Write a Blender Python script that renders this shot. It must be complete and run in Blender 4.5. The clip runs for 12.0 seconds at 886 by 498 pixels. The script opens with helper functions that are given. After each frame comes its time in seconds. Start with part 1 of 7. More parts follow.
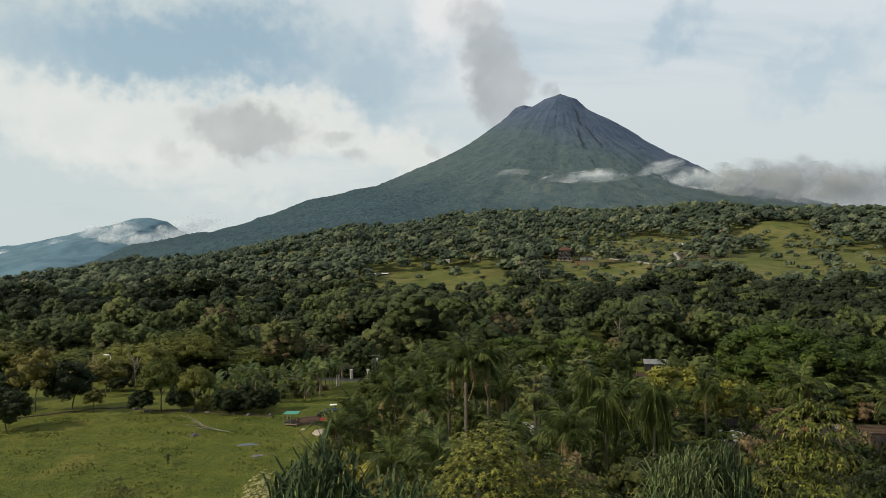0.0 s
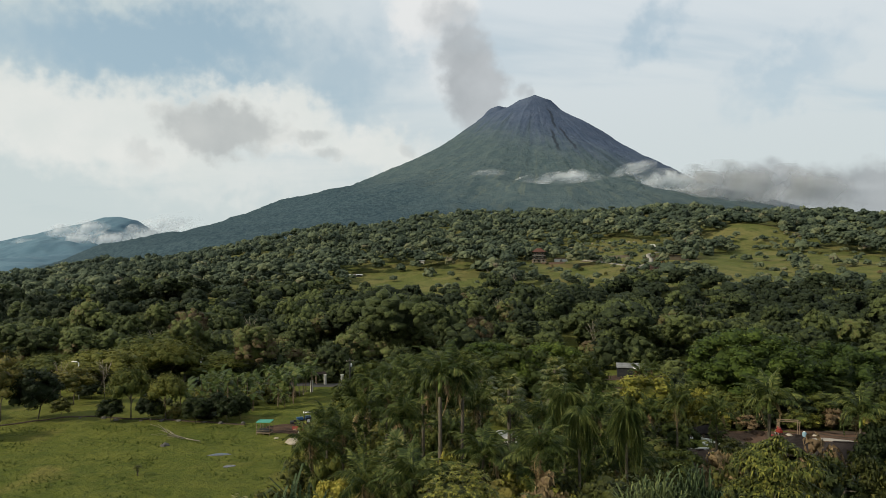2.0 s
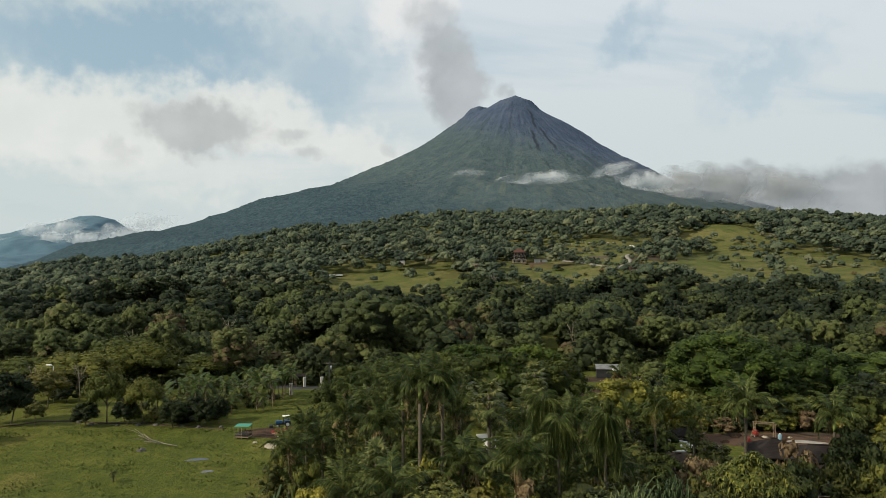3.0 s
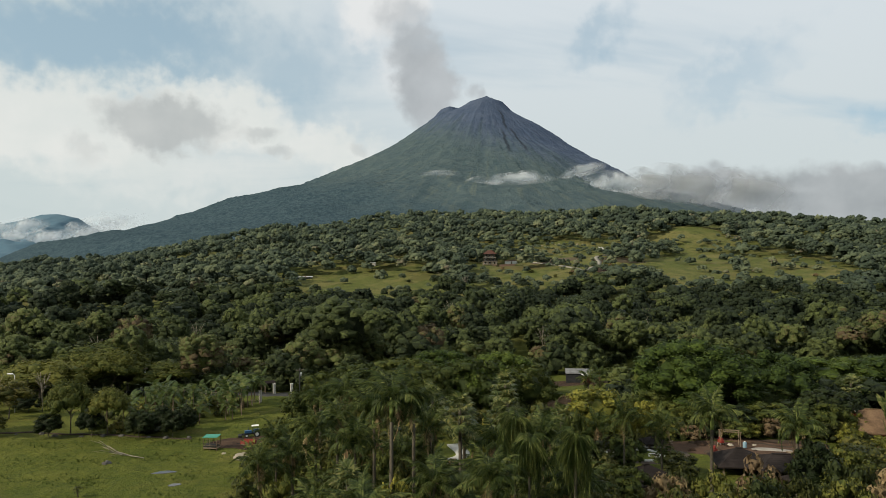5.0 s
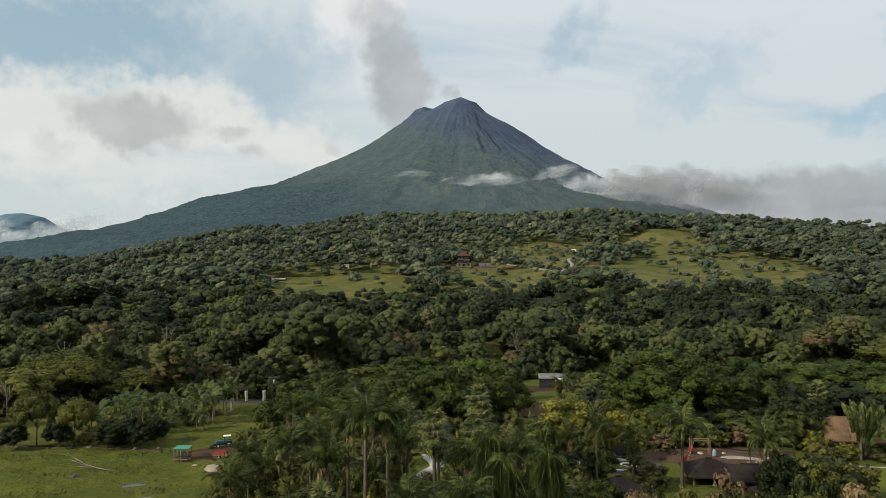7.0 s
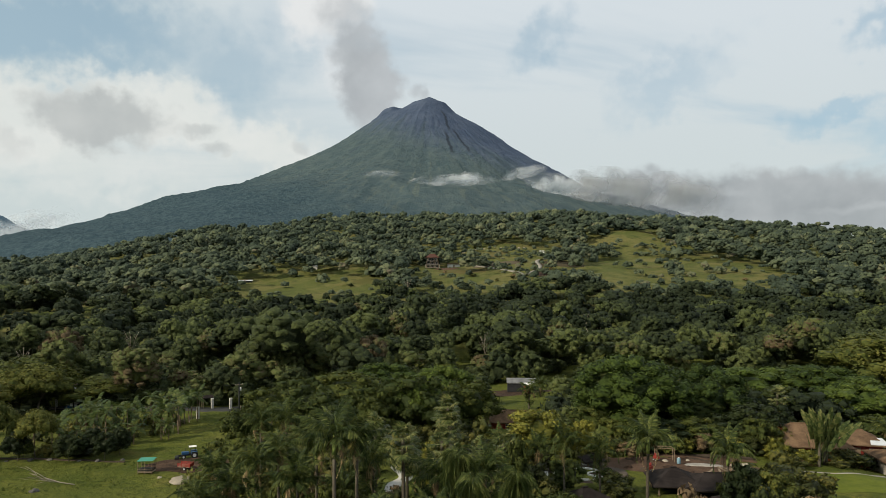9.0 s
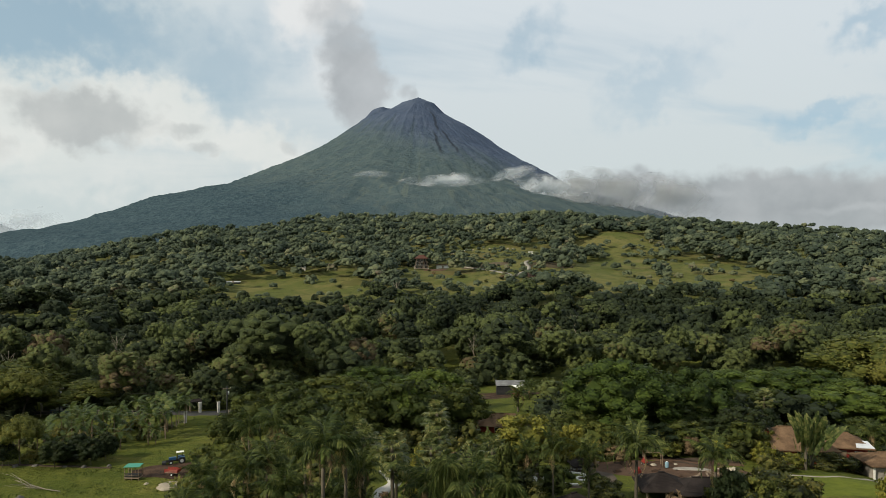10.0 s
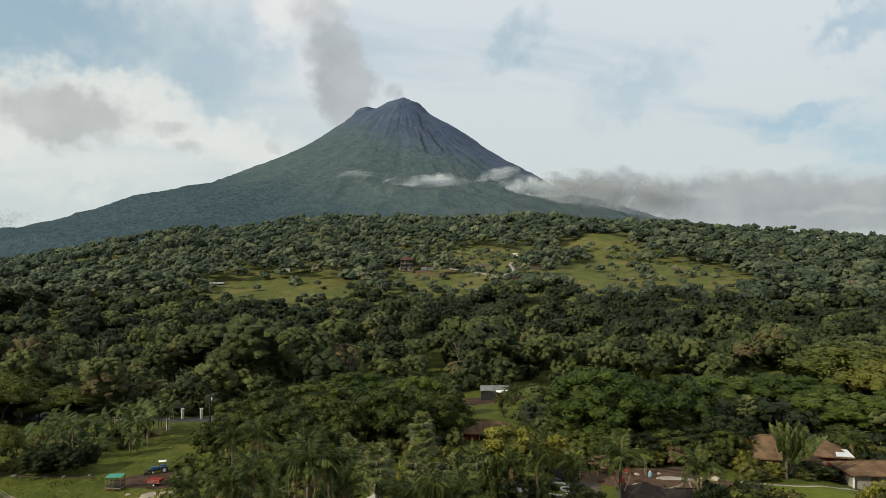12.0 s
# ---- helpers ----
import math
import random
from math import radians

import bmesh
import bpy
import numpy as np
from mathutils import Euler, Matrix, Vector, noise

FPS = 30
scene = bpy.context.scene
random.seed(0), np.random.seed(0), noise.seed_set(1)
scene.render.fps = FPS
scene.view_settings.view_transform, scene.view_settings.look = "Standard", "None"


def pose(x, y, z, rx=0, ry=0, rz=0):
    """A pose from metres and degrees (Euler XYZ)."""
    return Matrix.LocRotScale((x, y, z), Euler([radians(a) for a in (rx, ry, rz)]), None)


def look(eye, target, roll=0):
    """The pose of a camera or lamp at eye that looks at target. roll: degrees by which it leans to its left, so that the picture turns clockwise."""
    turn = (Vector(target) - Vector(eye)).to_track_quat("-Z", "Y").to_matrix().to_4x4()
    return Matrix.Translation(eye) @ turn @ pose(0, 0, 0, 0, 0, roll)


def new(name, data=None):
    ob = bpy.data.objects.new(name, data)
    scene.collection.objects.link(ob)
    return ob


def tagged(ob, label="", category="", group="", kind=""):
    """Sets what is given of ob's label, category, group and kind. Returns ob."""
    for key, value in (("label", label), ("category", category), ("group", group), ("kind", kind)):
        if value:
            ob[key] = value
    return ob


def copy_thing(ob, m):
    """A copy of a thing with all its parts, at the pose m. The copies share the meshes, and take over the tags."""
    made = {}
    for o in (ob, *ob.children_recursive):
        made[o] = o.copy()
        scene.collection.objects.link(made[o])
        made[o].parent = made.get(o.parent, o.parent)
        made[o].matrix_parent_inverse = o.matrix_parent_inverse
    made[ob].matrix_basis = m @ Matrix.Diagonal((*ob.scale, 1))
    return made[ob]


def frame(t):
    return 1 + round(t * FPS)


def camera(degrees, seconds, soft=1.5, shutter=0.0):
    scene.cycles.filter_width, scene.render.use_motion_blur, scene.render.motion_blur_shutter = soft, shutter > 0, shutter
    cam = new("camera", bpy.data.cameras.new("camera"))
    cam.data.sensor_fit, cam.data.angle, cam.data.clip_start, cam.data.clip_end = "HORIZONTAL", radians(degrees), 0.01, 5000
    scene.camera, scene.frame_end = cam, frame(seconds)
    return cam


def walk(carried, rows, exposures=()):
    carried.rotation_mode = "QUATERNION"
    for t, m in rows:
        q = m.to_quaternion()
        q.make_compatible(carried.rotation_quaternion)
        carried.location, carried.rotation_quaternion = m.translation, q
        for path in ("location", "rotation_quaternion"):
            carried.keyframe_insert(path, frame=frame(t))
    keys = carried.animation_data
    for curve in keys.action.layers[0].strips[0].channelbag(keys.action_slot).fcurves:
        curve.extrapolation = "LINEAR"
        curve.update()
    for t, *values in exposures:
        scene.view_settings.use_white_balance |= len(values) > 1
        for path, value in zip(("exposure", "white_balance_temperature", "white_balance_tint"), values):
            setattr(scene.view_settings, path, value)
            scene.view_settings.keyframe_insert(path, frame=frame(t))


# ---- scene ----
cam = camera(64.0, 12.0, soft=0.65)

PATH = [
    (0, (0.901, 1.33, 27.015), (0.898, 3.329, 27.025), -0.5),
    (0.5, (0.877, 1.298, 27.324), (0.882, 3.298, 27.334), -0.4),
    (1, (0.903, 1.203, 27.656), (0.92, 3.203, 27.665), -0.4),
    (1.5, (0.947, 1.262, 27.927), (0.989, 3.262, 27.936), -0.3),
    (2, (0.949, 1.384, 28.178), (1.017, 3.382, 28.187), -0.4),
    (2.5, (0.96, 1.448, 28.441), (1.056, 3.446, 28.449), -0.3),
    (3, (0.967, 1.439, 28.698), (1.09, 3.435, 28.706), -0.3),
    (5, (0.904, 1.377, 30.12), (1.109, 3.367, 30.127), -0.2),
    (5.5, (0.846, 1.358, 30.458), (1.069, 3.345, 30.466), -0.1),
    (6, (0.817, 1.353, 30.816), (1.054, 3.339, 30.823), -0.1),
    (6.5, (0.839, 1.328, 31.16), (1.093, 3.312, 31.168), -0.1),
    (7, (0.854, 1.336, 31.477), (1.132, 3.317, 31.485), -0.1),
    (9, (0.771, 1.214, 32.928), (1.136, 3.18, 32.935), -0.0),
    (9.5, (0.758, 1.238, 33.194), (1.138, 3.201, 33.202), -0.0),
    (10, (0.755, 1.276, 33.533), (1.151, 3.237, 33.541), 0.0),
    (10.5, (0.702, 1.24, 33.925), (1.112, 3.197, 33.932), 0.1),
    (11, (0.696, 1.228, 34.289), (1.12, 3.183, 34.296), 0.1),
    (11.5, (0.702, 1.268, 34.631), (1.136, 3.22, 34.637), 0.1),
    (12, (0.662, 1.302, 34.911), (1.1, 3.254, 34.919), 0.2),
]
walk(cam, [(t, look(eye, target, roll)) for t, eye, target, roll in PATH])

# ---- world, sun ----
SUN_AZ, SUN_EL = radians(-112), radians(33)   # from the left and a little behind, azimuth from +y to +x
sun_data = bpy.data.lights.new("sun", "SUN")
sun_data.energy, sun_data.angle, sun_data.color = 4.3, radians(3.0), (1.0, 0.90, 0.72)
sun = new("sun", sun_data)
sun_way = Vector((math.sin(SUN_AZ) * math.cos(SUN_EL), math.cos(SUN_AZ) * math.cos(SUN_EL), math.sin(SUN_EL)))
sun.matrix_world = look(sun_way * 100, (0, 0, 0))


class Nodes:
    """Short hand for a node tree."""

    def __init__(self, tree):
        self.tree = tree
        tree.nodes.clear()

    def add(self, kind, inputs=None, **settings):
        n = self.tree.nodes.new(kind)
        for k, v in settings.items():
            setattr(n, k, v)
        for k, v in (inputs or {}).items():
            self.put(n.inputs[k], v)
        return n

    def put(self, socket, v):
        if isinstance(v, bpy.types.NodeSocket):
            self.tree.links.new(v, socket)
        elif isinstance(v, bpy.types.Node):
            self.tree.links.new(v.outputs[0], socket)
        else:
            socket.default_value = v

    def math(self, op, a, b=0.0, clamp=False):
        return self.add("ShaderNodeMath", {0: a, 1: b}, operation=op, use_clamp=clamp).outputs[0]

    def step(self, v, lo, hi, a=0.0, b=1.0):
        return self.add("ShaderNodeMapRange", {0: v, 1: lo, 2: hi, 3: a, 4: b}, interpolation_type="SMOOTHSTEP").outputs[0]

    def noise(self, vector, scale, detail=4.0, rough=0.55, distortion=0.0):
        return self.add("ShaderNodeTexNoise", {"Vector": vector, "Scale": scale, "Detail": detail, "Roughness": rough,
                                               "Distortion": distortion}).outputs[0]

    def mix(self, f, a, b, blend="MIX"):
        n = self.add("ShaderNodeMix", data_type="RGBA", blend_type=blend)
        for i, v in ((0, f), (6, a), (7, b)):
            self.put(n.inputs[i], v)
        return n.outputs[2]

    def scaled(self, vector, s):
        n = self.add("ShaderNodeVectorMath", {0: vector, 1: s}, operation="MULTIPLY")
        return n.outputs[0]


def build_sky():
    world = bpy.data.worlds.new("sky")
    scene.world = world
    world.use_nodes = True
    g = Nodes(world.node_tree)
    out = g.add("ShaderNodeOutputWorld")
    sky = g.add("ShaderNodeTexSky", sky_type="NISHITA", sun_disc=False, sun_elevation=SUN_EL,
                sun_rotation=SUN_AZ, altitude=300, air_density=1.0, dust_density=2.0)
    way = g.add("ShaderNodeTexCoord").outputs["Generated"]
    part = g.add("ShaderNodeSeparateXYZ", {0: way})
    x, y, z = part.outputs
    # azimuth and elevation in degrees
    az = g.math("MULTIPLY", g.math("ARCTAN2", x, y), 57.2958)
    el = g.math("MULTIPLY", g.math("ARCSINE", z), 57.2958)
    flat = g.add("ShaderNodeCombineXYZ", {0: az, 1: el, 2: 0.0}).outputs[0]
    # uneven edges for every cloud
    wob = g.add("ShaderNodeTexNoise", {"Vector": flat, "Scale": 0.20, "Detail": 4.0, "Roughness": 0.5})
    off = g.add("ShaderNodeVectorMath", {0: wob.outputs["Color"], 1: (0.5, 0.5, 0.5)}, operation="SUBTRACT").outputs[0]
    puff = g.add("ShaderNodeTexNoise", {"Vector": flat, "Scale": 0.75, "Detail": 3.0, "Roughness": 0.5})
    puff = g.add("ShaderNodeVectorMath", {0: puff.outputs["Color"], 1: (0.5, 0.5, 0.5)}, operation="SUBTRACT").outputs[0]
    off = g.add("ShaderNodeVectorMath", {0: off, 1: g.scaled(puff, (0.9, 0.9, 0.9))}, operation="ADD").outputs[0]

    def bank(caz, cel, waz, wel, turn=0.0, rag=3.0, soft=0.5):
        """Mask of a cloud round a direction, with ragged edges."""
        p = g.add("ShaderNodeVectorMath", {0: off, 1: (rag, rag, 0)}, operation="MULTIPLY").outputs[0]
        p = g.add("ShaderNodeVectorMath", {0: flat, 1: p}, operation="ADD").outputs[0]
        m = g.add("ShaderNodeMapping", {"Vector": p, "Location": (caz, cel, 0), "Rotation": (0, 0, radians(turn)),
                                        "Scale": (waz, wel, 1)}, vector_type="TEXTURE").outputs[0]
        length = g.add("ShaderNodeVectorMath", {0: m}, operation="LENGTH").outputs["Value"]
        return g.step(length, 1.0, soft)

    # high thin streaks over the whole sky, longer towards the horizon
    low = g.math("ADD", g.math("MAXIMUM", z, 0.0), 0.16)
    px, py = g.math("DIVIDE", x, low), g.math("DIVIDE", y, low)
    dome = g.add("ShaderNodeCombineXYZ", {0: px, 1: py, 2: 0.3}).outputs[0]
    turned = g.add("ShaderNodeMapping", {"Vector": dome, "Rotation": (0, 0, radians(35)), "Scale": (0.6, 1.0, 1)}).outputs[0]
    streak = g.noise(turned, 0.9, 5.0, 0.55, 0.6)
    veil = g.step(streak, 0.18, 0.52)
    haze = g.step(el, 15.0, 1.0)
    cover = g.math("MAXIMUM", g.math("MULTIPLY", veil, 0.92), g.math("MULTIPLY", haze, 0.92))
    def holes(*rows):
        """Thin places in the veil: direction, size, turn, rag, softness, how clear."""
        total = 0.0
        for a in rows:
            total = g.math("MAXIMUM", total, g.math("MULTIPLY", bank(*a[:7]), a[7]))
        return total

    hole = holes((-20.0, 15.6, 20.0, 4.6, 2, 5.0, 0.25, 0.85), (-6.0, 14.0, 7.0, 5.0, 0, 4.0, 0.1, 0.6), (18.5, 16.5, 4.2, 2.2, 35, 4.0, 0.1, 0.5), (28.0, 12.8, 7.0, 2.8, 25, 5.0, 0.1, 0.42),
                 (39.5, 9.6, 5.5, 1.0, 16, 3.0, 0.2, 0.65), (44.0, 8.0, 5.0, 2.0, 0, 4.0, 0.1, 0.6), (43.0, 15.5, 5.0, 1.6, 18, 4.0, 0.1, 0.6))
    cover = g.math("MULTIPLY", cover, g.math("SUBTRACT", 1.0, hole))
    fine = g.noise(flat, 0.24, 4.0, 0.5)
    blue = g.add("ShaderNodeVectorMath", {0: sky.outputs[0], 3: 0.115}, operation="SCALE").outputs[0]
    blue = g.mix(0.6, blue, (0.37, 0.54, 0.62, 1))
    white = g.mix(g.step(el, 2.0, 22.0), (0.63, 0.69, 0.69, 1), (0.70, 0.755, 0.79, 1))
    white = g.mix(g.step(az, 5.0, -25.0), white, (0.61, 0.68, 0.675, 1))
    col = g.mix(cover, blue, white)
    # bright bank low on the left, crisp above and fading below
    cream = g.mix(g.step(fine, 0.3, 0.7), (0.735, 0.765, 0.735, 1), (0.80, 0.81, 0.775, 1))
    for a in ((-24.0, 9.3, 14.0, 4.2, -3, 4.0, 0.45, 0.9), (-12.2, 10.4, 8.5, 3.6, -6, 4.0, 0.45, 0.9), (-4.0, 8.0, 8.0, 2.6, -6, 4.0, 0.3, 0.85), (-36.0, 10.5, 10.0, 3.6, 8, 5.0, 0.3, 0.7),
              (-14.0, 6.0, 14.0, 3.0, 0, 4.0, 0.1, 0.6), (-12.3, 13.0, 1.6, 0.8, 15, 2.5, 0.2, 0.5)):
        col = g.mix(g.math("MULTIPLY", bank(*a[:7]), a[7]), col, cream)
    # the small grey cloud, with its shreds
    grey = g.mix(g.step(fine, 0.25, 0.75), (0.455, 0.485, 0.485, 1), (0.545, 0.57, 0.56, 1))
    for a in ((-15.2, 9.7, 5.8, 2.8, -4, 3.0, 0.55, 0.92), (-8.6, 9.1, 2.2, 0.9, 8, 2.4, 0.2, 0.6), (-7.4, 7.7, 1.6, 0.7, 0, 2.0, 0.2, 0.6),
              (-21.2, 7.4, 1.6, 1.2, -40, 2.4, 0.2, 0.4), (-0.9, 8.3, 1.2, 0.7, 0, 2.0, 0.2, 0.45)):
        col = g.mix(g.math("MULTIPLY", bank(*a[:7]), a[7]), col, grey)
    # plume over the crater, white on its sunny side
    for a in ((0.4, 18.6, 3.6, 3.2, 0, 2.4, 0.4, 0.9), (2.2, 14.6, 2.6, 3.0, 0, 2.4, 0.2, 0.6), (-0.4, 21.6, 4.2, 3.4, 0, 2.6, 0.4, 0.9), (2.4, 19.6, 3.2, 2.2, 0, 2.4, 0.4, 0.8)):
        col = g.mix(g.math("MULTIPLY", bank(*a[:7]), a[7]), col, (0.80, 0.81, 0.805, 1))
    dark = g.mix(g.step(fine, 0.25, 0.75), (0.40, 0.43, 0.45, 1), (0.50, 0.53, 0.55, 1))
    for a in ((4.7, 13.2, 3.3, 3.0, 12, 2.2, 0.6, 0.95), (4.0, 15.8, 3.0, 2.4, 0, 2.2, 0.5, 0.85), (2.6, 18.0, 3.0, 1.9, 0, 2.2, 0.3, 0.6),
              (8.5, 13.0, 0.9, 0.6, 20, 1.4, 0.2, 0.6), (9.1, 12.6, 0.6, 0.5, 0, 1.2, 0.2, 0.6), (4.2, 11.0, 1.9, 1.5, 0, 1.6, 0.3, 0.85), (2.6, 22.5, 2.0, 2.0, 0, 2.2, 0.3, 0.4)):
        col = g.mix(g.math("MULTIPLY", bank(*a[:7]), a[7]), col, dark)
    # low grey bank on the right, behind the volcano
    slate = g.mix(g.step(fine, 0.3, 0.7), (0.345, 0.375, 0.39, 1), (0.44, 0.468, 0.48, 1))
    for a in ((26.5, 4.4, 6.0, 2.3, 4, 2.0, 0.5, 0.95), (36.0, 4.2, 10.0, 2.4, 0, 2.0, 0.5, 0.95), (50.0, 4.0, 13.0, 2.5, 0, 2.0, 0.5, 0.95), (68.0, 3.8, 14.0, 2.6, 0, 2.4, 0.4, 0.8), (22.5, 4.8, 3.0, 1.2, 6, 1.6, 0.3, 0.7),
              (40.0, 2.4, 22.0, 1.9, 0, 1.6, 0.3, 0.9)):
        col = g.mix(g.math("MULTIPLY", bank(*a[:7]), a[7]), col, slate)
    for a in ((28.6, 5.4, 1.6, 0.7, -18, 1.6, 0.1, 0.5), (31.0, 4.6, 4.0, 0.5, -4, 1.4, 0.1, 0.35), (42.0, 3.0, 6.0, 0.5, 2, 1.4, 0.1, 0.3)):
        col = g.mix(g.math("MULTIPLY", bank(*a[:7]), a[7]), col, (0.60, 0.635, 0.645, 1))
    back = g.add("ShaderNodeBackground", {0: col, 1: 1.0})
    g.tree.links.new(back.outputs[0], out.inputs[0])


build_sky()


# ---- materials ----
def material(name, rough=0.8, metal=0.0):
    mat = bpy.data.materials.new(name)
    mat.use_nodes = True
    g = Nodes(mat.node_tree)
    out = g.add("ShaderNodeOutputMaterial")
    bsdf = g.add("ShaderNodeBsdfPrincipled", {"Roughness": rough, "Metallic": metal})
    g.tree.links.new(bsdf.outputs[0], out.inputs[0])
    return mat, g, bsdf, out


def plain(name, a, b, scale=2.0, rough=0.8, bump=0.3, metal=0.0, dist=0.02):
    """A surface that varies between two colours, with fine relief."""
    mat, g, bsdf, _ = material(name, rough, metal)
    g.put(bsdf.inputs["Specular IOR Level"], 0.25 if rough < 0.8 else 0.12)
    at = g.add("ShaderNodeTexCoord").outputs["Object"]
    wide, fine = g.noise(at, scale, 4.0), g.noise(at, scale * 9, 5.0, 0.65)
    f = g.math("ADD", g.math("MULTIPLY", wide, 0.6), g.math("MULTIPLY", fine, 0.4))
    rand = g.add("ShaderNodeObjectInfo").outputs["Random"]
    f = g.math("ADD", f, g.math("MULTIPLY", g.math("SUBTRACT", rand, 0.5), 0.25))
    g.put(bsdf.inputs["Base Color"], g.mix(g.step(f, 0.3, 0.7), (*a, 1), (*b, 1)))
    g.put(bsdf.inputs["Normal"], g.add("ShaderNodeBump", {"Strength": bump, "Distance": dist, "Height": fine}))
    return mat


def leafy(name, a, b, c, rough=0.6, through_light=0.16, vary=0.35, dry=None, grain=2.6, blotch=0.42, relief=0.25):
    """Leaves: colour by the plant's tint, with shade painted on inner leaves, and leaf by leaf, with light let through;
    a wood may hold dry crowns.
    """
    mat, g, bsdf, out = material(name, rough)
    tint = g.add("ShaderNodeAttribute", attribute_name="tint").outputs["Fac"]
    rand = g.add("ShaderNodeObjectInfo").outputs["Random"]
    leaf = g.add("ShaderNodeNewGeometry").outputs["Random Per Island"]
    f = g.math("ADD", tint, g.math("MULTIPLY", g.math("SUBTRACT", rand, 0.5), 0.5))
    f = g.math("ADD", f, g.math("MULTIPLY", g.math("SUBTRACT", leaf, 0.5), vary))
    at = g.add("ShaderNodeNewGeometry").outputs["Position"]
    twig = g.noise(at, grain, 4.0, 0.7)
    f = g.math("ADD", f, g.math("MULTIPLY", g.math("SUBTRACT", twig, 0.5), blotch))
    a, b, c = (tuple(v * 1.16 for v in tone) for tone in (a, b, c))
    ramp = g.add("ShaderNodeValToRGB", {0: f})
    e = ramp.color_ramp.elements
    e[0].position, e[0].color = 0.1, (*a, 1)
    e[1].position, e[1].color = 0.95, (*c, 1)
    m = e.new(0.5)
    m.color = (*b, 1)
    if dry:
        m.position = 0.42
        e[2].position = 0.74
        m = e.new(1.0)
        m.color = (*dry, 1)
    g.put(bsdf.inputs["Base Color"], ramp.outputs[0])
    g.put(bsdf.inputs["Specular IOR Level"], 0.15)
    g.put(bsdf.inputs["Normal"], g.add("ShaderNodeBump", {"Strength": 0.9, "Distance": relief, "Height": twig}))
    glow = g.add("ShaderNodeBsdfTranslucent", {0: ramp.outputs[0]})
    both = g.add("ShaderNodeMixShader", {0: through_light, 1: bsdf.outputs[0], 2: glow.outputs[0]})
    g.tree.links.new(both.outputs[0], out.inputs[0])
    return mat


FOREST = leafy("forest_leaf", (0.021, 0.030, 0.014), (0.054, 0.069, 0.025), (0.110, 0.130, 0.040), 0.65, 0.22, 0.28, (0.112, 0.080, 0.043), 2.0, 0.75, 0.6)
# the forest leaf again, paler and bluer: distance haze painted into it
FOREST_HAZED = leafy("hazed_forest_leaf", (0.041, 0.057, 0.037), (0.092, 0.113, 0.064), (0.148, 0.164, 0.086), 0.65, 0.22, 0.18, (0.140, 0.112, 0.079), 1.1, 0.7, 0.8)
LEAF = leafy("tree_leaf", (0.026, 0.038, 0.009), (0.062, 0.074, 0.015), (0.135, 0.130, 0.027), 0.6, 0.2)
BROAD = leafy("broad_tree_leaf", (0.021, 0.036, 0.008), (0.057, 0.084, 0.014), (0.120, 0.148, 0.026), 0.6, 0.2)
BARK = plain("bark", (0.060, 0.050, 0.038), (0.14, 0.12, 0.095), 3.0, 0.9, 0.6)


# ---- terrain ----
def bent(v, xs, ys):
    return np.interp(v, xs, ys)


CREST_AZ = [-60, -45, -32, -21.4, -14, -8.3, 0, 11.3, 21.8, 26.6, 32, 38, 44.6, 60]
CREST_UP = [-0.03, -0.03, -0.022, -0.004, 0.017, 0.037, 0.055, 0.060, 0.063, 0.056, 0.050, 0.042, 0.032, 0.02]
RISE_R = [0, 400, 430, 455, 520, 600, 700, 850, 950, 1150, 1500, 2000]
RISE = [0, 0, 0.03, 0.10, 0.22, 0.39, 0.52, 0.82, 1.0, 0.9, 0.4, 0]


def rolling(x, y, size, seed):
    """Smooth waves of the ground between -1 and 1."""
    rng = np.random.RandomState(seed)
    total = 0
    for k in range(7):
        a, p = rng.uniform(0, 6.283), rng.uniform(0, 6.283)
        f = 6.283 / size * rng.uniform(0.6, 2.0)
        total = total + np.sin(f * (x * np.cos(a) + y * np.sin(a)) + p)
    return total / 4.0


def height(x, y):
    """The ground's height: a slope under the camera, a meadow, a wooded hollow, the long hill and its crest."""
    x, y = np.asarray(x, float), np.asarray(y, float)
    r, az = np.hypot(x, y), np.degrees(np.arctan2(x, np.maximum(y, 1e-3)))
    right = bent(y, [-60, 5, 22, 40, 57, 80, 100, 125, 150, 190, 240, 420], [20, 19, 16, 11, 7, 5, 4.0, 0.5, -1.5, -5, -9, -9])
    left = bent(y, [-60, 5, 22, 40, 60, 80, 95, 130, 165, 190, 240, 420], [19, 17, 12, 5.5, 1.6, 0.4, 0, -0.3, -2.5, -5, -9, -9])
    s = np.clip((x + 14) / 16, 0, 1)
    s = s * s * (3 - 2 * s)
    z = left * (1 - s) + right * s
    e = np.clip((x - 66) / 16, 0, 1)
    z = z - 2.6 * e * e * (3 - 2 * e) * np.clip((y - 55) / 15, 0, 1) * np.clip((130 - y) / 30, 0, 1)
    crest = 27 + bent(az, CREST_AZ, CREST_UP) * 950 - 12.5
    hill = bent(r, RISE_R, RISE)
    ahead = np.clip((y - 200) / 200, 0, 1)
    z = z + (crest + 9) * hill * ahead
    z = z + rolling(x, y, 260, 3) * np.clip((r - 250) / 400, 0, 1) * 5 + rolling(x, y, 22, 5) * 0.16 + rolling(x, y, 6.5, 6) * 0.07
    # the land falls away behind the crest
    z = z - 110 * np.clip((r - 1150) / 1800, 0, 1) * ahead
    # a small rise with a clearing, and a round grassy knoll on the hill
    z = z + 10 * np.exp(-((x + 143) / 26) ** 2 - ((y - 414) / 24) ** 2)
    z = z + 15 * np.exp(-((x - 318) / 58) ** 2 - ((y - 690) / 50) ** 2)
    return z


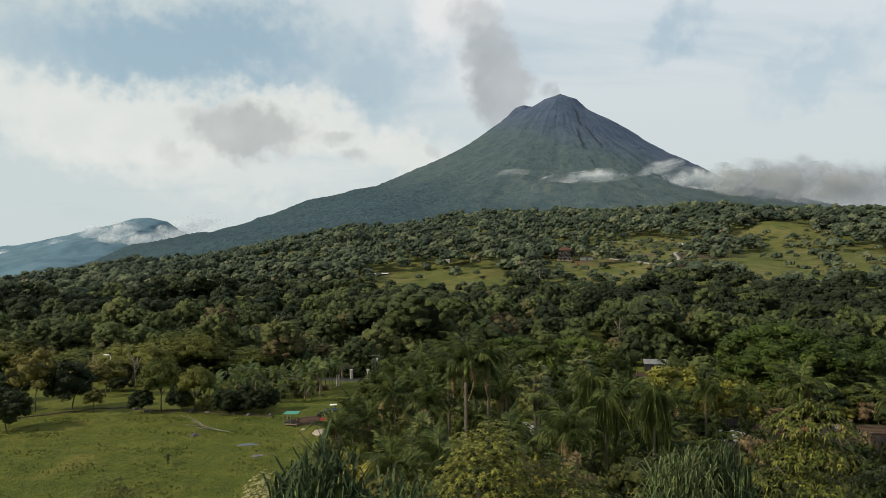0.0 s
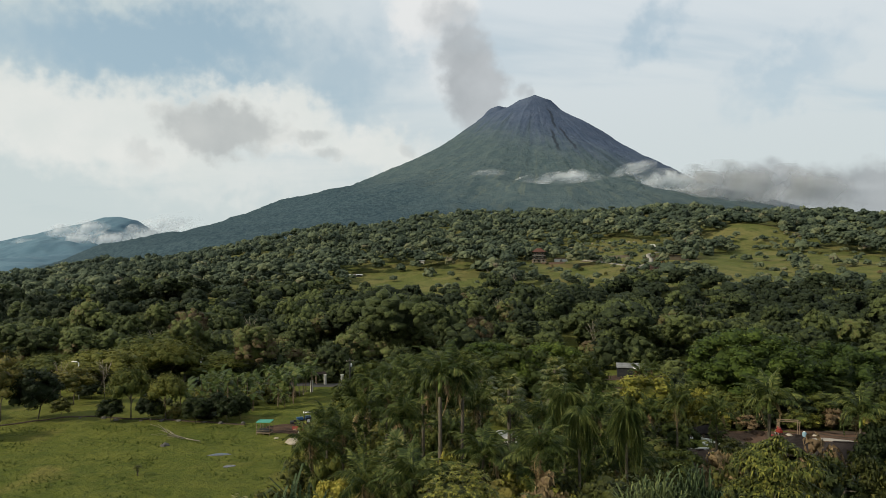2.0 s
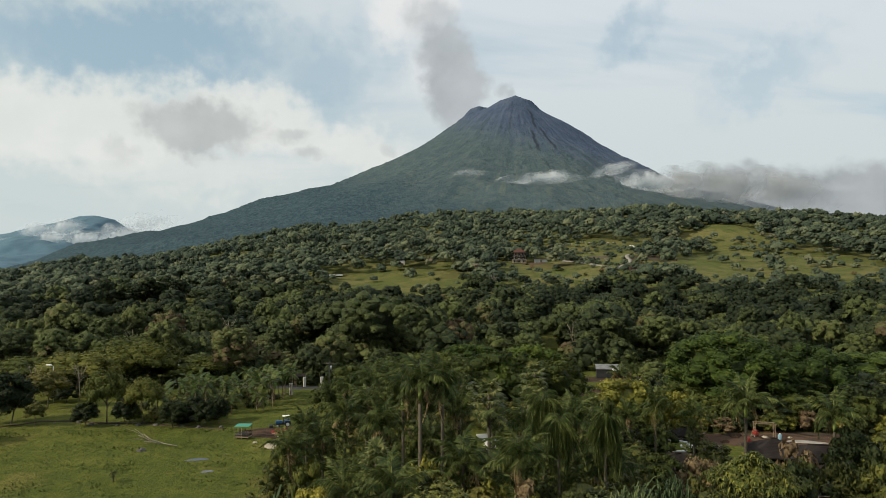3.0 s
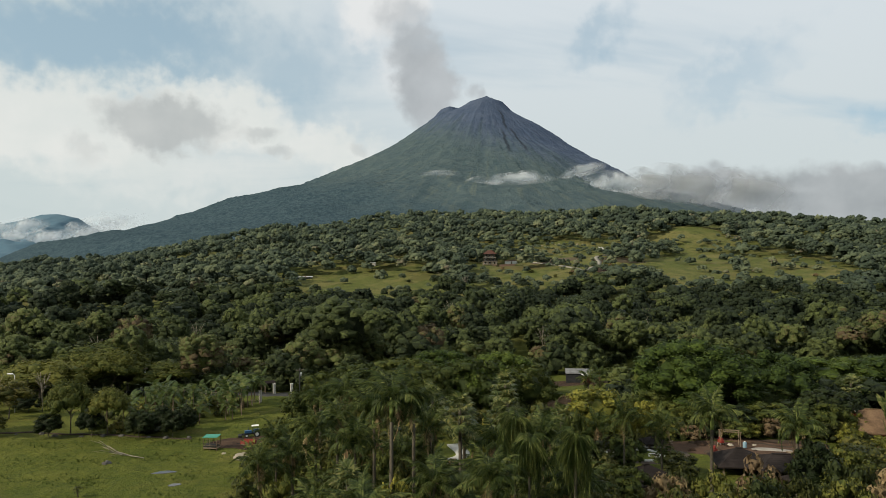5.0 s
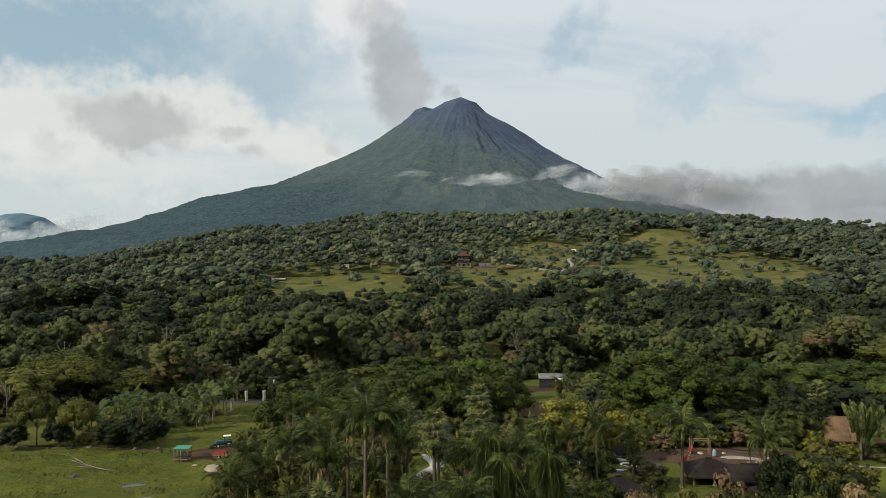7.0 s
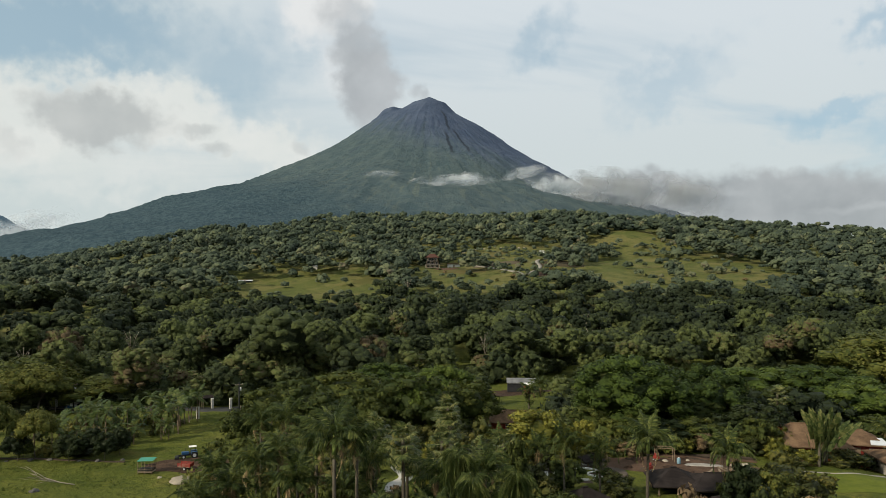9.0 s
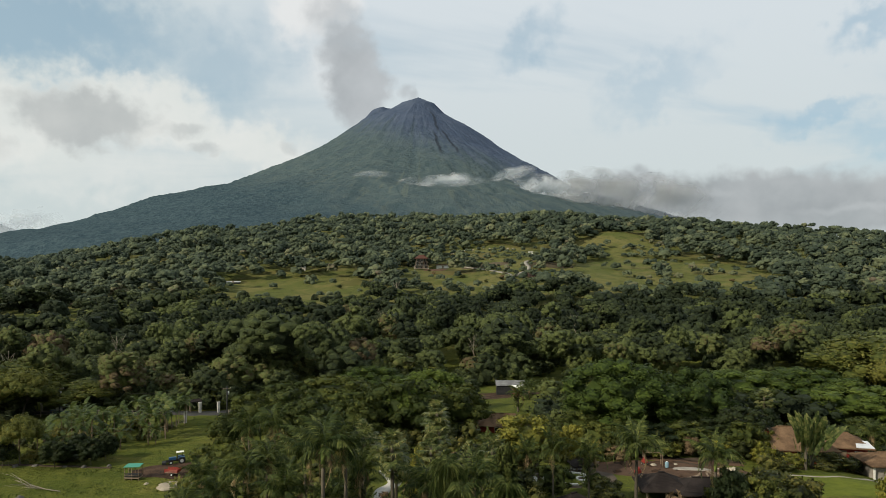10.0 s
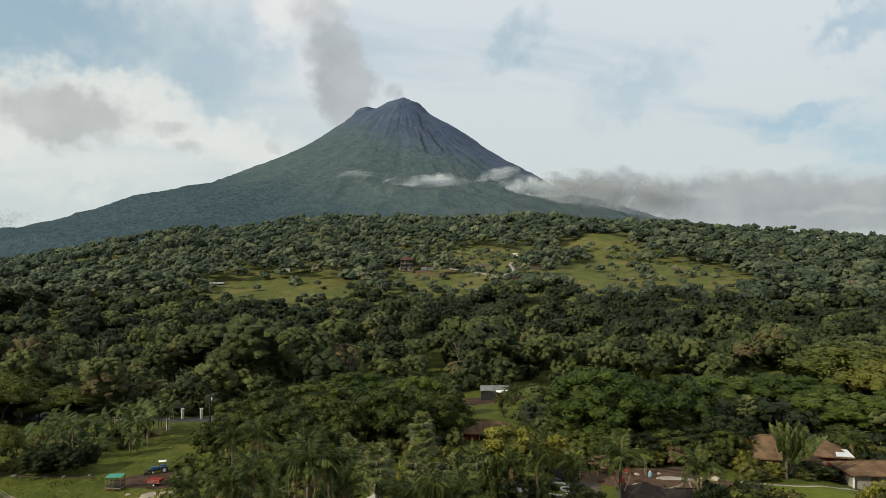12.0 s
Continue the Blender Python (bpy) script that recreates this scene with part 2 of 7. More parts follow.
def grid_mesh(name, px, py, pz):
    """One sheet from arrays of rows and columns."""
    rows, cols = px.shape
    me = bpy.data.meshes.new(name)
    co = np.stack([px, py, pz], -1).reshape(-1, 3)
    i = np.arange(rows * cols).reshape(rows, cols)
    quads = np.stack([i[:-1, :-1], i[:-1, 1:], i[1:, 1:], i[1:, :-1]], -1).reshape(-1, 4)
    fill_mesh(me, co, quads)
    return me


def fill_mesh(me, co, faces, tint=None, smooth=True, normals=None):
    n, k = faces.shape
    if normals is not None:   # faces turn the way their leaves face
        q = co[faces]
        flip = (np.cross(q[:, 1] - q[:, 0], q[:, 2] - q[:, 0]) * normals[faces[:, 0]]).sum(1) < 0
        faces = np.where(flip[:, None], faces[:, ::-1], faces)
    me.vertices.add(len(co))
    me.vertices.foreach_set("co", np.ascontiguousarray(co, np.float32).ravel())
    me.loops.add(n * k)
    me.loops.foreach_set("vertex_index", np.ascontiguousarray(faces, np.int32).ravel())
    me.polygons.add(n)
    me.polygons.foreach_set("loop_start", np.arange(0, n * k, k, dtype=np.int32))
    me.polygons.foreach_set("use_smooth", np.full(n, smooth))
    if tint is not None:
        layer = me.attributes.new("tint", "FLOAT", "POINT")
        layer.data.foreach_set("value", np.ascontiguousarray(tint, np.float32))
    me.update(calc_edges=True)
    if normals is not None:
        me.polygons.foreach_set("use_smooth", np.full(n, True))
        me.normals_split_custom_set_from_vertices(np.ascontiguousarray(normals, np.float32))
    return me


# grassy openings by the gardens: centre, half sizes, turn in degrees
FIELDS = [(-168, 900, 22, 14, 0), (52, 186, 14, 10, 0), (92, 184, 34, 9, 10), (80, 196, 28, 6, 0)]
# pastures on the hill, by their corners
PASTURES = [
    [(-50, 530), (-60, 550), (-32, 561), (3, 557), (29, 551), (49, 530), (46, 486), (18, 480), (-12, 458), (-31, 474)],
    [(74, 556), (96, 592), (122, 556), (156, 528), (146, 496), (118, 486), (80, 512)],
    [(150, 560), (150, 590), (140, 640), (150, 691), (196, 675), (239, 640), (219, 598), (192, 586), (184, 520), (160, 506)],
    [(200, 526), (251, 590), (308, 620), (328, 590), (352, 560), (367, 537), (346, 474), (304, 450), (290, 462), (256, 455), (236, 444), (214, 452), (205, 484)],
    [(258, 666), (289, 680), (330, 692), (348, 676), (362, 652), (300, 632)],
    [(-166, 384), (-158, 404), (-142, 420), (-126, 416), (-128, 398), (-146, 380)],
]
# rows and clumps of trees that stand in the pastures: from, to, half width
HEDGES = [((-34, 564), (40, 556), 4), ((226, 466), (258, 462), 3), ((258, 462), (283, 520), 6), ((244, 540), (252, 536), 4), ((270, 545), (300, 540), 5), ((300, 500), (330, 480), 6), ((300, 575), (318, 545), 5),
          ((88, 530), (96, 538), 3), ((136, 532), (142, 520), 3), ((262, 648), (330, 642), 5)]


def within(x, y, ring):
    """Whether points lie inside a ring of corners."""
    inside = np.zeros(x.shape, bool)
    for (x0, y0), (x1, y1) in zip(ring, ring[1:] + ring[:1]):
        cross = (y0 > y) != (y1 > y)
        inside ^= cross & (x < (x1 - x0) * (y - y0) / ((y1 - y0) or 1e-6) + x0)
    return inside


def in_field(x, y, grow=1.0):
    x, y = np.asarray(x, float), np.asarray(y, float)
    inside = np.zeros(x.shape, bool)
    for cx, cy, hx, hy, turn in FIELDS:
        c, s = math.cos(radians(turn)), math.sin(radians(turn))
        u, v = ((x - cx) * c + (y - cy) * s) / hx, (-(x - cx) * s + (y - cy) * c) / hy
        inside |= u * u + v * v + 0.25 * rolling(x, y, 30, 9) < grow
    wx, wy = x + 4 * rolling(x, y, 34, 10), y + 7 * rolling(x, y, 30, 11)
    for ring in PASTURES:
        inside |= within(wx, wy, ring)
    return inside


def in_scrub(x, y):
    """The bushy slope beside the hill road."""
    return within(x + 4 * rolling(x, y, 34, 10), y + 7 * rolling(x, y, 30, 11), PASTURES[2])


def in_hedge(x, y):
    inside = np.zeros(x.shape, bool)
    for (x0, y0), (x1, y1), half in HEDGES:
        dx, dy = x1 - x0, y1 - y0
        t = np.clip(((x - x0) * dx + (y - y0) * dy) / (dx * dx + dy * dy), 0, 1)
        inside |= np.hypot(x - x0 - dx * t, y - y0 - dy * t) < half
    return inside


def grass_material():
    mat, g, bsdf, _ = material("grass", 0.9)
    at = g.add("ShaderNodeTexCoord").outputs["Object"]
    wide, mid, fine = g.noise(at, 0.018, 4.0), g.noise(at, 0.22, 5.0, 0.65), g.noise(at, 3.0, 5.0, 0.7)
    f = g.math("ADD", g.math("MULTIPLY", wide, 0.5), g.math("MULTIPLY", mid, 0.5))
    col = g.mix(g.step(f, 0.38, 0.62), (0.068, 0.084, 0.013, 1), (0.120, 0.125, 0.023, 1))
    col = g.mix(g.step(g.noise(at, 0.09, 3.0), 0.56, 0.74), col, (0.145, 0.130, 0.032, 1))
    col = g.mix(g.math("MULTIPLY", g.step(fine, 0.5, 0.75), 0.6), col, (0.036, 0.050, 0.011, 1))
    col = g.mix(g.math("MULTIPLY", g.step(g.noise(at, 1.1, 4.0, 0.7), 0.50, 0.68), 0.55), col, (0.030, 0.046, 0.010, 1))
    # the grazed pasture on the hill is short and dry
    ahead = g.add("ShaderNodeSeparateXYZ", {0: at}).outputs[1]
    dry = g.mix(g.step(g.noise(at, 0.035, 5.0, 0.7), 0.4, 0.62), (0.082, 0.094, 0.026, 1), (0.150, 0.132, 0.050, 1))
    dry = g.mix(g.math("MULTIPLY", g.step(g.noise(at, 0.16, 4.0, 0.7), 0.52, 0.66), 0.7), dry, (0.036, 0.048, 0.016, 1))
    col = g.mix(g.math("MULTIPLY", g.step(ahead, 260.0, 380.0), 0.8), col, dry)
    g.put(bsdf.inputs["Base Color"], col)
    g.put(bsdf.inputs["Specular IOR Level"], 0.1)
    lump = g.noise(at, 0.9, 4.0, 0.65)
    h = g.math("ADD", g.math("MULTIPLY", fine, 0.7), g.math("ADD", g.math("MULTIPLY", lump, 1.6), g.math("MULTIPLY", mid, 2.0)))
    g.put(bsdf.inputs["Normal"], g.add("ShaderNodeBump", {"Strength": 1.0, "Distance": 0.45, "Height": h}))
    return mat


GRASS = grass_material()


def build_ground():
    # rings that widen with the distance, all round the camera, out to the horizon
    radii = np.concatenate([np.linspace(0.0, 140, 100), np.linspace(142, 1250, 130), np.geomspace(1270, 4950, 26)])
    angles = np.radians(np.concatenate([np.linspace(-65, 70, 220), np.linspace(73, 295, 40)]))
    rr, aa = np.meshgrid(radii, angles, indexing="ij")
    px, py = rr * np.sin(aa), rr * np.cos(aa)
    me = grid_mesh("ground", px, py, height(px, py))
    me.materials.append(GRASS)
    tagged(new("ground", me), "rolling green meadow and wooded hillside ground", "ground", kind="structure")


build_ground()


# ---- volcano ----
PEAK = (664.0, 4000.0)
CONE_R = [0, 96, 155, 319, 478, 638, 798, 957, 1116, 1276, 1436, 1595, 1754, 1914, 2074, 2230, 2365, 2700]
CONE_LEFT = [917, 881, 842, 768, 651, 564, 484, 413, 351, 311, 273, 210, 162, 124, 96, 70, 4, -120]
CONE_RIGHT = [917, 876, 817, 718, 601, 515, 425, 335, 290, 245, 205, 165, 130, 98, 70, 48, 36, 10]


def ridged(x, y, size, seed, octaves=4):
    """Rough relief, numpy value noise in octaves."""
    rng = np.random.RandomState(seed)
    total, amp = np.zeros(x.shape), 1.0
    for o in range(octaves):
        table = rng.uniform(-1, 1, (64, 64))
        fx, fy = x / size, y / size
        ix, iy = np.floor(fx).astype(int), np.floor(fy).astype(int)
        u, v = fx - ix, fy - iy
        u, v = u * u * (3 - 2 * u), v * v * (3 - 2 * v)
        t = lambda i, j: table[i % 64, j % 64]
        total += amp * ((t(ix, iy) * (1 - u) + t(ix + 1, iy) * u) * (1 - v) + (t(ix, iy + 1) * (1 - u) + t(ix + 1, iy + 1) * u) * v)
        amp, size = amp * 0.5, size * 0.5
    return total


def volcano_material():
    mat, g, bsdf, _ = material("hazed_volcano_slope", 0.95)
    at = g.add("ShaderNodeTexCoord").outputs["Object"]
    z = g.add("ShaderNodeSeparateXYZ", {0: at}).outputs
    big, mid, fine = g.noise(at, 0.004, 5.0, 0.6), g.noise(at, 0.016, 5.0, 0.65), g.noise(at, 0.07, 4.0, 0.7)
    # distance haze is put into all these slope colours as a shift to blue
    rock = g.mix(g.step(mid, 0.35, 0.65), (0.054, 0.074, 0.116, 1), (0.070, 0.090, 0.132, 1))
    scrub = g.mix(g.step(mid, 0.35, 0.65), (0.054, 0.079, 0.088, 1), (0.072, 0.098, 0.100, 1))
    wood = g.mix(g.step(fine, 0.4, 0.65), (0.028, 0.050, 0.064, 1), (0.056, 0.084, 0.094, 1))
    # gullies run straight down from the crater: noise in the angle round the peak
    side = g.math("ARCTAN2", z[0], g.math("MULTIPLY", z[1], -1.0))
    fan = g.add("ShaderNodeCombineXYZ", {0: g.math("MULTIPLY", side, 9.0), 1: g.math("MULTIPLY", z[2], 0.0022), 2: 0.0}).outputs[0]
    rill = g.noise(fan, 2.2, 5.0, 0.65, 0.3)
    # plants climb higher on the left, where the noise lets them
    lift = g.math("ADD", g.math("MULTIPLY", g.math("SUBTRACT", rill, 0.5), 420.0), g.math("MULTIPLY", z[0], -0.42))
    top = g.math("SUBTRACT", z[2], lift)
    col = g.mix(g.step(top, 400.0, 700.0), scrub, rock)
    low = g.math("ADD", g.math("SUBTRACT", z[2], g.math("MULTIPLY", z[0], -0.42)), g.math("MULTIPLY", g.math("SUBTRACT", big, 0.5), 340.0))
    low = g.math("ADD", low, g.math("MULTIPLY", g.math("SUBTRACT", mid, 0.5), 160.0))
    # streaks of paler grass and bare earth on the middle slope
    streaks = g.noise(fan, 6.0, 4.0, 0.6, 0.5)
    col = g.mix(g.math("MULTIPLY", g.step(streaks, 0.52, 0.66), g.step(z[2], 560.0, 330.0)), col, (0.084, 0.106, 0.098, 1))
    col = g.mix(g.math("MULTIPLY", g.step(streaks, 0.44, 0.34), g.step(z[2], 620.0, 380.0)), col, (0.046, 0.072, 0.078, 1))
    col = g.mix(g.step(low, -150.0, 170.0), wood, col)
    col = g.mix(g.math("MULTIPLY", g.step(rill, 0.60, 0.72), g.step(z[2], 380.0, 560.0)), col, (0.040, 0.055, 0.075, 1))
    # two dark lava channels run down from the summit
    bend = g.noise(g.scaled(at, (0.0, 0.0, 1.0)), 0.011, 3.0, 0.6)
    drop = g.math("SUBTRACT", 880.0, z[2])
    for start, slope, lo, hi in ((30.0, -0.10, 480.0, 660.0), (34.0, 0.13, 490.0, 680.0), (30.0, 0.03, 640.0, 820.0)):
        line = g.math("ADD", g.math("MULTIPLY", drop, slope), g.math("MULTIPLY", g.math("SUBTRACT", bend, 0.5), 70.0))
        off = g.math("ABSOLUTE", g.math("SUBTRACT", g.math("SUBTRACT", z[0], start), line))
        mask = g.math("MULTIPLY", g.step(off, 12.0, 3.0), g.math("MULTIPLY", g.step(z[2], lo, lo + 40), g.step(z[2], hi, hi - 40)))
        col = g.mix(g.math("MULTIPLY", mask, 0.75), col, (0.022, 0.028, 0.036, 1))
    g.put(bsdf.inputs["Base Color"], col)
    g.put(bsdf.inputs["Specular IOR Level"], 0.05)
    h = g.math("ADD", fine, g.math("MULTIPLY", mid, 1.5))
    g.put(bsdf.inputs["Normal"], g.add("ShaderNodeBump", {"Strength": 0.8, "Distance": 9.0, "Height": h}))
    return mat


def build_volcano():
    radii = np.concatenate([np.linspace(1, 1100, 140), np.linspace(1112, 2700, 90)])
    angles = np.radians(np.linspace(78, 282, 290))   # the half that faces the valley, and a little round the flanks
    rr, aa = np.meshgrid(radii, angles, indexing="ij")
    side = np.clip(np.sin(aa) * 1.5 + 0.5, 0, 1)
    h = bent(rr, CONE_R, CONE_LEFT) * (1 - side) + bent(rr, CONE_R, CONE_RIGHT) * side
    # gullies fan out from the summit
    gully = -np.abs(ridged(aa * 900 + 4000 + rr * 0.03, rr * 0.16 + 300, 90, 14, 5)) * 6.0 + 2
    gully = gully + ridged(aa * 900 + 9000, rr * 0.3 + 900, 26, 15, 4) * 0.8
    h = h + gully * np.clip((rr - 60) / 420, 0, 1) * np.clip((2100 - rr) / 1000, 0, 1)
    lx, ly = rr * np.sin(aa), rr * np.cos(aa)
    h = h + ridged(lx + 9000, ly + 9000, 260, 4, 5) * np.clip(rr / 500, 0, 1) * 14
    # canopy on the lower slopes
    trees = ridged(lx + 5000, ly + 5000, 14, 8, 2)
    h = h + trees * 3.6 * np.clip((560 - h) / 200, 0, 1) + trees * 1.0 - np.clip((rr - 2450) / 250, 0, 1) * 30
    # the older, lower crater on the left shoulder
    d = np.hypot(lx + 208, ly + 10)
    h = np.maximum(h, 842 - np.maximum(d - 40, 0) * 0.95 + trees * 1.2 + 2.5 * np.sin(lx * 0.11))
    me = grid_mesh("volcano", lx, ly, h)
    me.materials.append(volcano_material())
    ob = tagged(new("volcano", me), "steep grey volcano cone with green forested lower flanks", "volcano", kind="structure")
    ob.location = (PEAK[0], PEAK[1], 0)


build_volcano()


def build_far_mountain():
    xs, ys = np.linspace(-3600, -1300, 220), np.linspace(2900, 4700, 110)
    gx, gy = np.meshgrid(xs, ys, indexing="ij")
    top = bent(gx, [-3600, -2849, -2631, -2485, -2304, -2122, -1995, -1904, -1813, -1730, -1500], [30, 56, 96, 132, 160, 204, 242, 246, 225, 170, 70])
    h = (top + 90) * np.clip((gy - 2900) / 1660, 0, 1) ** 1.3 * np.clip((4720 - gy) / 60, 0, 1) - 70 + ridged(gx + 8000, gy, 240, 6, 5) * np.clip((4560 - gy) / 200, 0.15, 1) * 22
    me = grid_mesh("far_mountain", gx, gy, h)
    mat, g, bsdf, _ = material("hazed_far_forest", 0.95)
    at = g.add("ShaderNodeTexCoord").outputs["Object"]
    # blue base colours paint the haze over this far slope
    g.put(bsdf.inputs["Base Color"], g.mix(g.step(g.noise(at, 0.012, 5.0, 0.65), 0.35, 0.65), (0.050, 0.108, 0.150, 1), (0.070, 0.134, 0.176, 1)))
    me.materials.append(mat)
    tagged(new("far_mountain", me), "distant wooded mountain, haze painted in blue, under low cloud", "mountain", kind="structure")


build_far_mountain()


# ---- woods ----
def ball(level):
    """Corners of a small faceted ball as (n, 3, 3)."""
    if level == 0:
        e = [(1, 0, 0), (0, 1, 0), (-1, 0, 0), (0, -1, 0)]
        return np.array([[e[k], e[(k + 1) % 4], (0, 0, 1)] for k in range(4)] + [[e[(k + 1) % 4], e[k], (0, 0, -1)] for k in range(4)], float)
    bm = bmesh.new()
    bmesh.ops.create_icosphere(bm, subdivisions=level, radius=1.0)
    tri = np.array([[v.co for v in f.verts] for f in bm.faces])
    bm.free()
    return tri


BALLS = [ball(0), ball(1), ball(2)]


def mass(rng, level, centre, radii):
    """The dense inner leaves of one lump: an uneven knot with soft corners."""
    tri = BALLS[level]
    a, c = rng.uniform(0, 6.283), rng.uniform(0.8, 1.3)
    rough = 1 + 0.22 * np.sin(tri[..., :1] * 5.1 * c + a) + 0.20 * np.sin(tri[..., 1:2] * 7.3 + tri[..., 2:] * 4.7 + 2 * a)
    way = tri + 0.35 * np.sin(tri[..., [1, 2, 0]] * 6.1 + a)
    return centre + tri * rough * radii, way / np.linalg.norm(way, axis=-1)[..., None]


def crown_template(rng, lumps, leaves, size, flat=0.75, level=1, solid=1.0):
    """A crown of radius 1: a dome of rounded lumps with loose leaves on them; triangles, the ways they face, and tint
    factors that paint shade inside.
    """
    out, ways, by_depth = [], [], []

    def knot(c, radii, tone_gain, lean):
        t, w = mass(rng, level, c, radii * solid)
        away = w.mean(1) * 0.6 + (t.mean(1) - c) / np.linalg.norm(t.mean(1) - c, axis=1)[:, None]
        keep = (away[:, 2] > -0.75) & (away @ c > -0.45 * np.linalg.norm(c))
        dome = t[keep] / np.array([1, 1, flat])
        w = w[keep] * (1 - lean) + rng.normal(size=w[keep].shape) * 0.26 + dome / np.linalg.norm(dome, axis=-1)[..., None] * lean
        out.append(t[keep])
        ways.append(w / np.linalg.norm(w, axis=-1)[..., None])
        by_depth.append(np.full(len(w), tone_gain))

    # the core's tint is cut to 0.6, painting shade inside the crown
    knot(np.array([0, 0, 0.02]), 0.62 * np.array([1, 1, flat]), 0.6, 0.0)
    turn = rng.uniform(0, 6.283)
    for k in range(lumps):
        a, e = turn + k * 2.4 + rng.uniform(-0.4, 0.4), -0.38 + 1.34 * (k + rng.uniform(0.2, 0.8)) / lumps
        rad = rng.uniform(0.75, 1.3) * 1.25 / math.sqrt(lumps)
        far = max(0.2, 1.0 - rad * 0.8) * rng.uniform(0.86, 1.1)
        c = np.array([math.cos(a) * math.sqrt(max(0, 1 - e * e)), math.sin(a) * math.sqrt(max(0, 1 - e * e)), e * flat]) * far
        radii = rad * np.array([1, 1, 0.55 + 0.3 * flat])
        knot(c, radii, 1.0 + rng.uniform(-0.14, 0.14), 0.25)
        n = leaves // lumps
        d = rng.normal(size=(n, 3)) + c * 0.9
        d[:, 2] = d[:, 2] + 0.2
        d /= np.linalg.norm(d, axis=1)[:, None]
        p = c + d * rng.uniform(0.92, 1.2, (n, 1)) * radii
        u = np.cross(d + rng.normal(size=(n, 3)) * 0.5, rng.normal(size=(n, 3)))
        u /= np.linalg.norm(u, axis=1)[:, None]
        v = np.cross(d + rng.normal(size=(n, 3)) * 0.5, u)
        v /= np.linalg.norm(v, axis=1)[:, None]
        s = size * rng.uniform(0.5, 1.4, (n, 1))
        out.append(np.stack([p - u * s - v * s * 0.5, p + u * s - v * s * 0.5, p + v * s], 1))
        w = d + c * 0.25 + rng.normal(size=(n, 3)) * 0.24
        ways.append(np.repeat((w / np.linalg.norm(w, axis=1)[:, None])[:, None], 3, 1))
        by_depth.append(np.full(n, 1.06))
    return np.concatenate(out), np.concatenate(ways), np.concatenate(by_depth)


def scatter_woods(name, r0, r1, az0, az1, area, templates, wide, tall, seed, label, keep, mat=FOREST):
    """Joins a wood's crowns into one mesh."""
    rng = np.random.RandomState(seed)
    n = int(radians(az1 - az0) / 2 * (r1 * r1 - r0 * r0) / area)
    r, az = np.sqrt(rng.uniform(r0 * r0, r1 * r1, n)), np.radians(rng.uniform(az0, az1, n))
    x, y = r * np.sin(az), r * np.cos(az)
    ok = keep(x, y, rng)
    x, y = x[ok], y[ok]
    z = height(x, y)
    patch = rolling(x, y, 70, 21) * 0.13 + rolling(x, y, 300, 22) * 0.10
    stand = 1 + 0.24 * rolling(x, y, 55, 23) + 0.15 * rolling(x, y, 160, 24)   # taller and lower stands
    # lower growth below the openings
    r = np.hypot(x, y)
    short = np.ones(len(x))
    for ahead, low in ((75, 0.8), (50, 0.6), (28, 0.42)):
        short = np.where(in_field(x * (1 + ahead / r), y * (1 + ahead / r)) & (r > 330), low, short)
    short = np.where(np.hypot((x + 130) / 34, (y - 356) / 38) < 1, 0.34, short)   # scrub below the small clearing
    inside = in_field(x, y)
    short = np.where(inside, np.where(in_scrub(x, y), 0.24, np.where(in_hedge(x, y), 0.46, 0.38)), short)
    cos, tints, ways = [], [], []
    for i in range(len(x)):
        t, way, by_depth = templates[rng.randint(len(templates))]
        low = short[i]
        w = rng.uniform(*wide) * (1.35 if rng.rand() < 0.16 else 1.0) * (0.34 + 0.66 * low)
        giant = rng.rand() < 0.07 and r[i] < 760   # trees that rise over the rest
        h = (rng.uniform(*tall) * min(max(stand[i], 0.6), 1.4 if r[i] < 760 else 1.1) + 4 * giant) * low
        w = w * (1.25 if giant else 1.0)
        deep = w * rng.uniform(0.8, 1.15)
        a = rng.uniform(0, 6.283)
        c, s = math.cos(a), math.sin(a)
        p, q = np.empty_like(t), way.copy()
        q[..., 0], q[..., 1] = way[..., 0] * c - way[..., 1] * s, way[..., 0] * s + way[..., 1] * c
        ways.append(q.reshape(-1, 3))
        p[..., 0], p[..., 1] = (t[..., 0] * c - t[..., 1] * s) * w + x[i], (t[..., 0] * s + t[..., 1] * c) * w + y[i]
        p[..., 2] = t[..., 2] * deep + z[i] + max(h, deep * 0.9) - deep * 0.8
        cos.append(p.reshape(-1, 3))
        kind = rng.rand()
        tone = 0.32 + rng.normal() * 0.15 if kind < 0.76 else 0.56 + rng.normal() * 0.08 if kind < 0.91 else 0.84 + rng.normal() * 0.08
        # each tree's own tone, times the shade painted into its inner leaves
        tints.append(np.repeat(by_depth, 3) * np.clip(tone + patch[i] + 0.12 * inside[i], 0.05, 1.0))
    co = np.concatenate(cos)
    me = bpy.data.meshes.new(name)
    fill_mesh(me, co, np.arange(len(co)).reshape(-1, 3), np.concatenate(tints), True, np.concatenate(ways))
    me.materials.append(mat)
    return tagged(new(name, me), label, "forest", kind="stuff")


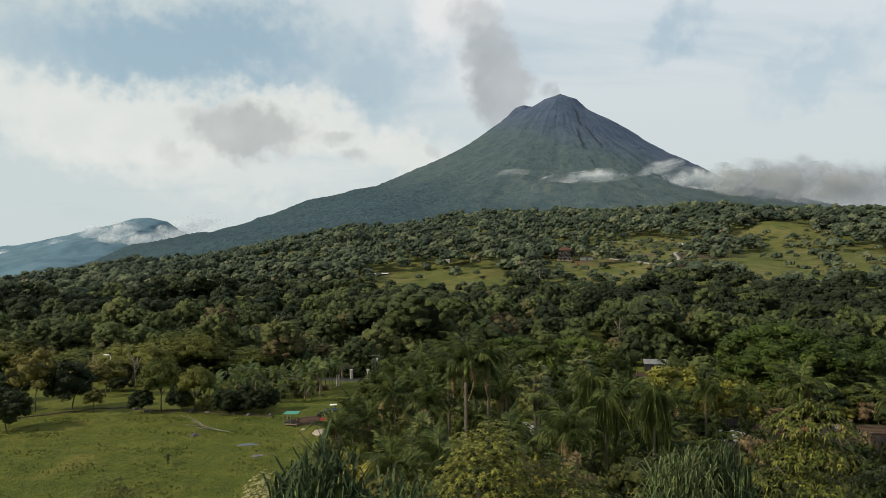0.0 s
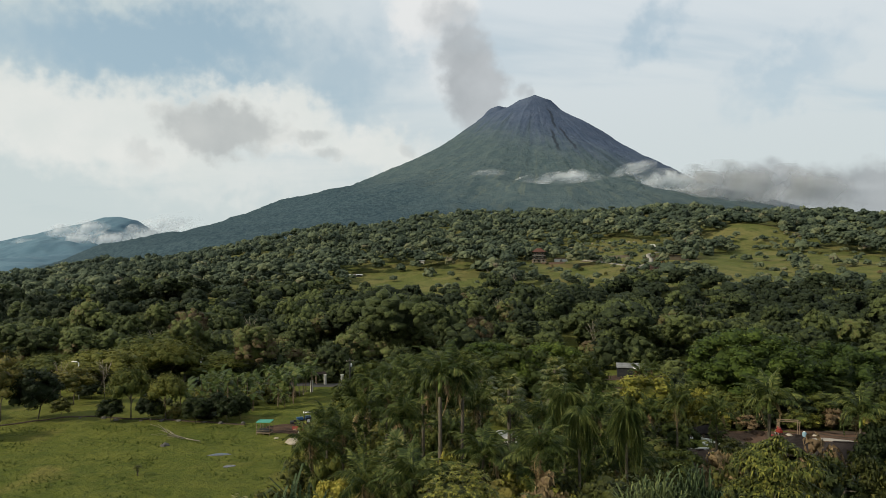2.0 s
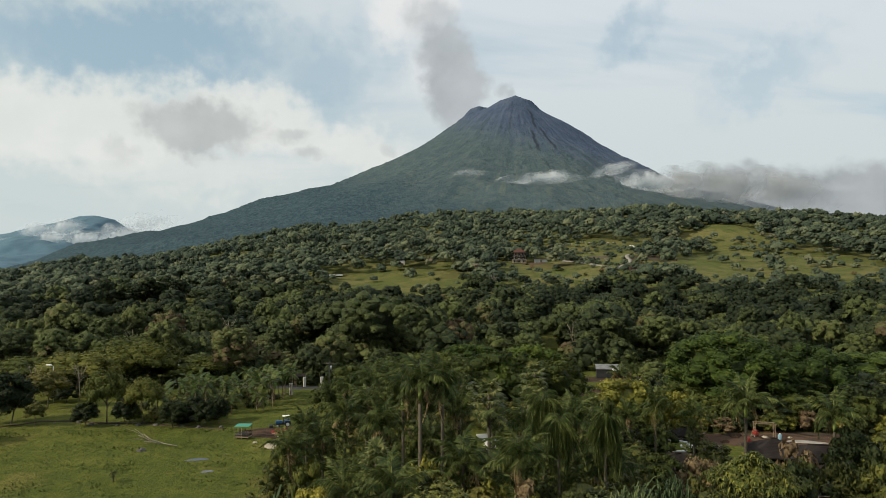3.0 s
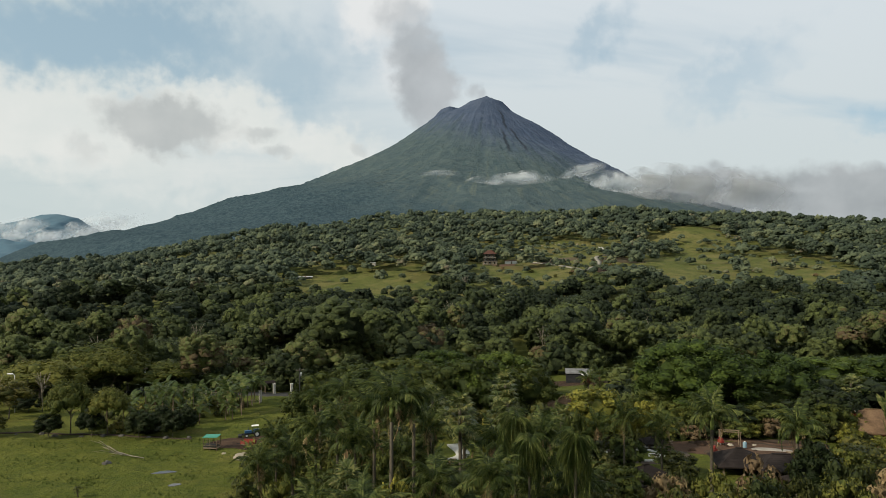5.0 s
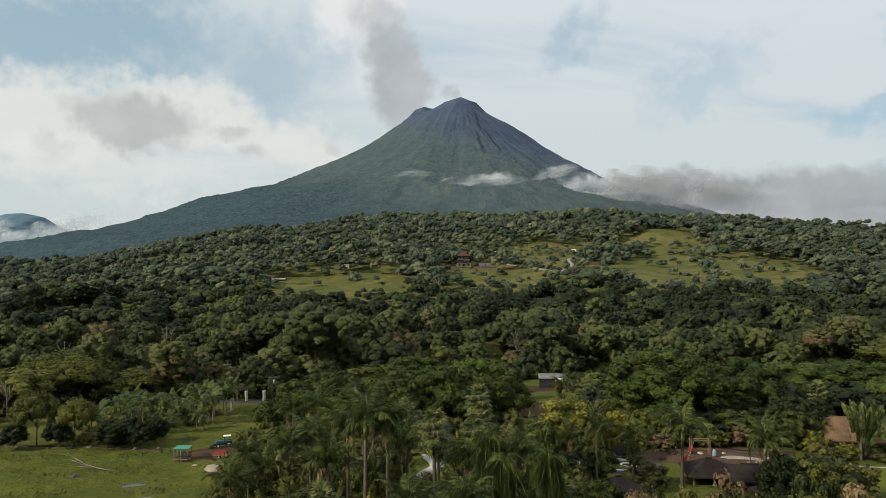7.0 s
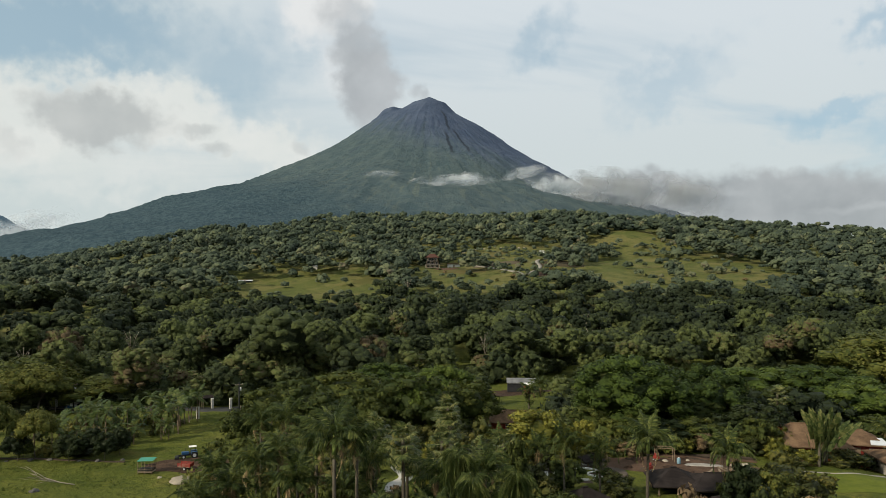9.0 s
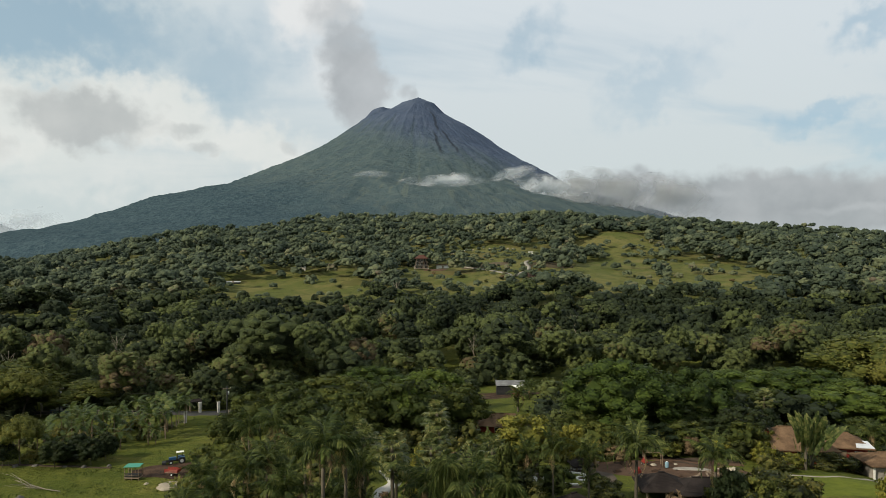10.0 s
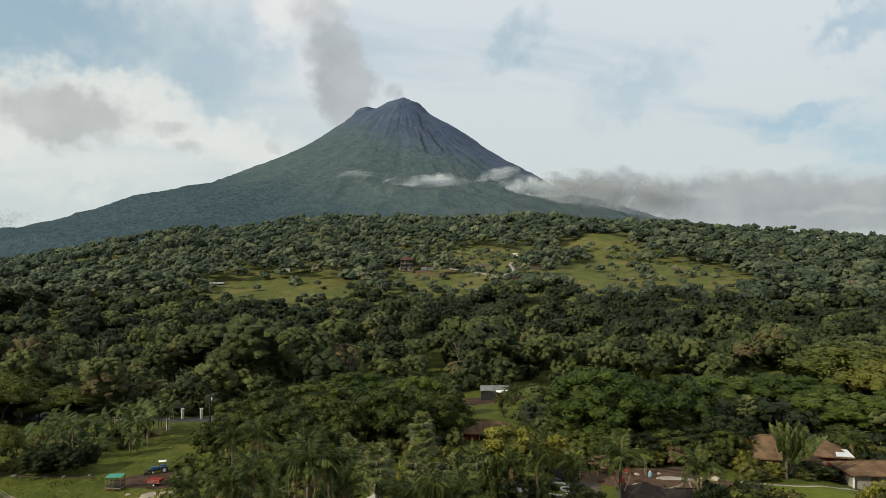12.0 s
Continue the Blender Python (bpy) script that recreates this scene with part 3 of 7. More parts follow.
def build_woods():
    rng = np.random.RandomState(2)
    shapes = (0.7, 0.85, 1.0, 0.6, 0.95, 0.75, 1.15, 0.5, 0.9, 0.8)
    near = [crown_template(rng, 30, 570, 0.045, f) for f in shapes]
    mid = [crown_template(rng, 20, 160, 0.075, f) for f in shapes]
    far = [crown_template(rng, 10, 40, 0.10, f) for f in shapes]
    crest = [crown_template(rng, 7, 21, 0.12, f) for f in shapes]
    low = [crown_template(rng, 9, 225, 0.075, f, 1, 0.72) for f in shapes]

    def keep(x, y, rng):
        edge = bent(np.degrees(np.arctan2(x, y)), [-48, -28, -20, -8, 4, 9, 13, 40, 62], [222, 205, 184, 177, 172, 195, 205, 200, 190])
        alone = (rng.rand(len(x)) < np.where(in_scrub(x, y), 0.6, np.where(x > 262, 0.07, 0.04))) & (np.hypot(x, y) > 300)
        return (~in_field(x, y) | alone | in_hedge(x, y)) & (np.hypot(x, y) > edge)

    scatter_woods("forest_edge", 172, 300, -36, 49, 72, near, (3.0, 6.2), (8, 17), 30, "tall dark green rainforest edge beyond the gardens", keep)
    scatter_woods("forest_thicket", 170, 222, -42, 54, 34, low, (2.2, 4.2), (3.5, 7), 36, "dark leafy thicket along the foot of the forest", keep)
    scatter_woods("garden_thicket", 122, 176, 7, 46, 24, low, (1.8, 3.2), (2.2, 4.2), 37, "dense green thicket behind the garden trees", lambda x, y, rng: ~in_field(x, y, 1.1) & (np.hypot(x - 38, y - 127) > 10) & ~((y > 118) & (np.abs(x / y - 0.305) < 0.055)))
    scatter_woods("hollow_forest", 300, 470, -36, 49, 74, mid, (3.0, 6.2), (8, 17), 31, "dense dark green rainforest filling the hollow", keep)
    scatter_woods("hillside_forest", 470, 760, -35, 48, 68, far, (2.8, 5.4), (8, 17), 32, "dense mixed green forest on the hillside", keep, FOREST_HAZED)
    scatter_woods("crest_forest", 760, 985, -35, 48, 84, crest, (3.3, 5.8), (8, 15), 33, "dark green forest along the hill crest", keep, FOREST_HAZED)


build_woods()


# ---- helpers for things ----
def part(name, data, mat, parent, label="", at=None):
    """Links a bmesh or mesh as one object under a thing or a part."""
    if isinstance(data, bmesh.types.BMesh):
        me = bpy.data.meshes.new(name)
        data.to_mesh(me)
        data.free()
    else:
        me = data
    if mat is not None and not me.materials:
        me.materials.append(mat)
    ob = new(name, me)
    ob.parent = parent
    if at is not None:
        ob.matrix_basis = at
    if label:
        ob["label"] = label
    return ob


def thing(name, m, label, category, group=""):
    ob = new(name)
    ob.empty_display_size = 0.2
    ob.matrix_basis = m
    return tagged(ob, label, category, group)


def on_ground(x, y, turn=0.0, up=0.0):
    return pose(x, y, float(height(x, y)) + up, 0, 0, turn)


def box(bm, x0, x1, y0, y1, z0, z1):
    v = [bm.verts.new((x, y, z)) for z in (z0, z1) for y in (y0, y1) for x in (x0, x1)]
    for f in ((0, 2, 3, 1), (4, 5, 7, 6), (0, 1, 5, 4), (2, 6, 7, 3), (0, 4, 6, 2), (1, 3, 7, 5)):
        bm.faces.new([v[i] for i in f])
    return bm


def boxes(*sizes):
    bm = bmesh.new()
    for s in sizes:
        box(bm, *s)
    return bm


def soft_box(bevel, *sizes):
    bm = boxes(*sizes)
    bmesh.ops.bevel(bm, geom=list(bm.edges), offset=bevel, segments=2, affect="EDGES", profile=0.5)
    return bm


def tube(points, radii, sides=7):
    """A round bar through points, tapered by its radii."""
    bm = bmesh.new()
    rings = []
    for i, p in enumerate(points):
        a = Vector(points[max(i - 1, 0)])
        b = Vector(points[min(i + 1, len(points) - 1)])
        q = (b - a).to_track_quat("Z", "Y")
        rings.append([bm.verts.new(Vector(p) + q @ Vector((math.cos(k * 6.2832 / sides) * radii[i], math.sin(k * 6.2832 / sides) * radii[i], 0)))
                      for k in range(sides)])
    for a, b in zip(rings, rings[1:]):
        for k in range(sides):
            bm.faces.new((a[k], a[(k + 1) % sides], b[(k + 1) % sides], b[k]))
    bm.faces.new(rings[-1])
    bm.faces.new(rings[0][::-1])
    for f in bm.faces:
        f.smooth = True
    return bm


def slab(corners, thick):
    """A plate with thickness from its upper corners in order."""
    bm = bmesh.new()
    top = [bm.verts.new(c) for c in corners]
    low = [bm.verts.new((c[0], c[1], c[2] - thick)) for c in corners]
    bm.faces.new(top)
    bm.faces.new(low[::-1])
    n = len(top)
    for k in range(n):
        bm.faces.new((top[k], low[k], low[(k + 1) % n], top[(k + 1) % n]))
    bmesh.ops.recalc_face_normals(bm, faces=bm.faces)
    return bm


def leaf_mesh(name, tri, mat, tint=0.45, spread=0.0, seed=0):
    """Loose leaves as one mesh; tri may come with the ways its leaves face and its painted shade."""
    tri, ways, by_depth = tri if isinstance(tri, tuple) else (tri, None, 1.0)
    rng = np.random.RandomState(seed)
    co = tri.reshape(-1, 3)
    me = bpy.data.meshes.new(name)
    n = tri.shape[1]
    t = np.clip(tint + rng.normal(size=len(tri)) * spread, 0, 1) * by_depth
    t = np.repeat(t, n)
    fill_mesh(me, co, np.arange(len(co)).reshape(-1, n), t, False, None if ways is None else ways.reshape(-1, 3))
    me.materials.append(mat)
    return me


# ---- more materials ----
PALM = leafy("palm_leaf", (0.022, 0.036, 0.010), (0.062, 0.082, 0.020), (0.150, 0.160, 0.046), 0.42, 0.3, 0.6)
FAN = leafy("fan_palm_leaf", (0.026, 0.042, 0.012), (0.075, 0.094, 0.028), (0.18, 0.175, 0.062), 0.4, 0.25, 0.5)
BANANA = leafy("banana_leaf", (0.024, 0.040, 0.011), (0.056, 0.080, 0.020), (0.13, 0.14, 0.042), 0.45, 0.3)
SHRUB = leafy("shrub_leaf", (0.024, 0.030, 0.009), (0.060, 0.066, 0.016), (0.165, 0.14, 0.036), 0.5, 0.25)
YELLOW = leafy("yellow_leaf", (0.085, 0.092, 0.017), (0.225, 0.210, 0.036), (0.36, 0.30, 0.06), 0.5, 0.25)
DARK = leafy("dark_leaf", (0.010, 0.017, 0.006), (0.018, 0.027, 0.008), (0.036, 0.045, 0.013), 0.5, 0.15)
DRY = leafy("dry_frond", (0.13, 0.09, 0.05), (0.22, 0.16, 0.08), (0.32, 0.25, 0.13), 0.8, 0.2)
TRUNK_PALE = plain("palm_trunk", (0.050, 0.043, 0.031), (0.115, 0.10, 0.075), 4.0, 0.9, 0.5)
SHAFT = plain("crownshaft", (0.13, 0.20, 0.05), (0.26, 0.30, 0.08), 3.0, 0.5, 0.1)
SOIL = plain("bare_soil", (0.034, 0.021, 0.014), (0.108, 0.066, 0.044), 0.5, 0.95, 1.0, dist=0.25)
CONCRETE = plain("concrete", (0.34, 0.33, 0.30), (0.50, 0.48, 0.44), 1.5, 0.85, 0.3)
WHITE = plain("white_paint", (0.62, 0.61, 0.57), (0.80, 0.79, 0.75), 1.2, 0.6, 0.15)
RED = plain("red_paint", (0.17, 0.022, 0.017), (0.27, 0.04, 0.028), 1.5, 0.55, 0.15)
DARKWALL = plain("dark_boards", (0.011, 0.012, 0.013), (0.030, 0.030, 0.031), 1.5, 0.7, 0.4)
WOOD = plain("old_wood", (0.12, 0.085, 0.055), (0.26, 0.20, 0.14), 2.0, 0.85, 0.4)
DEADWOOD = plain("dead_wood", (0.17, 0.145, 0.11), (0.30, 0.26, 0.21), 2.0, 0.9, 0.5)
ROCK = plain("pale_rock", (0.24, 0.205, 0.155), (0.42, 0.365, 0.285), 0.8, 0.95, 0.9, dist=0.1)
STONE = plain("dark_stone", (0.07, 0.065, 0.06), (0.16, 0.15, 0.135), 1.0, 0.9, 0.8, dist=0.1)
RUBBER = plain("rubber", (0.015, 0.015, 0.015), (0.03, 0.03, 0.03), 5.0, 0.8, 0.3)
BLUE = plain("blue_paint", (0.014, 0.045, 0.10), (0.028, 0.085, 0.18), 1.5, 0.4, 0.1)
TARP = plain("green_tin", (0.02, 0.14, 0.10), (0.045, 0.22, 0.155), 1.2, 0.5, 0.2)
CYAN = plain("blue_canvas", (0.015, 0.05, 0.30), (0.03, 0.09, 0.42), 1.5, 0.7, 0.2)
ASPHALT = plain("asphalt", (0.030, 0.030, 0.030), (0.066, 0.065, 0.062), 0.5, 0.9, 0.4)
METAL = plain("zinc", (0.45, 0.46, 0.46), (0.65, 0.66, 0.66), 0.8, 0.45, 0.2, 0.4)
WATER, _g, _b, _o = material("puddle_water", 0.08)
_g.put(_b.inputs["Base Color"], (0.05, 0.045, 0.035, 1))


def roof_material(name, a, b, waves=9.0):
    """Weathered roofing with ribs down the slope and stains."""
    mat, g, bsdf, _ = material(name, 0.95)
    g.put(bsdf.inputs["Specular IOR Level"], 0.08)
    at = g.add("ShaderNodeTexCoord").outputs["Object"]
    rib = g.add("ShaderNodeTexWave", {"Vector": at, "Scale": waves, "Distortion": 1.5, "Detail": 2.0}, bands_direction="X").outputs[1]
    stain, fine = g.noise(at, 0.5, 5.0, 0.65), g.noise(at, 6.0, 4.0, 0.7)
    col = g.mix(g.step(stain, 0.3, 0.7), (*a, 1), (*b, 1))
    col = g.mix(g.math("MULTIPLY", fine, 0.45), col, tuple(c * 0.5 for c in a) + (1,))
    g.put(bsdf.inputs["Base Color"], col)
    g.put(bsdf.inputs["Normal"], g.add("ShaderNodeBump", {"Strength": 0.6, "Distance": 0.05, "Height": g.math("ADD", rib, fine)}))
    return mat


ROOF_BROWN = roof_material("brown_roofing", (0.085, 0.052, 0.032), (0.235, 0.150, 0.088), 3.0)
ROOF_DARK = roof_material("dark_roofing", (0.020, 0.016, 0.015), (0.042, 0.034, 0.031), 3.0)
LAWN, _g, _b, _o = material("lawn", 0.9)
_at = _g.add("ShaderNodeTexCoord").outputs["Object"]
_g.put(_b.inputs["Base Color"], _g.mix(_g.step(_g.noise(_at, 0.6, 5.0, 0.7), 0.35, 0.65), (0.072, 0.090, 0.011, 1), (0.105, 0.120, 0.016, 1)))
_g.put(_b.inputs["Specular IOR Level"], 0.1)


# ---- patches of ground ----
def patch(name, cx, cy, hx, hy, mat, label, turn=0.0, lift=0.05, rag=0.2, seed=1, square=2.0):
    """A thin uneven-edged sheet that follows the ground."""
    c, s = math.cos(radians(turn)), math.sin(radians(turn))
    a = np.linspace(0, 6.2832, 73)
    f = np.linspace(0, 1, 14)
    edge = (np.abs(np.cos(a)) ** square + np.abs(np.sin(a)) ** square) ** (-1 / square)
    rng = np.random.RandomState(seed)
    edge = edge * (1 + rag * sum(np.sin(k * a + rng.uniform(0, 6)) / k for k in (2, 3, 5, 7, 11)) * 0.5)
    ff, ee = np.meshgrid(f, edge, indexing="ij")
    aa = np.meshgrid(f, a, indexing="ij")[1]
    u, v = ff * ee * np.cos(aa) * hx, ff * ee * np.sin(aa) * hy
    px, py = cx + u * c - v * s, cy + u * s + v * c
    pz = height(px, py) + lift * np.minimum(1, (1 - ff) * 8) + 0.012
    me = grid_mesh(name, px - cx, py - cy, pz)
    me.materials.append(mat)
    ob = new(name, me)
    ob.location = (cx, cy, 0)
    return tagged(ob, label, "ground", kind="structure")


def ribbon(name, points, width, mat, label, lift=0.07, kind="structure", category="path"):
    """A path or road along points, following the ground."""
    pts = [np.array(p, float) for p in points]
    dense = []
    for k in range(len(pts) - 1):
        p0, p1, p2, p3 = pts[max(k - 1, 0)], pts[k], pts[k + 1], pts[min(k + 2, len(pts) - 1)]
        for i in range(12):
            t = i / 12
            dense.append(0.5 * (2 * p1 + (p2 - p0) * t + (2 * p0 - 5 * p1 + 4 * p2 - p3) * t * t + (3 * p1 - p0 - 3 * p2 + p3) * t ** 3))
    dense = np.array(dense + [pts[-1]])
    d = np.gradient(dense, axis=0)
    n = np.stack([d[:, 1], -d[:, 0]], 1) / np.linalg.norm(d, axis=1)[:, None]
    across = np.array([-1.0, -0.98, 0.98, 1.0])[None, :] * width / 2
    px, py = dense[:, :1] + n[:, :1] * across, dense[:, 1:] + n[:, 1:] * across
    z0 = height(dense[:, :1] + across * 0, dense[:, 1:] + across * 0)
    pz = z0 + np.array([-0.3, lift, lift, -0.3])[None, :] + 0.06
    me = grid_mesh(name, px, py, pz)
    me.materials.append(mat)
    return tagged(new(name, me), label, category, kind=kind)


patch("bare_yard", -17.5, 117, 6.5, 4.5, SOIL, "bare brown soil yard beside the meadow", 15, 0.04, 0.3, 2)
patch("construction_soil", 48, 88, 11, 4.4, SOIL, "reddish churned soil of a building site", -20, 0.04, 0.25, 3)
patch("concrete_slab", 52, 87.4, 2.6, 0.8, plain("stained_concrete", (0.20, 0.18, 0.155), (0.34, 0.31, 0.27), 0.8, 0.9, 0.5), "fresh pale concrete slab on the building site", -22, 0.12, 0.1, 4, 5)
patch("house_lawn", 66.5, 75.5, 8.5, 5.6, LAWN, "mown bright green lawn beside the red house", -15, 0.05, 0.08, 5, 4)
patch("path_lawn", 15, 88, 4.5, 8, LAWN, "mown green lawn between palms", -15, 0.05, 0.15, 6)
patch("slope_lawn", -6.5, 62, 3.0, 5, LAWN, "small mown lawn on the garden slope", 0, 0.05, 0.15, 7)
patch("gate_lawn", -17, 147, 8, 11, GRASS, "grassy verge inside the gate", 0, 0.05, 0.15, 8)
patch("shed_clearing", 50, 181, 14, 6, SOIL, "worn earth clearing before the dark shed", 10, 0.05, 0.3, 9)
patch("hill_cut", 176.8, 512.7, 9, 20, SOIL, "reddish bare earth cut beside the hill road", 10, 0.4, 0.35, 10)
patch("hill_scrub", 157.3, 584.7, 20, 16, plain("scrub_soil", (0.055, 0.045, 0.026), (0.105, 0.082, 0.052), 0.15, 0.95, 0.8, dist=0.3), "brownish scrubby ground between pastures", 25, 0.4, 0.6, 14)
patch("hill_scrub", 200.7, 554.8, 18, 18, bpy.data.materials["scrub_soil"], "brownish scrubby ground beside the hill road", 60, 0.4, 0.6, 15)
patch("hill_garden", 111.4, 580.5, 10, 7, SOIL, "dark tilled soil below the villa", 10, 0.4, 0.35, 11)
patch("hill_dry_grass", 42, 530, 10, 12, plain("dry_grass", (0.080, 0.080, 0.024), (0.105, 0.086, 0.032), 0.12, 0.95, 0.6), "dry brownish grass on the hill pasture", 10, 0.3, 0.7, 12)
ribbon("garden_path", [(7.5, 76), (9.5, 82), (10.5, 86), (12.5, 90), (12, 96)], 1.8, CONCRETE, "pale winding concrete garden path")
ribbon("lawn_path", [(59, 84), (64, 81), (68, 79.3), (73, 80.5), (80, 83)], 0.5, bpy.data.materials["stained_concrete"], "pale curved path along the lawn", 0.03)
ribbon("valley_road", [(-130, 205), (-90, 194), (-58, 182), (-30, 171), (-16, 166), (4, 163), (22, 166)], 5.5, ASPHALT, "narrow grey country road along the forest", category="road")
ribbon("hill_road", [(137.9, 585.1), (148.4, 560.3), (158.3, 530.5), (158.9, 518.0), (166.4, 525.1), (175.2, 534.4), (181.8, 547.6), (187.3, 572.9), (197.6, 587.7), (223.8, 597.5)], 3.2, plain("gravel", (0.20, 0.185, 0.155), (0.34, 0.32, 0.28), 0.4, 0.95, 0.5), "pale winding road on the hillside", 0.5, category="road")
ribbon("site_path", [(38, 97), (45, 96), (52, 92), (60, 88)], 1.6, SOIL, "worn earth path beside the building site")


def puddle(x, y, hx, hy, seed):
    ob = patch("puddle", x, y, hx, hy, WATER, "shallow still puddle in the meadow grass", 10, 0.03, 0.35, seed)
    ob["category"] = "puddle"


for k, (dx, dy, hx, hy) in enumerate(((122, 560, 18, 14), (165, 640, 16, 13))):
    patch("hill_dry_grass", dx, dy, hx, hy, bpy.data.materials["dry_grass"], "dry brownish grass on the hill pasture", 30 * k, 0.3, 0.9, 40 + k)


puddle(-24.4, 96.5, 0.8, 0.75, 21)
puddle(-27.3, 102.2, 1.5, 0.7, 22)


# ---- tufts of meadow grass ----
def build_tufts():
    rng = np.random.RandomState(5)
    n = 14000
    y = 58 + 66 * rng.rand(n) ** 0.9
    x = -12 - 75 * rng.rand(n)
    ok = (x < -14 - (y < 75) * 4) & (rolling(x, y, 14, 41) + rng.normal(size=n) * 0.45 > 0.62)
    ok &= (np.hypot((x + 24.4) / 1.2, y - 96.5) > 1.2) & (np.hypot((x + 27.3) / 2.1, (y - 102.2) / 1.2) > 1.1) & (np.hypot((x + 17.5) / 7, (y - 117) / 5) > 1)
    x, y = x[ok], y[ok]
    z = height(x, y)
    tris = []
    for k in range(5):
        a = rng.uniform(0, 6.283, len(x))
        w, h, out = rng.uniform(0.04, 0.10, len(x)), rng.uniform(0.08, 0.3, len(x)), rng.uniform(0.1, 0.45, len(x))
        bx, by = x + np.cos(a) * out * 0.5, y + np.sin(a) * out * 0.5
        p0 = np.stack([bx - np.sin(a) * w, by + np.cos(a) * w, z - 0.05], 1)
        p1 = np.stack([bx + np.sin(a) * w, by - np.cos(a) * w, z - 0.05], 1)
        p2 = np.stack([x + np.cos(a) * out, y + np.sin(a) * out, z + h], 1)
        tris.append(np.stack([p0, p1, p2], 1))
    mat = leafy("meadow_grass", (0.036, 0.052, 0.010), (0.072, 0.092, 0.018), (0.15, 0.15, 0.04), 0.7, 0.25)
    me = leaf_mesh("grass_tufts", np.concatenate(tris), mat, 0.45, 0.2, 3)
    tagged(new("grass_tufts", me), "rough tufts of green meadow grass", "grass", kind="stuff")


build_tufts()


# ---- trees ----
def branch_mesh(rng, height_, reach, limbs=6, thick=0.22, start=0.45):
    """A tapered trunk with limbs in one mesh."""
    bm = bmesh.new()
    top = (rng.uniform(-0.4, 0.4), rng.uniform(-0.4, 0.4), height_)
    runs = [([(0, 0, -0.3), (top[0] * 0.3, top[1] * 0.3, height_ * 0.45), top], [thick, thick * 0.75, thick * 0.3])]
    for k in range(limbs):
        a, f = k * 6.283 / limbs + rng.uniform(-0.4, 0.4), rng.uniform(start, 0.8)
        o = (top[0] * f * 0.7, top[1] * f * 0.7, height_ * f)
        e = (o[0] + math.cos(a) * reach, o[1] + math.sin(a) * reach, height_ * (f + rng.uniform(0.15, 0.3)))
        m = ((o[0] + e[0]) / 2, (o[1] + e[1]) / 2, (o[2] + e[2]) / 2 + reach * 0.12)
        runs.append(([o, m, e], [thick * 0.5, thick * 0.32, thick * 0.12]))
    for pts, rad in runs:
        piece = tube(pts, rad, 6)
        me = bpy.data.meshes.new("limb")
        piece.to_mesh(me)
        piece.free()
        bm.from_mesh(me)
        bpy.data.meshes.remove(me)
    for f in bm.faces:
        f.smooth = True
    return bm


def near_crown(rng, wide, tall, lumps, leaves, leaf, top=1.0, open_=0.0, squash=0.75, level=1):
    """Leaves of a crown of half width and height, on lumps with dense middles tinted darker as painted shade; a low top
    flattens it into a parasol.
    """
    out, ways, by_depth = [], [], []
    flat = np.array([1, 1, squash * tall / wide / 2])
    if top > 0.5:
        # core at 0.6 of the tint: shade painted deep in the crown
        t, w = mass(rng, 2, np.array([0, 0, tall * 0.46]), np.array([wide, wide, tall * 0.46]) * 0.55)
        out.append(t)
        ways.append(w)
        by_depth.append(np.full(len(t), 0.6))
    for k in range(lumps):
        a = k * 2.4 + rng.uniform(-0.5, 0.5)
        if top < 0.5:   # parasol: layered pads near the top
            q = math.sqrt(rng.rand())
            c = np.array([math.cos(a) * q * wide * 0.8, math.sin(a) * q * wide * 0.8, tall * (0.90 - 0.30 * q * q - rng.choice([0, 0, 0, 0.10]))])
            rad = wide * rng.uniform(0.15, 0.25)
        else:           # lumps all over the upper dome and down its sides
            e = math.asin(-0.65 + 1.63 * (k + rng.uniform(0.1, 0.9)) / lumps)
            far = rng.uniform(0.68, 0.88)
            c = np.array([math.cos(a) * math.cos(e) * wide * far, math.sin(a) * math.cos(e) * wide * far, tall * (0.46 + 0.42 * math.sin(e) * far / 0.78)])
            rad = wide * rng.uniform(0.75, 1.3) * 1.2 / math.sqrt(lumps)
        t, w = mass(rng, level, c, rad * 0.70 * flat)
        out.append(t)
        ways.append(w)
        tone_gain = 1 + rng.uniform(-0.16, 0.16)
        # lump middles at 0.8 of their leaves' tint, as painted shade
        by_depth.append(np.full(len(t), 0.8 * tone_gain))
        n = leaves // lumps
        d = rng.normal(size=(n, 3))
        d[:, 2] = d[:, 2] * 0.8 + 0.3
        d /= np.linalg.norm(d, axis=1)[:, None]
        p = c + d * rad * rng.uniform(0.76, 1.18, (n, 1)) * flat
        u = np.cross(d + rng.normal(size=(n, 3)) * 0.4, rng.normal(size=(n, 3)))
        u /= np.linalg.norm(u, axis=1)[:, None]
        v = np.cross(d + rng.normal(size=(n, 3)) * 0.4, u)
        v /= np.linalg.norm(v, axis=1)[:, None]
        s = leaf * rng.uniform(0.5, 1.5, (n, 1))
        out.append(np.stack([p - u * s * 0.8 - v * s * 0.5, p + u * s * 0.8 - v * s * 0.5, p + v * s], 1))
        w = d * 0.9 + (p - np.array([0, 0, tall * 0.4])) * 0.3 / wide + rng.normal(size=(n, 3)) * 0.30
        ways.append(np.repeat((w / np.linalg.norm(w, axis=1)[:, None])[:, None], 3, 1))
        by_depth.append(np.full(n, tone_gain))
    out = np.concatenate(out)
    out[..., 2] = open_ * tall + out[..., 2] * (1 - open_)
    return out, np.concatenate(ways), np.concatenate(by_depth)


TREES = {}


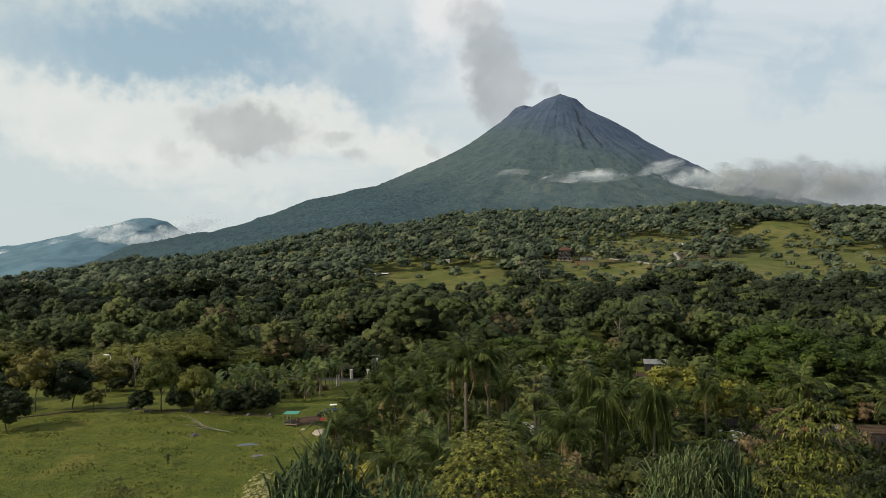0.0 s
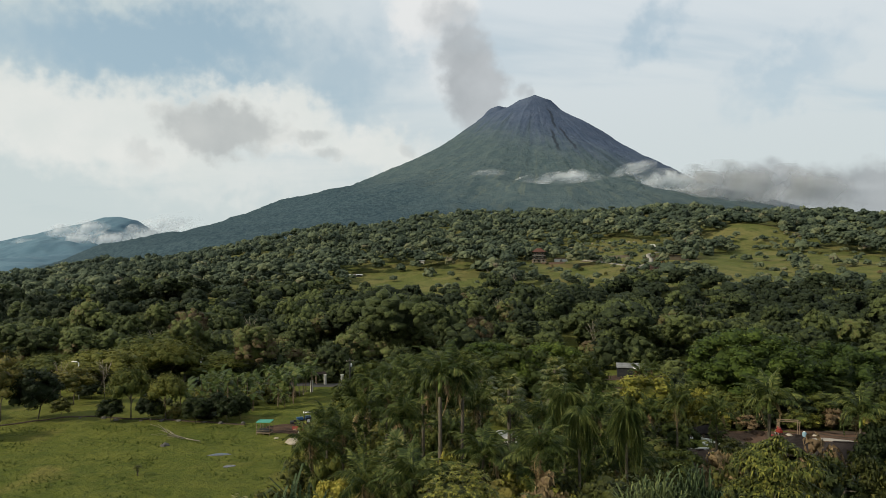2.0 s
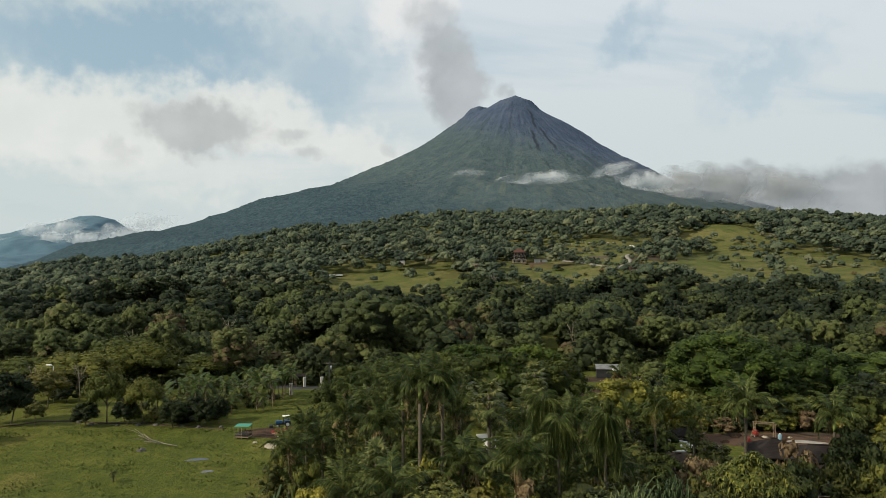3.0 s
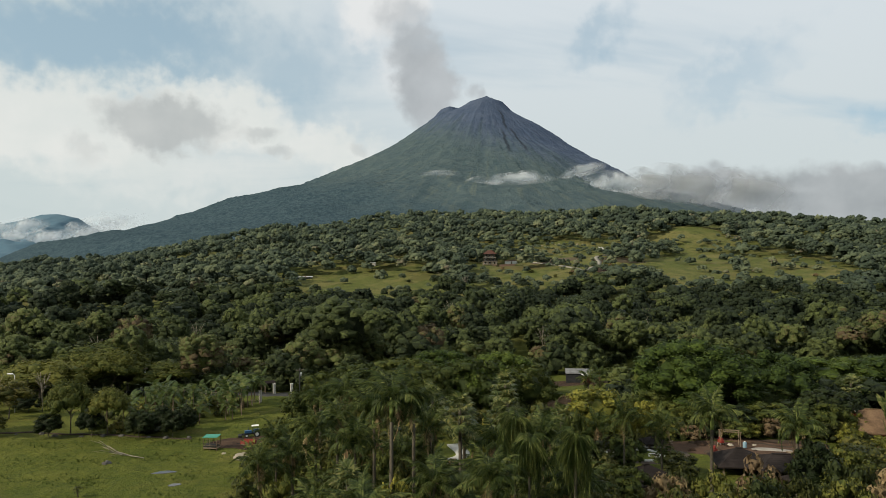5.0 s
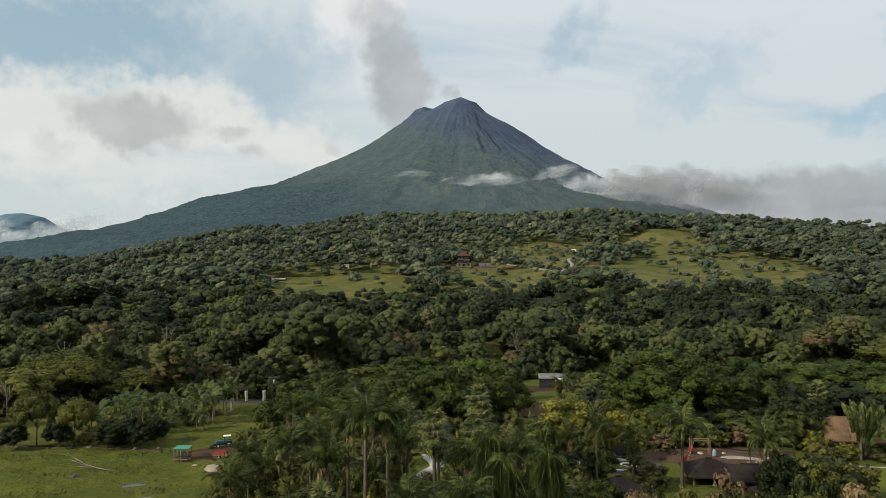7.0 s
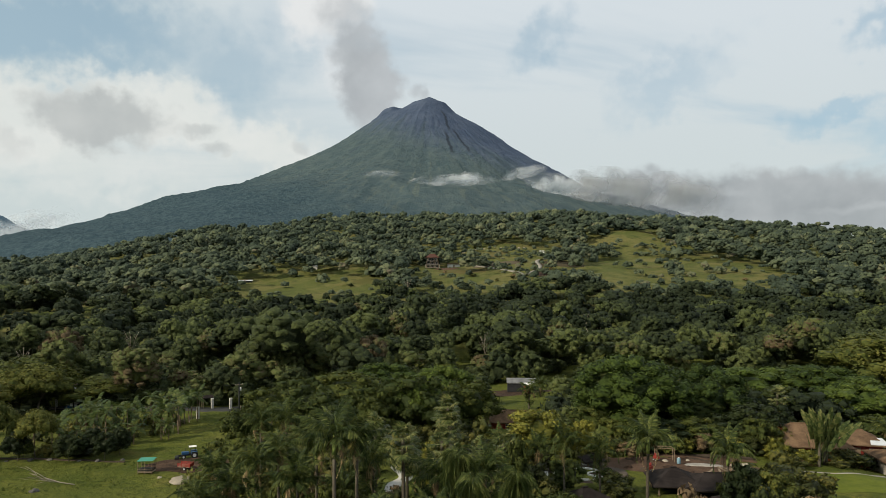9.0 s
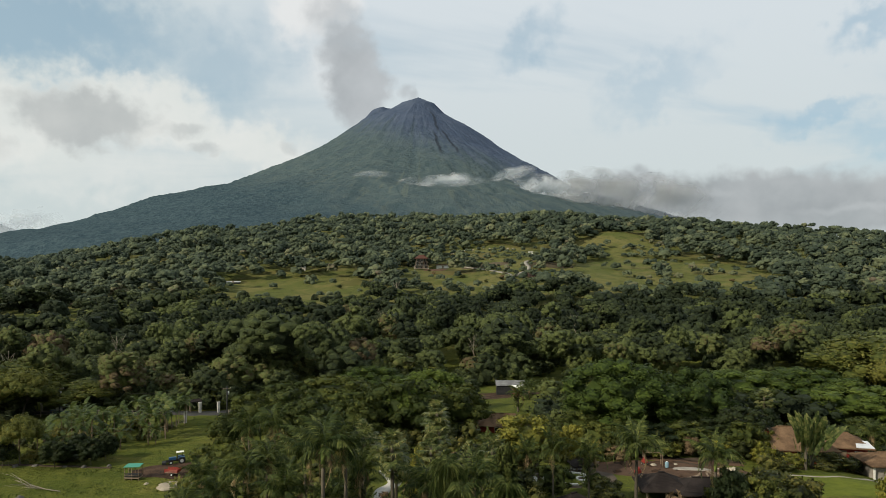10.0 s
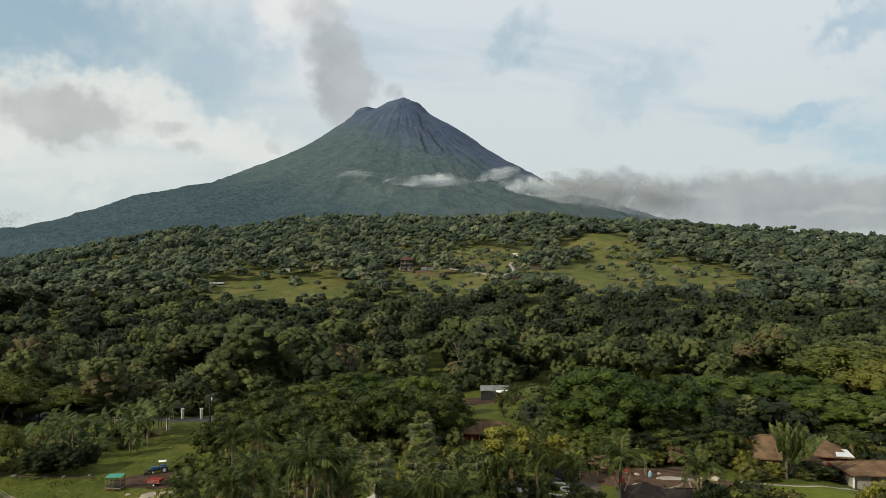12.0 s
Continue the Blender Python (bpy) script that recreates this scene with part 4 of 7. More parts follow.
def tree(kind, x, y, tall, wide, turn=0.0, label="", sink=0.0):
    """A tree of a kind, built once and then copied with its own size."""
    spec = {
        # kind: lumps, leaf quads, leaf size, parasol, material, tint, limbs, words
        "round": (26, 3000, 0.023, 1.0, LEAF, 0.40, 6, "leafy green tree with a rounded crown"),
        "dome": (64, 12000, 0.0120, 1.0, BROAD, 0.38, 8, "broad dense dome-shaped green tree"),
        "parasol": (54, 6500, 0.0155, 0.35, LEAF, 0.78, 7, "flat-topped parasol tree with layered green crown"),
        "dark": (26, 4200, 0.025, 1.0, DARK, 0.4, 5, "very dark compact round tree on the meadow"),
        "olive": (18, 1900, 0.024, 1.0, SHRUB, 0.66, 6, "thin olive-green tree with an airy crown"),
        "yellow": (24, 3000, 0.027, 1.0, YELLOW, 0.5, 6, "bushy tree with yellow-green leaves"),
    }[kind]
    lumps, leaves, leaf, top, mat, tint, limbs, words = spec
    base = {"dark": 0.13, "olive": 0.35, "round": 0.1, "yellow": 0.3}.get(kind, 0.0)
    if kind not in TREES:
        rng = np.random.RandomState(len(TREES) + 50)
        TREES[kind] = []
        for k in range(2):
            root = thing("tree", Matrix(), label or words, "tree")
            part("trunk", branch_mesh(rng, 0.42 if kind == "dome" else 0.60, 0.12, limbs, 0.015), BARK, root)
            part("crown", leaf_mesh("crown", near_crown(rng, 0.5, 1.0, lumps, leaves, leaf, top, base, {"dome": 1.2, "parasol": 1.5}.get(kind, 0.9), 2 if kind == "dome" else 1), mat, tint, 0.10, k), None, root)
            TREES[kind].append([root])
    pair = TREES[kind]
    slot = pair[int(abs(x * 7 + y * 3)) % len(pair)]
    m = on_ground(x, y, turn or (x * 37 + y * 11) % 360, -sink)
    ob = copy_thing(slot[0], m)
    ob.scale = (wide, wide, tall)
    ob["label"] = label or words
    return ob


def prune(roots):
    """Takes away the patterns from which the copies were made."""
    for root in roots:
        for o in (*root.children_recursive, root):
            bpy.data.objects.remove(o)


# dome trees behind the resort, and the parasols beyond them: kind, x, y, height, width
for row in [("dome", 52.2, 108.0, 13.8, 22.2), ("dome", 66.5, 112.0, 11.4, 17.2), ("round", 43.6, 99.0, 4.4, 7.0), ("round", 47.4, 98.0, 4.8, 7.9), 
            ("dark", 52.5, 98.0, 4.1, 7.9), ("round", 57.1, 97.0, 4.4, 7.9), ("dark", 61.4, 97.0, 4.5, 7.0), ("dark", 65.6, 96.0, 6.3, 8.3), 
            ("dark", 41.1, 62.0, 6.6, 4.5), ("round", 43.0, 60.0, 6.3, 4.9), ("round", 63.3, 92.0, 5.1, 5.3), ("dark", 71.1, 99.0, 5.9, 5.7), 
            ("round", 90.2, 100.0, 5.5, 7.0), ("round", 42.7, 104.0, 5.8, 7.4), ("round", 36.8, 100.0, 4.2, 5.3), ("dome", 94.2, 136.0, 9.4, 26.2), 
            ("dome", 103.2, 130.0, 10.0, 22.9), ("parasol", 128.5, 139.0, 14.5, 32.1), ("dome", 104.0, 116.0, 8.7, 22.0), 
            ("dome", 103.6, 131.0, 9.0, 21.8), ("round", 69.5, 104.0, 5.0, 11.9), ("round", 61.6, 106.0, 6.0, 10.9), 
            ("parasol", 124.6, 125.0, 12.5, 20.3), ("dome", 114.5, 110.0, 9.1, 22.5), ("round", 88.9, 122.0, 7.3, 13.0), 
            ("round", 84.3, 128.0, 6.5, 11.0), ("olive", 69.8, 100.0, 5.0, 5.8)]:
    tree(*row)
# trees round the meadow and the road
for row in [("parasol", -69.0, 160.0, 9.1, 20.5), ("parasol", -64.2, 180.0, 12.3, 26.1), ("parasol", -48.0, 178.0, 7.3, 19.8), 
            ("parasol", -87.3, 175.0, 7.5, 22.4), ("dark", -65.9, 127.0, 8.7, 9.3), ("dark", -67.4, 112.0, 6.5, 7.2), ("dark", -82.7, 138.0, 6.1, 7.1), 
            ("olive", -70.8, 125.0, 10.9, 8.5), ("olive", -66.7, 142.0, 7.2, 8.5), ("olive", -74.7, 150.0, 4.7, 7.7), ("dark", -67.0, 150.0, 3.6, 5.6), 
            ("dark", -45.3, 124.0, 4.7, 4.2), ("dark", -51.7, 124.0, 4.0, 4.4), ("dark", -36.8, 122.0, 4.3, 4.8), ("dark", -33.9, 124.0, 4.7, 4.6), 
            ("parasol", -49.5, 127.0, 8.8, 8.6), ("parasol", -42.4, 125.0, 7.6, 7.4), ("olive", -60.0, 124.0, 4.1, 3.8), 
            ("dark", -31.4, 122.0, 4.3, 3.7), ("round", -33.3, 190.0, 1.5, 14.6), ("round", -39.3, 190.0, 2.2, 13.0), 
            ("olive", -111.5, 185.0, 10.4, 14.2), ("parasol", -113.0, 170.0, 10.7, 29.1), ("dark", -80.7, 125.0, 5.1, 9.6), 
            ("parasol", -59.6, 172.0, 10.7, 17.5)]:
    tree(*row)
# trees between the palms and the forest
for row in [("round", 17.9, 122.0, 11.5, 13.6), ("dome", 26.0, 138.0, 11.6, 17.0), ("round", -0.9, 150.0, 9.2, 12.7), ("round", 8.5, 150.0, 10.0, 16.6), 
            ("dome", 16.6, 160.0, 10.9, 19.2), ("round", 29.6, 132.0, 8.4, 9.0), ("round", -7.2, 140.0, 8.4, 10.6), 
            ("round", -10.2, 125.0, 7.5, 8.4), ("round", 3.2, 120.0, 9.3, 10.2), ("round", 10.6, 118.0, 9.6, 9.1), ("yellow", 28.4, 86.0, 8.8, 8.6), 
            ("yellow", 35.1, 88.0, 6.9, 4.0), ("round", 20.9, 70.0, 8.8, 3.0), ("olive", 1.7, 200.0, 12.6, 11.9), 
            ("round", 0.5, 125.0, 10.3, 11.4), ("round", 9.3, 115.0, 8.0, 8.7), ("round", -7.7, 104.0, 6.1, 7.6), ("round", 5.3, 104.0, 7.4, 7.0), 
            ("dome", 18.5, 122.0, 10.6, 11.5), ("round", 28.1, 125.0, 10.0, 12.0), ("round", 58.6, 138.0, 4.2, 6.0), 
            ("round", 60.8, 135.0, 7.6, 9.9)]:
    tree(*row)


# ---- palms ----
def frond_mesh(name, length, droop, leaflets, leaf_len, mat, lift=0.35, hang=0.35, seed=0, width=0.05):
    """An arching feather frond along +x, with two rows of leaflets."""
    rng = np.random.RandomState(seed)
    quads = []
    for k in range(leaflets):
        f = 0.12 + 0.88 * k / (leaflets - 1)
        for side in (-1, 1):
            x = length * f * (1 - 0.16 * droop * f)
            z = length * (lift * f - droop * f * f)
            long = leaf_len * math.sin(min(1, f * 1.15 + 0.12) * 2.9) * rng.uniform(0.8, 1.1)
            along = 0.45 + 0.4 * f
            o = np.array([x, side * 0.02, z])
            tip = o + np.array([long * along, side * long * 0.85, -long * hang * rng.uniform(0.5, 1.5) + 0.12 * long])
            mid = (o + tip) / 2 + np.array([0, 0, 0.08 * long])
            w = np.array([width, 0, 0.01])
            quads.append([o - w * 0.6, mid - w, tip, mid + w])
    # the rachis
    for k in range(8):
        f0, f1 = k / 8, (k + 1) / 8
        p = [np.array([length * f * (1 - 0.16 * droop * f), 0, length * (lift * f - droop * f * f)]) for f in (f0, f1)]
        w0, w1 = 0.05 * (1 - f0) + 0.012, 0.05 * (1 - f1) + 0.012
        quads.append([p[0] - [0, w0, 0], p[1] - [0, w1, 0], p[1] + [0, w1, 0], p[0] + [0, w0, 0]])
    return leaf_mesh(name, np.array(quads), mat, 0.42, 0.10, seed)


def fan_mesh(name, stalk, blade, mat, seed=0, blades=15):
    """A fan-shaped palm leaf on its stalk along +x, blades drooping at the tips."""
    rng = np.random.RandomState(seed)
    quads = [[np.array([0, -0.03, 0]), np.array([stalk, -0.02, stalk * 0.25]), np.array([stalk, 0.02, stalk * 0.25]), np.array([0, 0.03, 0])]]
    o = np.array([stalk, 0, stalk * 0.25])
    for k in range(blades):
        a = radians(-115 + 230 * k / (blades - 1))
        d = np.array([math.cos(a), math.sin(a), 0.0])
        n = np.array([-d[1], d[0], 0]) * blade * 0.09
        mid = o + d * blade * 0.6 + [0, 0, 0.05 * blade]
        tip = o + d * blade * rng.uniform(0.9, 1.05) + [0, 0, -0.32 * blade * rng.uniform(0.6, 1.3)]
        quads.append([o, mid - n, tip, mid + n])
    return leaf_mesh(name, np.array(quads), mat, 0.5, 0.12, seed)


def palm_trunk(tall, r0, r1, rings=22):
    pts, rad = [], []
    for k in range(rings + 1):
        f = k / rings
        pts.append((0.12 * math.sin(f * 2.0), 0.06 * math.sin(f * 3.0), tall * f - 0.3 * (k == 0)))
        rad.append((r0 * (1 - f) + r1 * f) * (1.06 if k % 2 else 0.98))
    return tube(pts, rad, 8)


PALMS = {}


def palm_kind(kind):
    """Builds one palm of a kind, 1 m of whose trunk stands for its whole height of TALL."""
    rng = np.random.RandomState(len(PALMS) * 7 + 3)
    tall = {"royal": 9.0, "feather": 6.0, "fan": 7.0, "drooping": 9.0, "banana": 2.4, "traveller": 2.6}[kind]
    words = {"royal": "tall royal palm with feathery dark green fronds", "feather": "feathery garden palm with arching green fronds",
             "fan": "fan palm with pale green drooping leaves", "drooping": "dense palm with long hanging thread-like fronds",
             "banana": "banana plant with broad ragged green leaves", "traveller": "traveller's palm with a flat fan of paddle leaves"}[kind]
    root = thing("palm_tree" if kind not in ("banana",) else "banana_plant", Matrix(), words, "palm tree" if kind != "banana" else "banana plant",
                 {"banana": "banana plants inside the gate", "royal": "royal palms in the garden"}.get(kind, "palms in the garden"))
    if kind == "royal":
        part("trunk", palm_trunk(tall - 1.4, 0.19, 0.13), TRUNK_PALE, root)
        part("crownshaft", tube([(0.11, 0, tall - 1.45), (0.11, 0, tall - 0.9), (0.1, 0, tall + 0.1)], [0.17, 0.19, 0.09], 9), SHAFT, root, "smooth green crownshaft")
        meshes = [frond_mesh("frond", 3.3, d, 46, 0.80, PALM, 1.0 - 0.1 * k, 0.75, k, 0.055) for k, d in enumerate((0.6, 0.85, 1.05))]
        n, tilt = 20, (66, -22)
    elif kind == "feather":
        part("trunk", palm_trunk(tall, 0.14, 0.10, 12), TRUNK_PALE, root)
        meshes = [frond_mesh("frond", 2.8, d, 40, 0.62, PALM, 0.95, 0.7, k + 5, 0.045) for k, d in enumerate((0.65, 1.0))]
        n, tilt = 20, (70, -22)
    elif kind == "drooping":
        part("trunk", palm_trunk(tall, 0.20, 0.14, 12), TRUNK_PALE, root)
        meshes = [frond_mesh("frond", 3.2, d, 48, 0.8, PALM, 1.1, 1.6, k + 9, 0.035) for k, d in enumerate((1.3, 1.7, 2.0))]
        n, tilt = 34, (68, -20)
    elif kind == "fan":
        part("trunk", palm_trunk(tall, 0.17, 0.14, 14), TRUNK_PALE, root)
        meshes = [fan_mesh("frond", 0.95, 0.85, FAN, k) for k in range(2)]
        n, tilt = 22, (70, -55)
    elif kind == "banana":
        part("stem", palm_trunk(tall, 0.11, 0.07, 6), WOOD, root, "brownish banana stem")
        meshes = [paddle_mesh("leaf", 2.3, 0.52, d, BANANA, k) for k, d in enumerate((0.55, 0.85))]
        n, tilt = 10, (72, -5)
    else:
        part("trunk", palm_trunk(tall, 0.22, 0.18, 10), TRUNK_PALE, root)
        meshes = [paddle_mesh("leaf", 2.9, 0.36, d, FAN, k + 4, 1.5) for k, d in enumerate((0.12, 0.25))]
        n, tilt = 34, (0, 0)
    for k in range(n):
        f = k / max(n - 1, 1)
        if kind == "traveller":
            a = radians(-30 + 60 * f + rng.uniform(-9, 9))
            m = Matrix.Translation((0, 0, tall - 0.5)) @ pose(0, 0, 0, 0, -90, 0) @ pose(0, 0, 0, 0, 0, 0)
            m = Matrix.Translation((math.sin(a) * 0.9, rng.uniform(-0.5, 0.5), tall - 0.4 - 2.2 * rng.rand())) @ Matrix.Rotation(a, 4, "Y") @ Matrix.Rotation(radians(-90), 4, "Y") @ Matrix.Rotation(radians(rng.uniform(40, 140)), 4, "X") @ Matrix.Rotation(radians(rng.uniform(-22, 22)), 4, "Z")
        else:
            up = tilt[0] + (tilt[1] - tilt[0]) * f
            drop = 0.0 if kind != "fan" else -1.5 * f
            m = pose(0.1, 0, tall + drop, 0, 0, k * 137.5 + rng.uniform(-12, 12)) @ pose(0, 0, 0, rng.uniform(-12, 12), -up + 25 if kind != "fan" else -up, 0)
        fr = part("leaf" if kind in ("banana", "traveller") else "frond", meshes[k % len(meshes)], None, root, at=m @ Matrix.Scale(rng.uniform(0.85, 1.1), 4))
        if kind in ("royal", "feather") and k >= n - 2:
            fr.data = frond_mesh("frond", 2.8, 1.2, 22, 0.6, DRY, 0.5, 0.8, k)
            fr["label"] = "dry brown hanging frond"
    if kind == "feather":   # clumping: younger stems fill the lower half
        skirt = [frond_mesh("frond", 2.3, d, 24, 0.55, PALM, 1.1, 0.7, 20 + j, 0.06) for j, d in enumerate((0.7, 1.0))]
        for k in range(12):
            m = pose(0.1 + rng.uniform(-0.4, 0.4), rng.uniform(-0.4, 0.4), tall - 1.0 - 0.3 * k, 0, 0, k * 137.5) @ pose(0, 0, 0, rng.uniform(-12, 12), -rng.uniform(15, 50), 0)
            part("frond", skirt[k % 2], None, root, at=m)
    PALMS[kind] = (root, tall)


def paddle_mesh(name, length, half, droop, mat, seed, stalk=0.35):
    """A broad paddle leaf along +x with a folded midrib and torn edges."""
    rng = np.random.RandomState(seed)
    quads, n = [], 9
    spine = lambda f: np.array([stalk + length * f * (1 - 0.2 * droop * f), 0, 0.9 * length * f * 0.25 - droop * length * f * f * 0.75])
    quads.append([np.array([0, -0.03, -0.05]), spine(0) - [0, 0.025, 0], spine(0) + [0, 0.025, 0], np.array([0, 0.03, -0.05])])
    for k in range(n):
        f0, f1 = k / n, (k + 0.94) / n
        for side in (-1, 1):
            w0, w1 = (half * math.sin(math.pi * (0.08 + 0.9 * f) ** 0.7) ** 0.6 * rng.uniform(0.85, 1.1) for f in (f0, f1))
            sag = rng.uniform(-0.25, 0.12)
            a, b = spine(f0), spine(f1)
            quads.append([a, b, b + [0.03, side * w1, sag * w1], a + [0.03, side * w0, sag * w0]])
    return leaf_mesh(name, np.array(quads), mat, 0.45, 0.1, seed)


def palm(kind, x, y, tall, spread=1.0, turn=None):
    """A palm whose crown sits at the given height."""
    if kind not in PALMS:
        palm_kind(kind)
    slot = PALMS[kind]
    m = on_ground(x, y, (x * 53 + y * 17) % 360 if turn is None else turn)
    ob = copy_thing(slot[0], m)
    ob.scale = (spread, spread, 1.0)
    # a longer or shorter trunk carries the same crown
    k = tall / slot[1]
    for child in ob.children:
        if child.name.startswith(("trunk", "stem")):
            child.scale = (1, 1, k)
        else:
            child.location.z += tall - slot[1]
    return ob


# kind, x, y, height of the crown, spread
for row in [("royal", 2.4, 56.5, 11.7, 1.0), ("royal", 4.4, 57.5, 11.3, 0.9), ("royal", -2.2, 88.0, 9.3, 1.0), ("royal", -5.3, 92.0, 9.2, 0.9), 
            ("royal", 33.5, 66.6, 8.2, 1.05), ("royal", 40.5, 64.0, 7.3, 0.9), ("royal", 1.1, 60.0, 10.5, 0.85), ("feather", -2.4, 70.0, 9.2, 1.1), 
            ("feather", -4.1, 68.0, 9.3, 1.0), ("feather", -9.9, 71.0, 8.2, 1.1), ("feather", -6.8, 74.0, 7.4, 1.1), ("feather", -9.5, 82.0, 7.9, 1.0), 
            ("feather", -0.3, 58.0, 8.4, 1.0), ("drooping", 11.3, 52.0, 9.1, 0.62), ("feather", 14.3, 56.0, 8.4, 1.0), 
            ("drooping", 14.4, 47.0, 7.8, 0.6), ("feather", 11.0, 58.0, 7.6, 1.0), ("drooping", 11.4, 48.0, 7.6, 0.6), ("royal", 26.9, 72.0, 7.1, 0.7), 
            ("feather", 31.7, 74.0, 6.0, 0.9), ("feather", 5.9, 62.0, 8.6, 0.9), ("feather", 22.7, 82.0, 5.4, 0.9), 
            ("feather", 47.5, 150.0, 4.2, 1.2), ("feather", 56.8, 170.0, 3.2, 1.2)]:
    palm(*row)
for row in [("fan", 9.4, 68.0, 9.4, 1.15), ("fan", 9.9, 70.0, 8.1, 1.0), ("fan", 17.2, 86.0, 9.4, 1.1), ("fan", 17.3, 88.0, 8.0, 1.2), 
            ("fan", 17.3, 85.0, 7.4, 1.0), ("fan", 84.8, 118.0, 6.2, 1.2), ("feather", 87.2, 95.0, 3.9, 1.2), ("traveller", 68.2, 85.0, 4.0, 1.25, -38), 
            ("traveller", 66.5, 84.0, 3.2, 0.9, 20), ("fan", 21.1, 75.0, 7.0, 1.0), ("fan", 14.5, 76.0, 7.3, 1.0), ("fan", 15.6, 74.0, 5.8, 1.0), 
            ("fan", 7.0, 70.0, 9.8, 1.0)]:
    palm(*row)
# low palms that fill the grove
_rng = random.Random(8)
_count = 0
while _count < 34:
    py = _rng.uniform(44, 84)
    px = _rng.uniform(-8, 0.34 * py)
    if math.hypot(px - 11, (py - 84) / 2.2) < 3.4 or (py > 55 and abs(px - 0.9 - (py - 1.3) * 0.115) < 1.9) or math.hypot(px + 6.5, (py - 62) / 1.6) < 2.6:
        continue
    palm(_rng.choice(["feather", "feather", "fan", "feather"]), px, py, _rng.uniform(2.6, 6.2), _rng.uniform(0.8, 1.15))
    _count += 1
# dark bushes along the far side of the meadow
for k in (0, 3, 8):
    tree("dark" if k % 3 else "round", -44 + k * 1.75 + 0.5 * math.sin(k * 2.7), 124.5 + 1.3 * math.sin(k * 1.9), 3.4 + 1.3 * abs(math.sin(k * 1.3)), 2.6 + 0.9 * abs(math.sin(k * 2.2)),
         label="dark bushy tree in the hedgerow by the meadow")
# banana plants in rows inside the gate
_rng = random.Random(4)
for i in range(9):
    for j in range(6):
        bx, by = -45 + i * 2.6 + j * 0.5 + _rng.uniform(-1.4, 1.4), 129 + j * 4.6 + i * 0.7 + _rng.uniform(-2.2, 2.2)
        palm("banana", bx, by, _rng.uniform(2.6, 5.4), _rng.uniform(0.7, 1.05))


# low trees between the palm trunks
_rng = random.Random(31)
for k in range(26):
    ty = _rng.uniform(50, 84)
    tx = -7 + _rng.random() * (ty * 0.38 + 7)
    if math.hypot(tx - 11, (ty - 85) / 2) > 3.4 and math.hypot(tx + 6.5, ty - 62) > 4 and (ty < 58 or abs(tx - 0.9 - (ty - 1.3) * 0.115) > 2.8):
        tree(_rng.choice(["round", "round", "olive", "olive", "yellow"] if k % 5 == 0 else ["round", "olive"]), tx, ty, _rng.uniform(4.0, 6.8), _rng.uniform(3.4, 5.2),
             label="low leafy tree growing between garden palms")


# ---- shrubs ----
SHRUBS = {}


def shrub(kind, x, y, tall, wide, sink=0.0, label=""):
    """A shrub of one kind, copied at its own size."""
    mat, tint, leaves, leaf, words = {
        "green": (SHRUB, 0.42, 820, 0.034, "dense dark-green garden shrub"),
        "light": (LEAF, 0.62, 820, 0.034, "bright green leafy shrub"),
        "gold": (YELLOW, 0.35, 820, 0.034, "yellow-green leaved ornamental garden shrub"),
        "murky": (DARK, 0.7, 820, 0.034, "dense bush with very dark leaves"),
        "rust": (DRY, 0.25, 640, 0.042, "brownish shrub with dry leaves"),
        "fern": (None, 0, 0, 0, "low fern with arching fronds"),
    }[kind]
    if kind not in SHRUBS:
        rng = np.random.RandomState(len(SHRUBS) + 80)
        root = thing("shrub", Matrix(), words, "shrub", "shrubs in the garden")
        if kind == "fern":
            me = frond_mesh("frond", 0.75, 0.8, 16, 0.22, FAN, 1.0, 0.4, 3, 0.03)
            for k in range(14):
                part("frond", me, None, root, at=pose(0, 0, 0.05, 0, 0, k * 137.5) @ pose(0, 0, 0, 0, -35 + 30 * (k % 3), 0))
        else:
            part("branchwork", branch_mesh(rng, 0.6, 0.3, 5, 0.03, 0.1), BARK, root)
            part("foliage", leaf_mesh("foliage", near_crown(rng, 0.5, 0.9, 12, leaves, leaf, 1.0, 0.0), mat, tint, 0.12, 1), None, root)
        SHRUBS[kind] = root
    ob = copy_thing(SHRUBS[kind], on_ground(x, y, (x * 71 + y * 29) % 360, -sink))
    ob.scale = (wide, wide, tall)
    if label:
        ob["label"] = label
    return ob


for row in [("green", 47.3, 66.0, 5.9, 7.9), ("green", 45.9, 66.0, 5.2, 6.8), ("green", 34.8, 79.0, 2.7, 3.5), ("green", 35.7, 78.0, 2.5, 3.1), 
            ("light", 45.2, 70.0, 4.1, 3.3), ("green", 51.0, 66.0, 5.0, 5.8), ("gold", 64.7, 87.0, 1.3, 2.4), ("gold", 66.2, 87.0, 1.7, 2.8), 
            ("rust", 65.5, 85.0, 0.8, 2.3), ("green", 64.1, 88.0, 1.6, 3.5), ("green", 72.4, 86.0, 2.7, 3.0), ("green", 69.4, 84.0, 1.1, 2.7), 
            ("gold", 67.0, 92.0, 4.1, 2.6), ("light", 38.2, 52.0, 5.4, 6.2), ("gold", 59.1, 62.0, 5.9, 3.0), ("gold", 63.4, 88.0, 3.7, 2.8), 
            ("green", 62.9, 84.0, 1.6, 3.3), ("gold", 65.8, 85.0, 2.3, 2.7), ("green", 72.4, 86.0, 2.5, 4.8), ("murky", 64.2, 92.0, 1.7, 4.4), 
            ("gold", 50.2, 94.0, 0.9, 1.5), ("green", 33.9, 74.0, 2.9, 3.5), ("rust", -12.2, 104.0, 3.7, 3.3), ("light", 52.1, 96.0, 0.6, 3.1)]:
    shrub(*row)
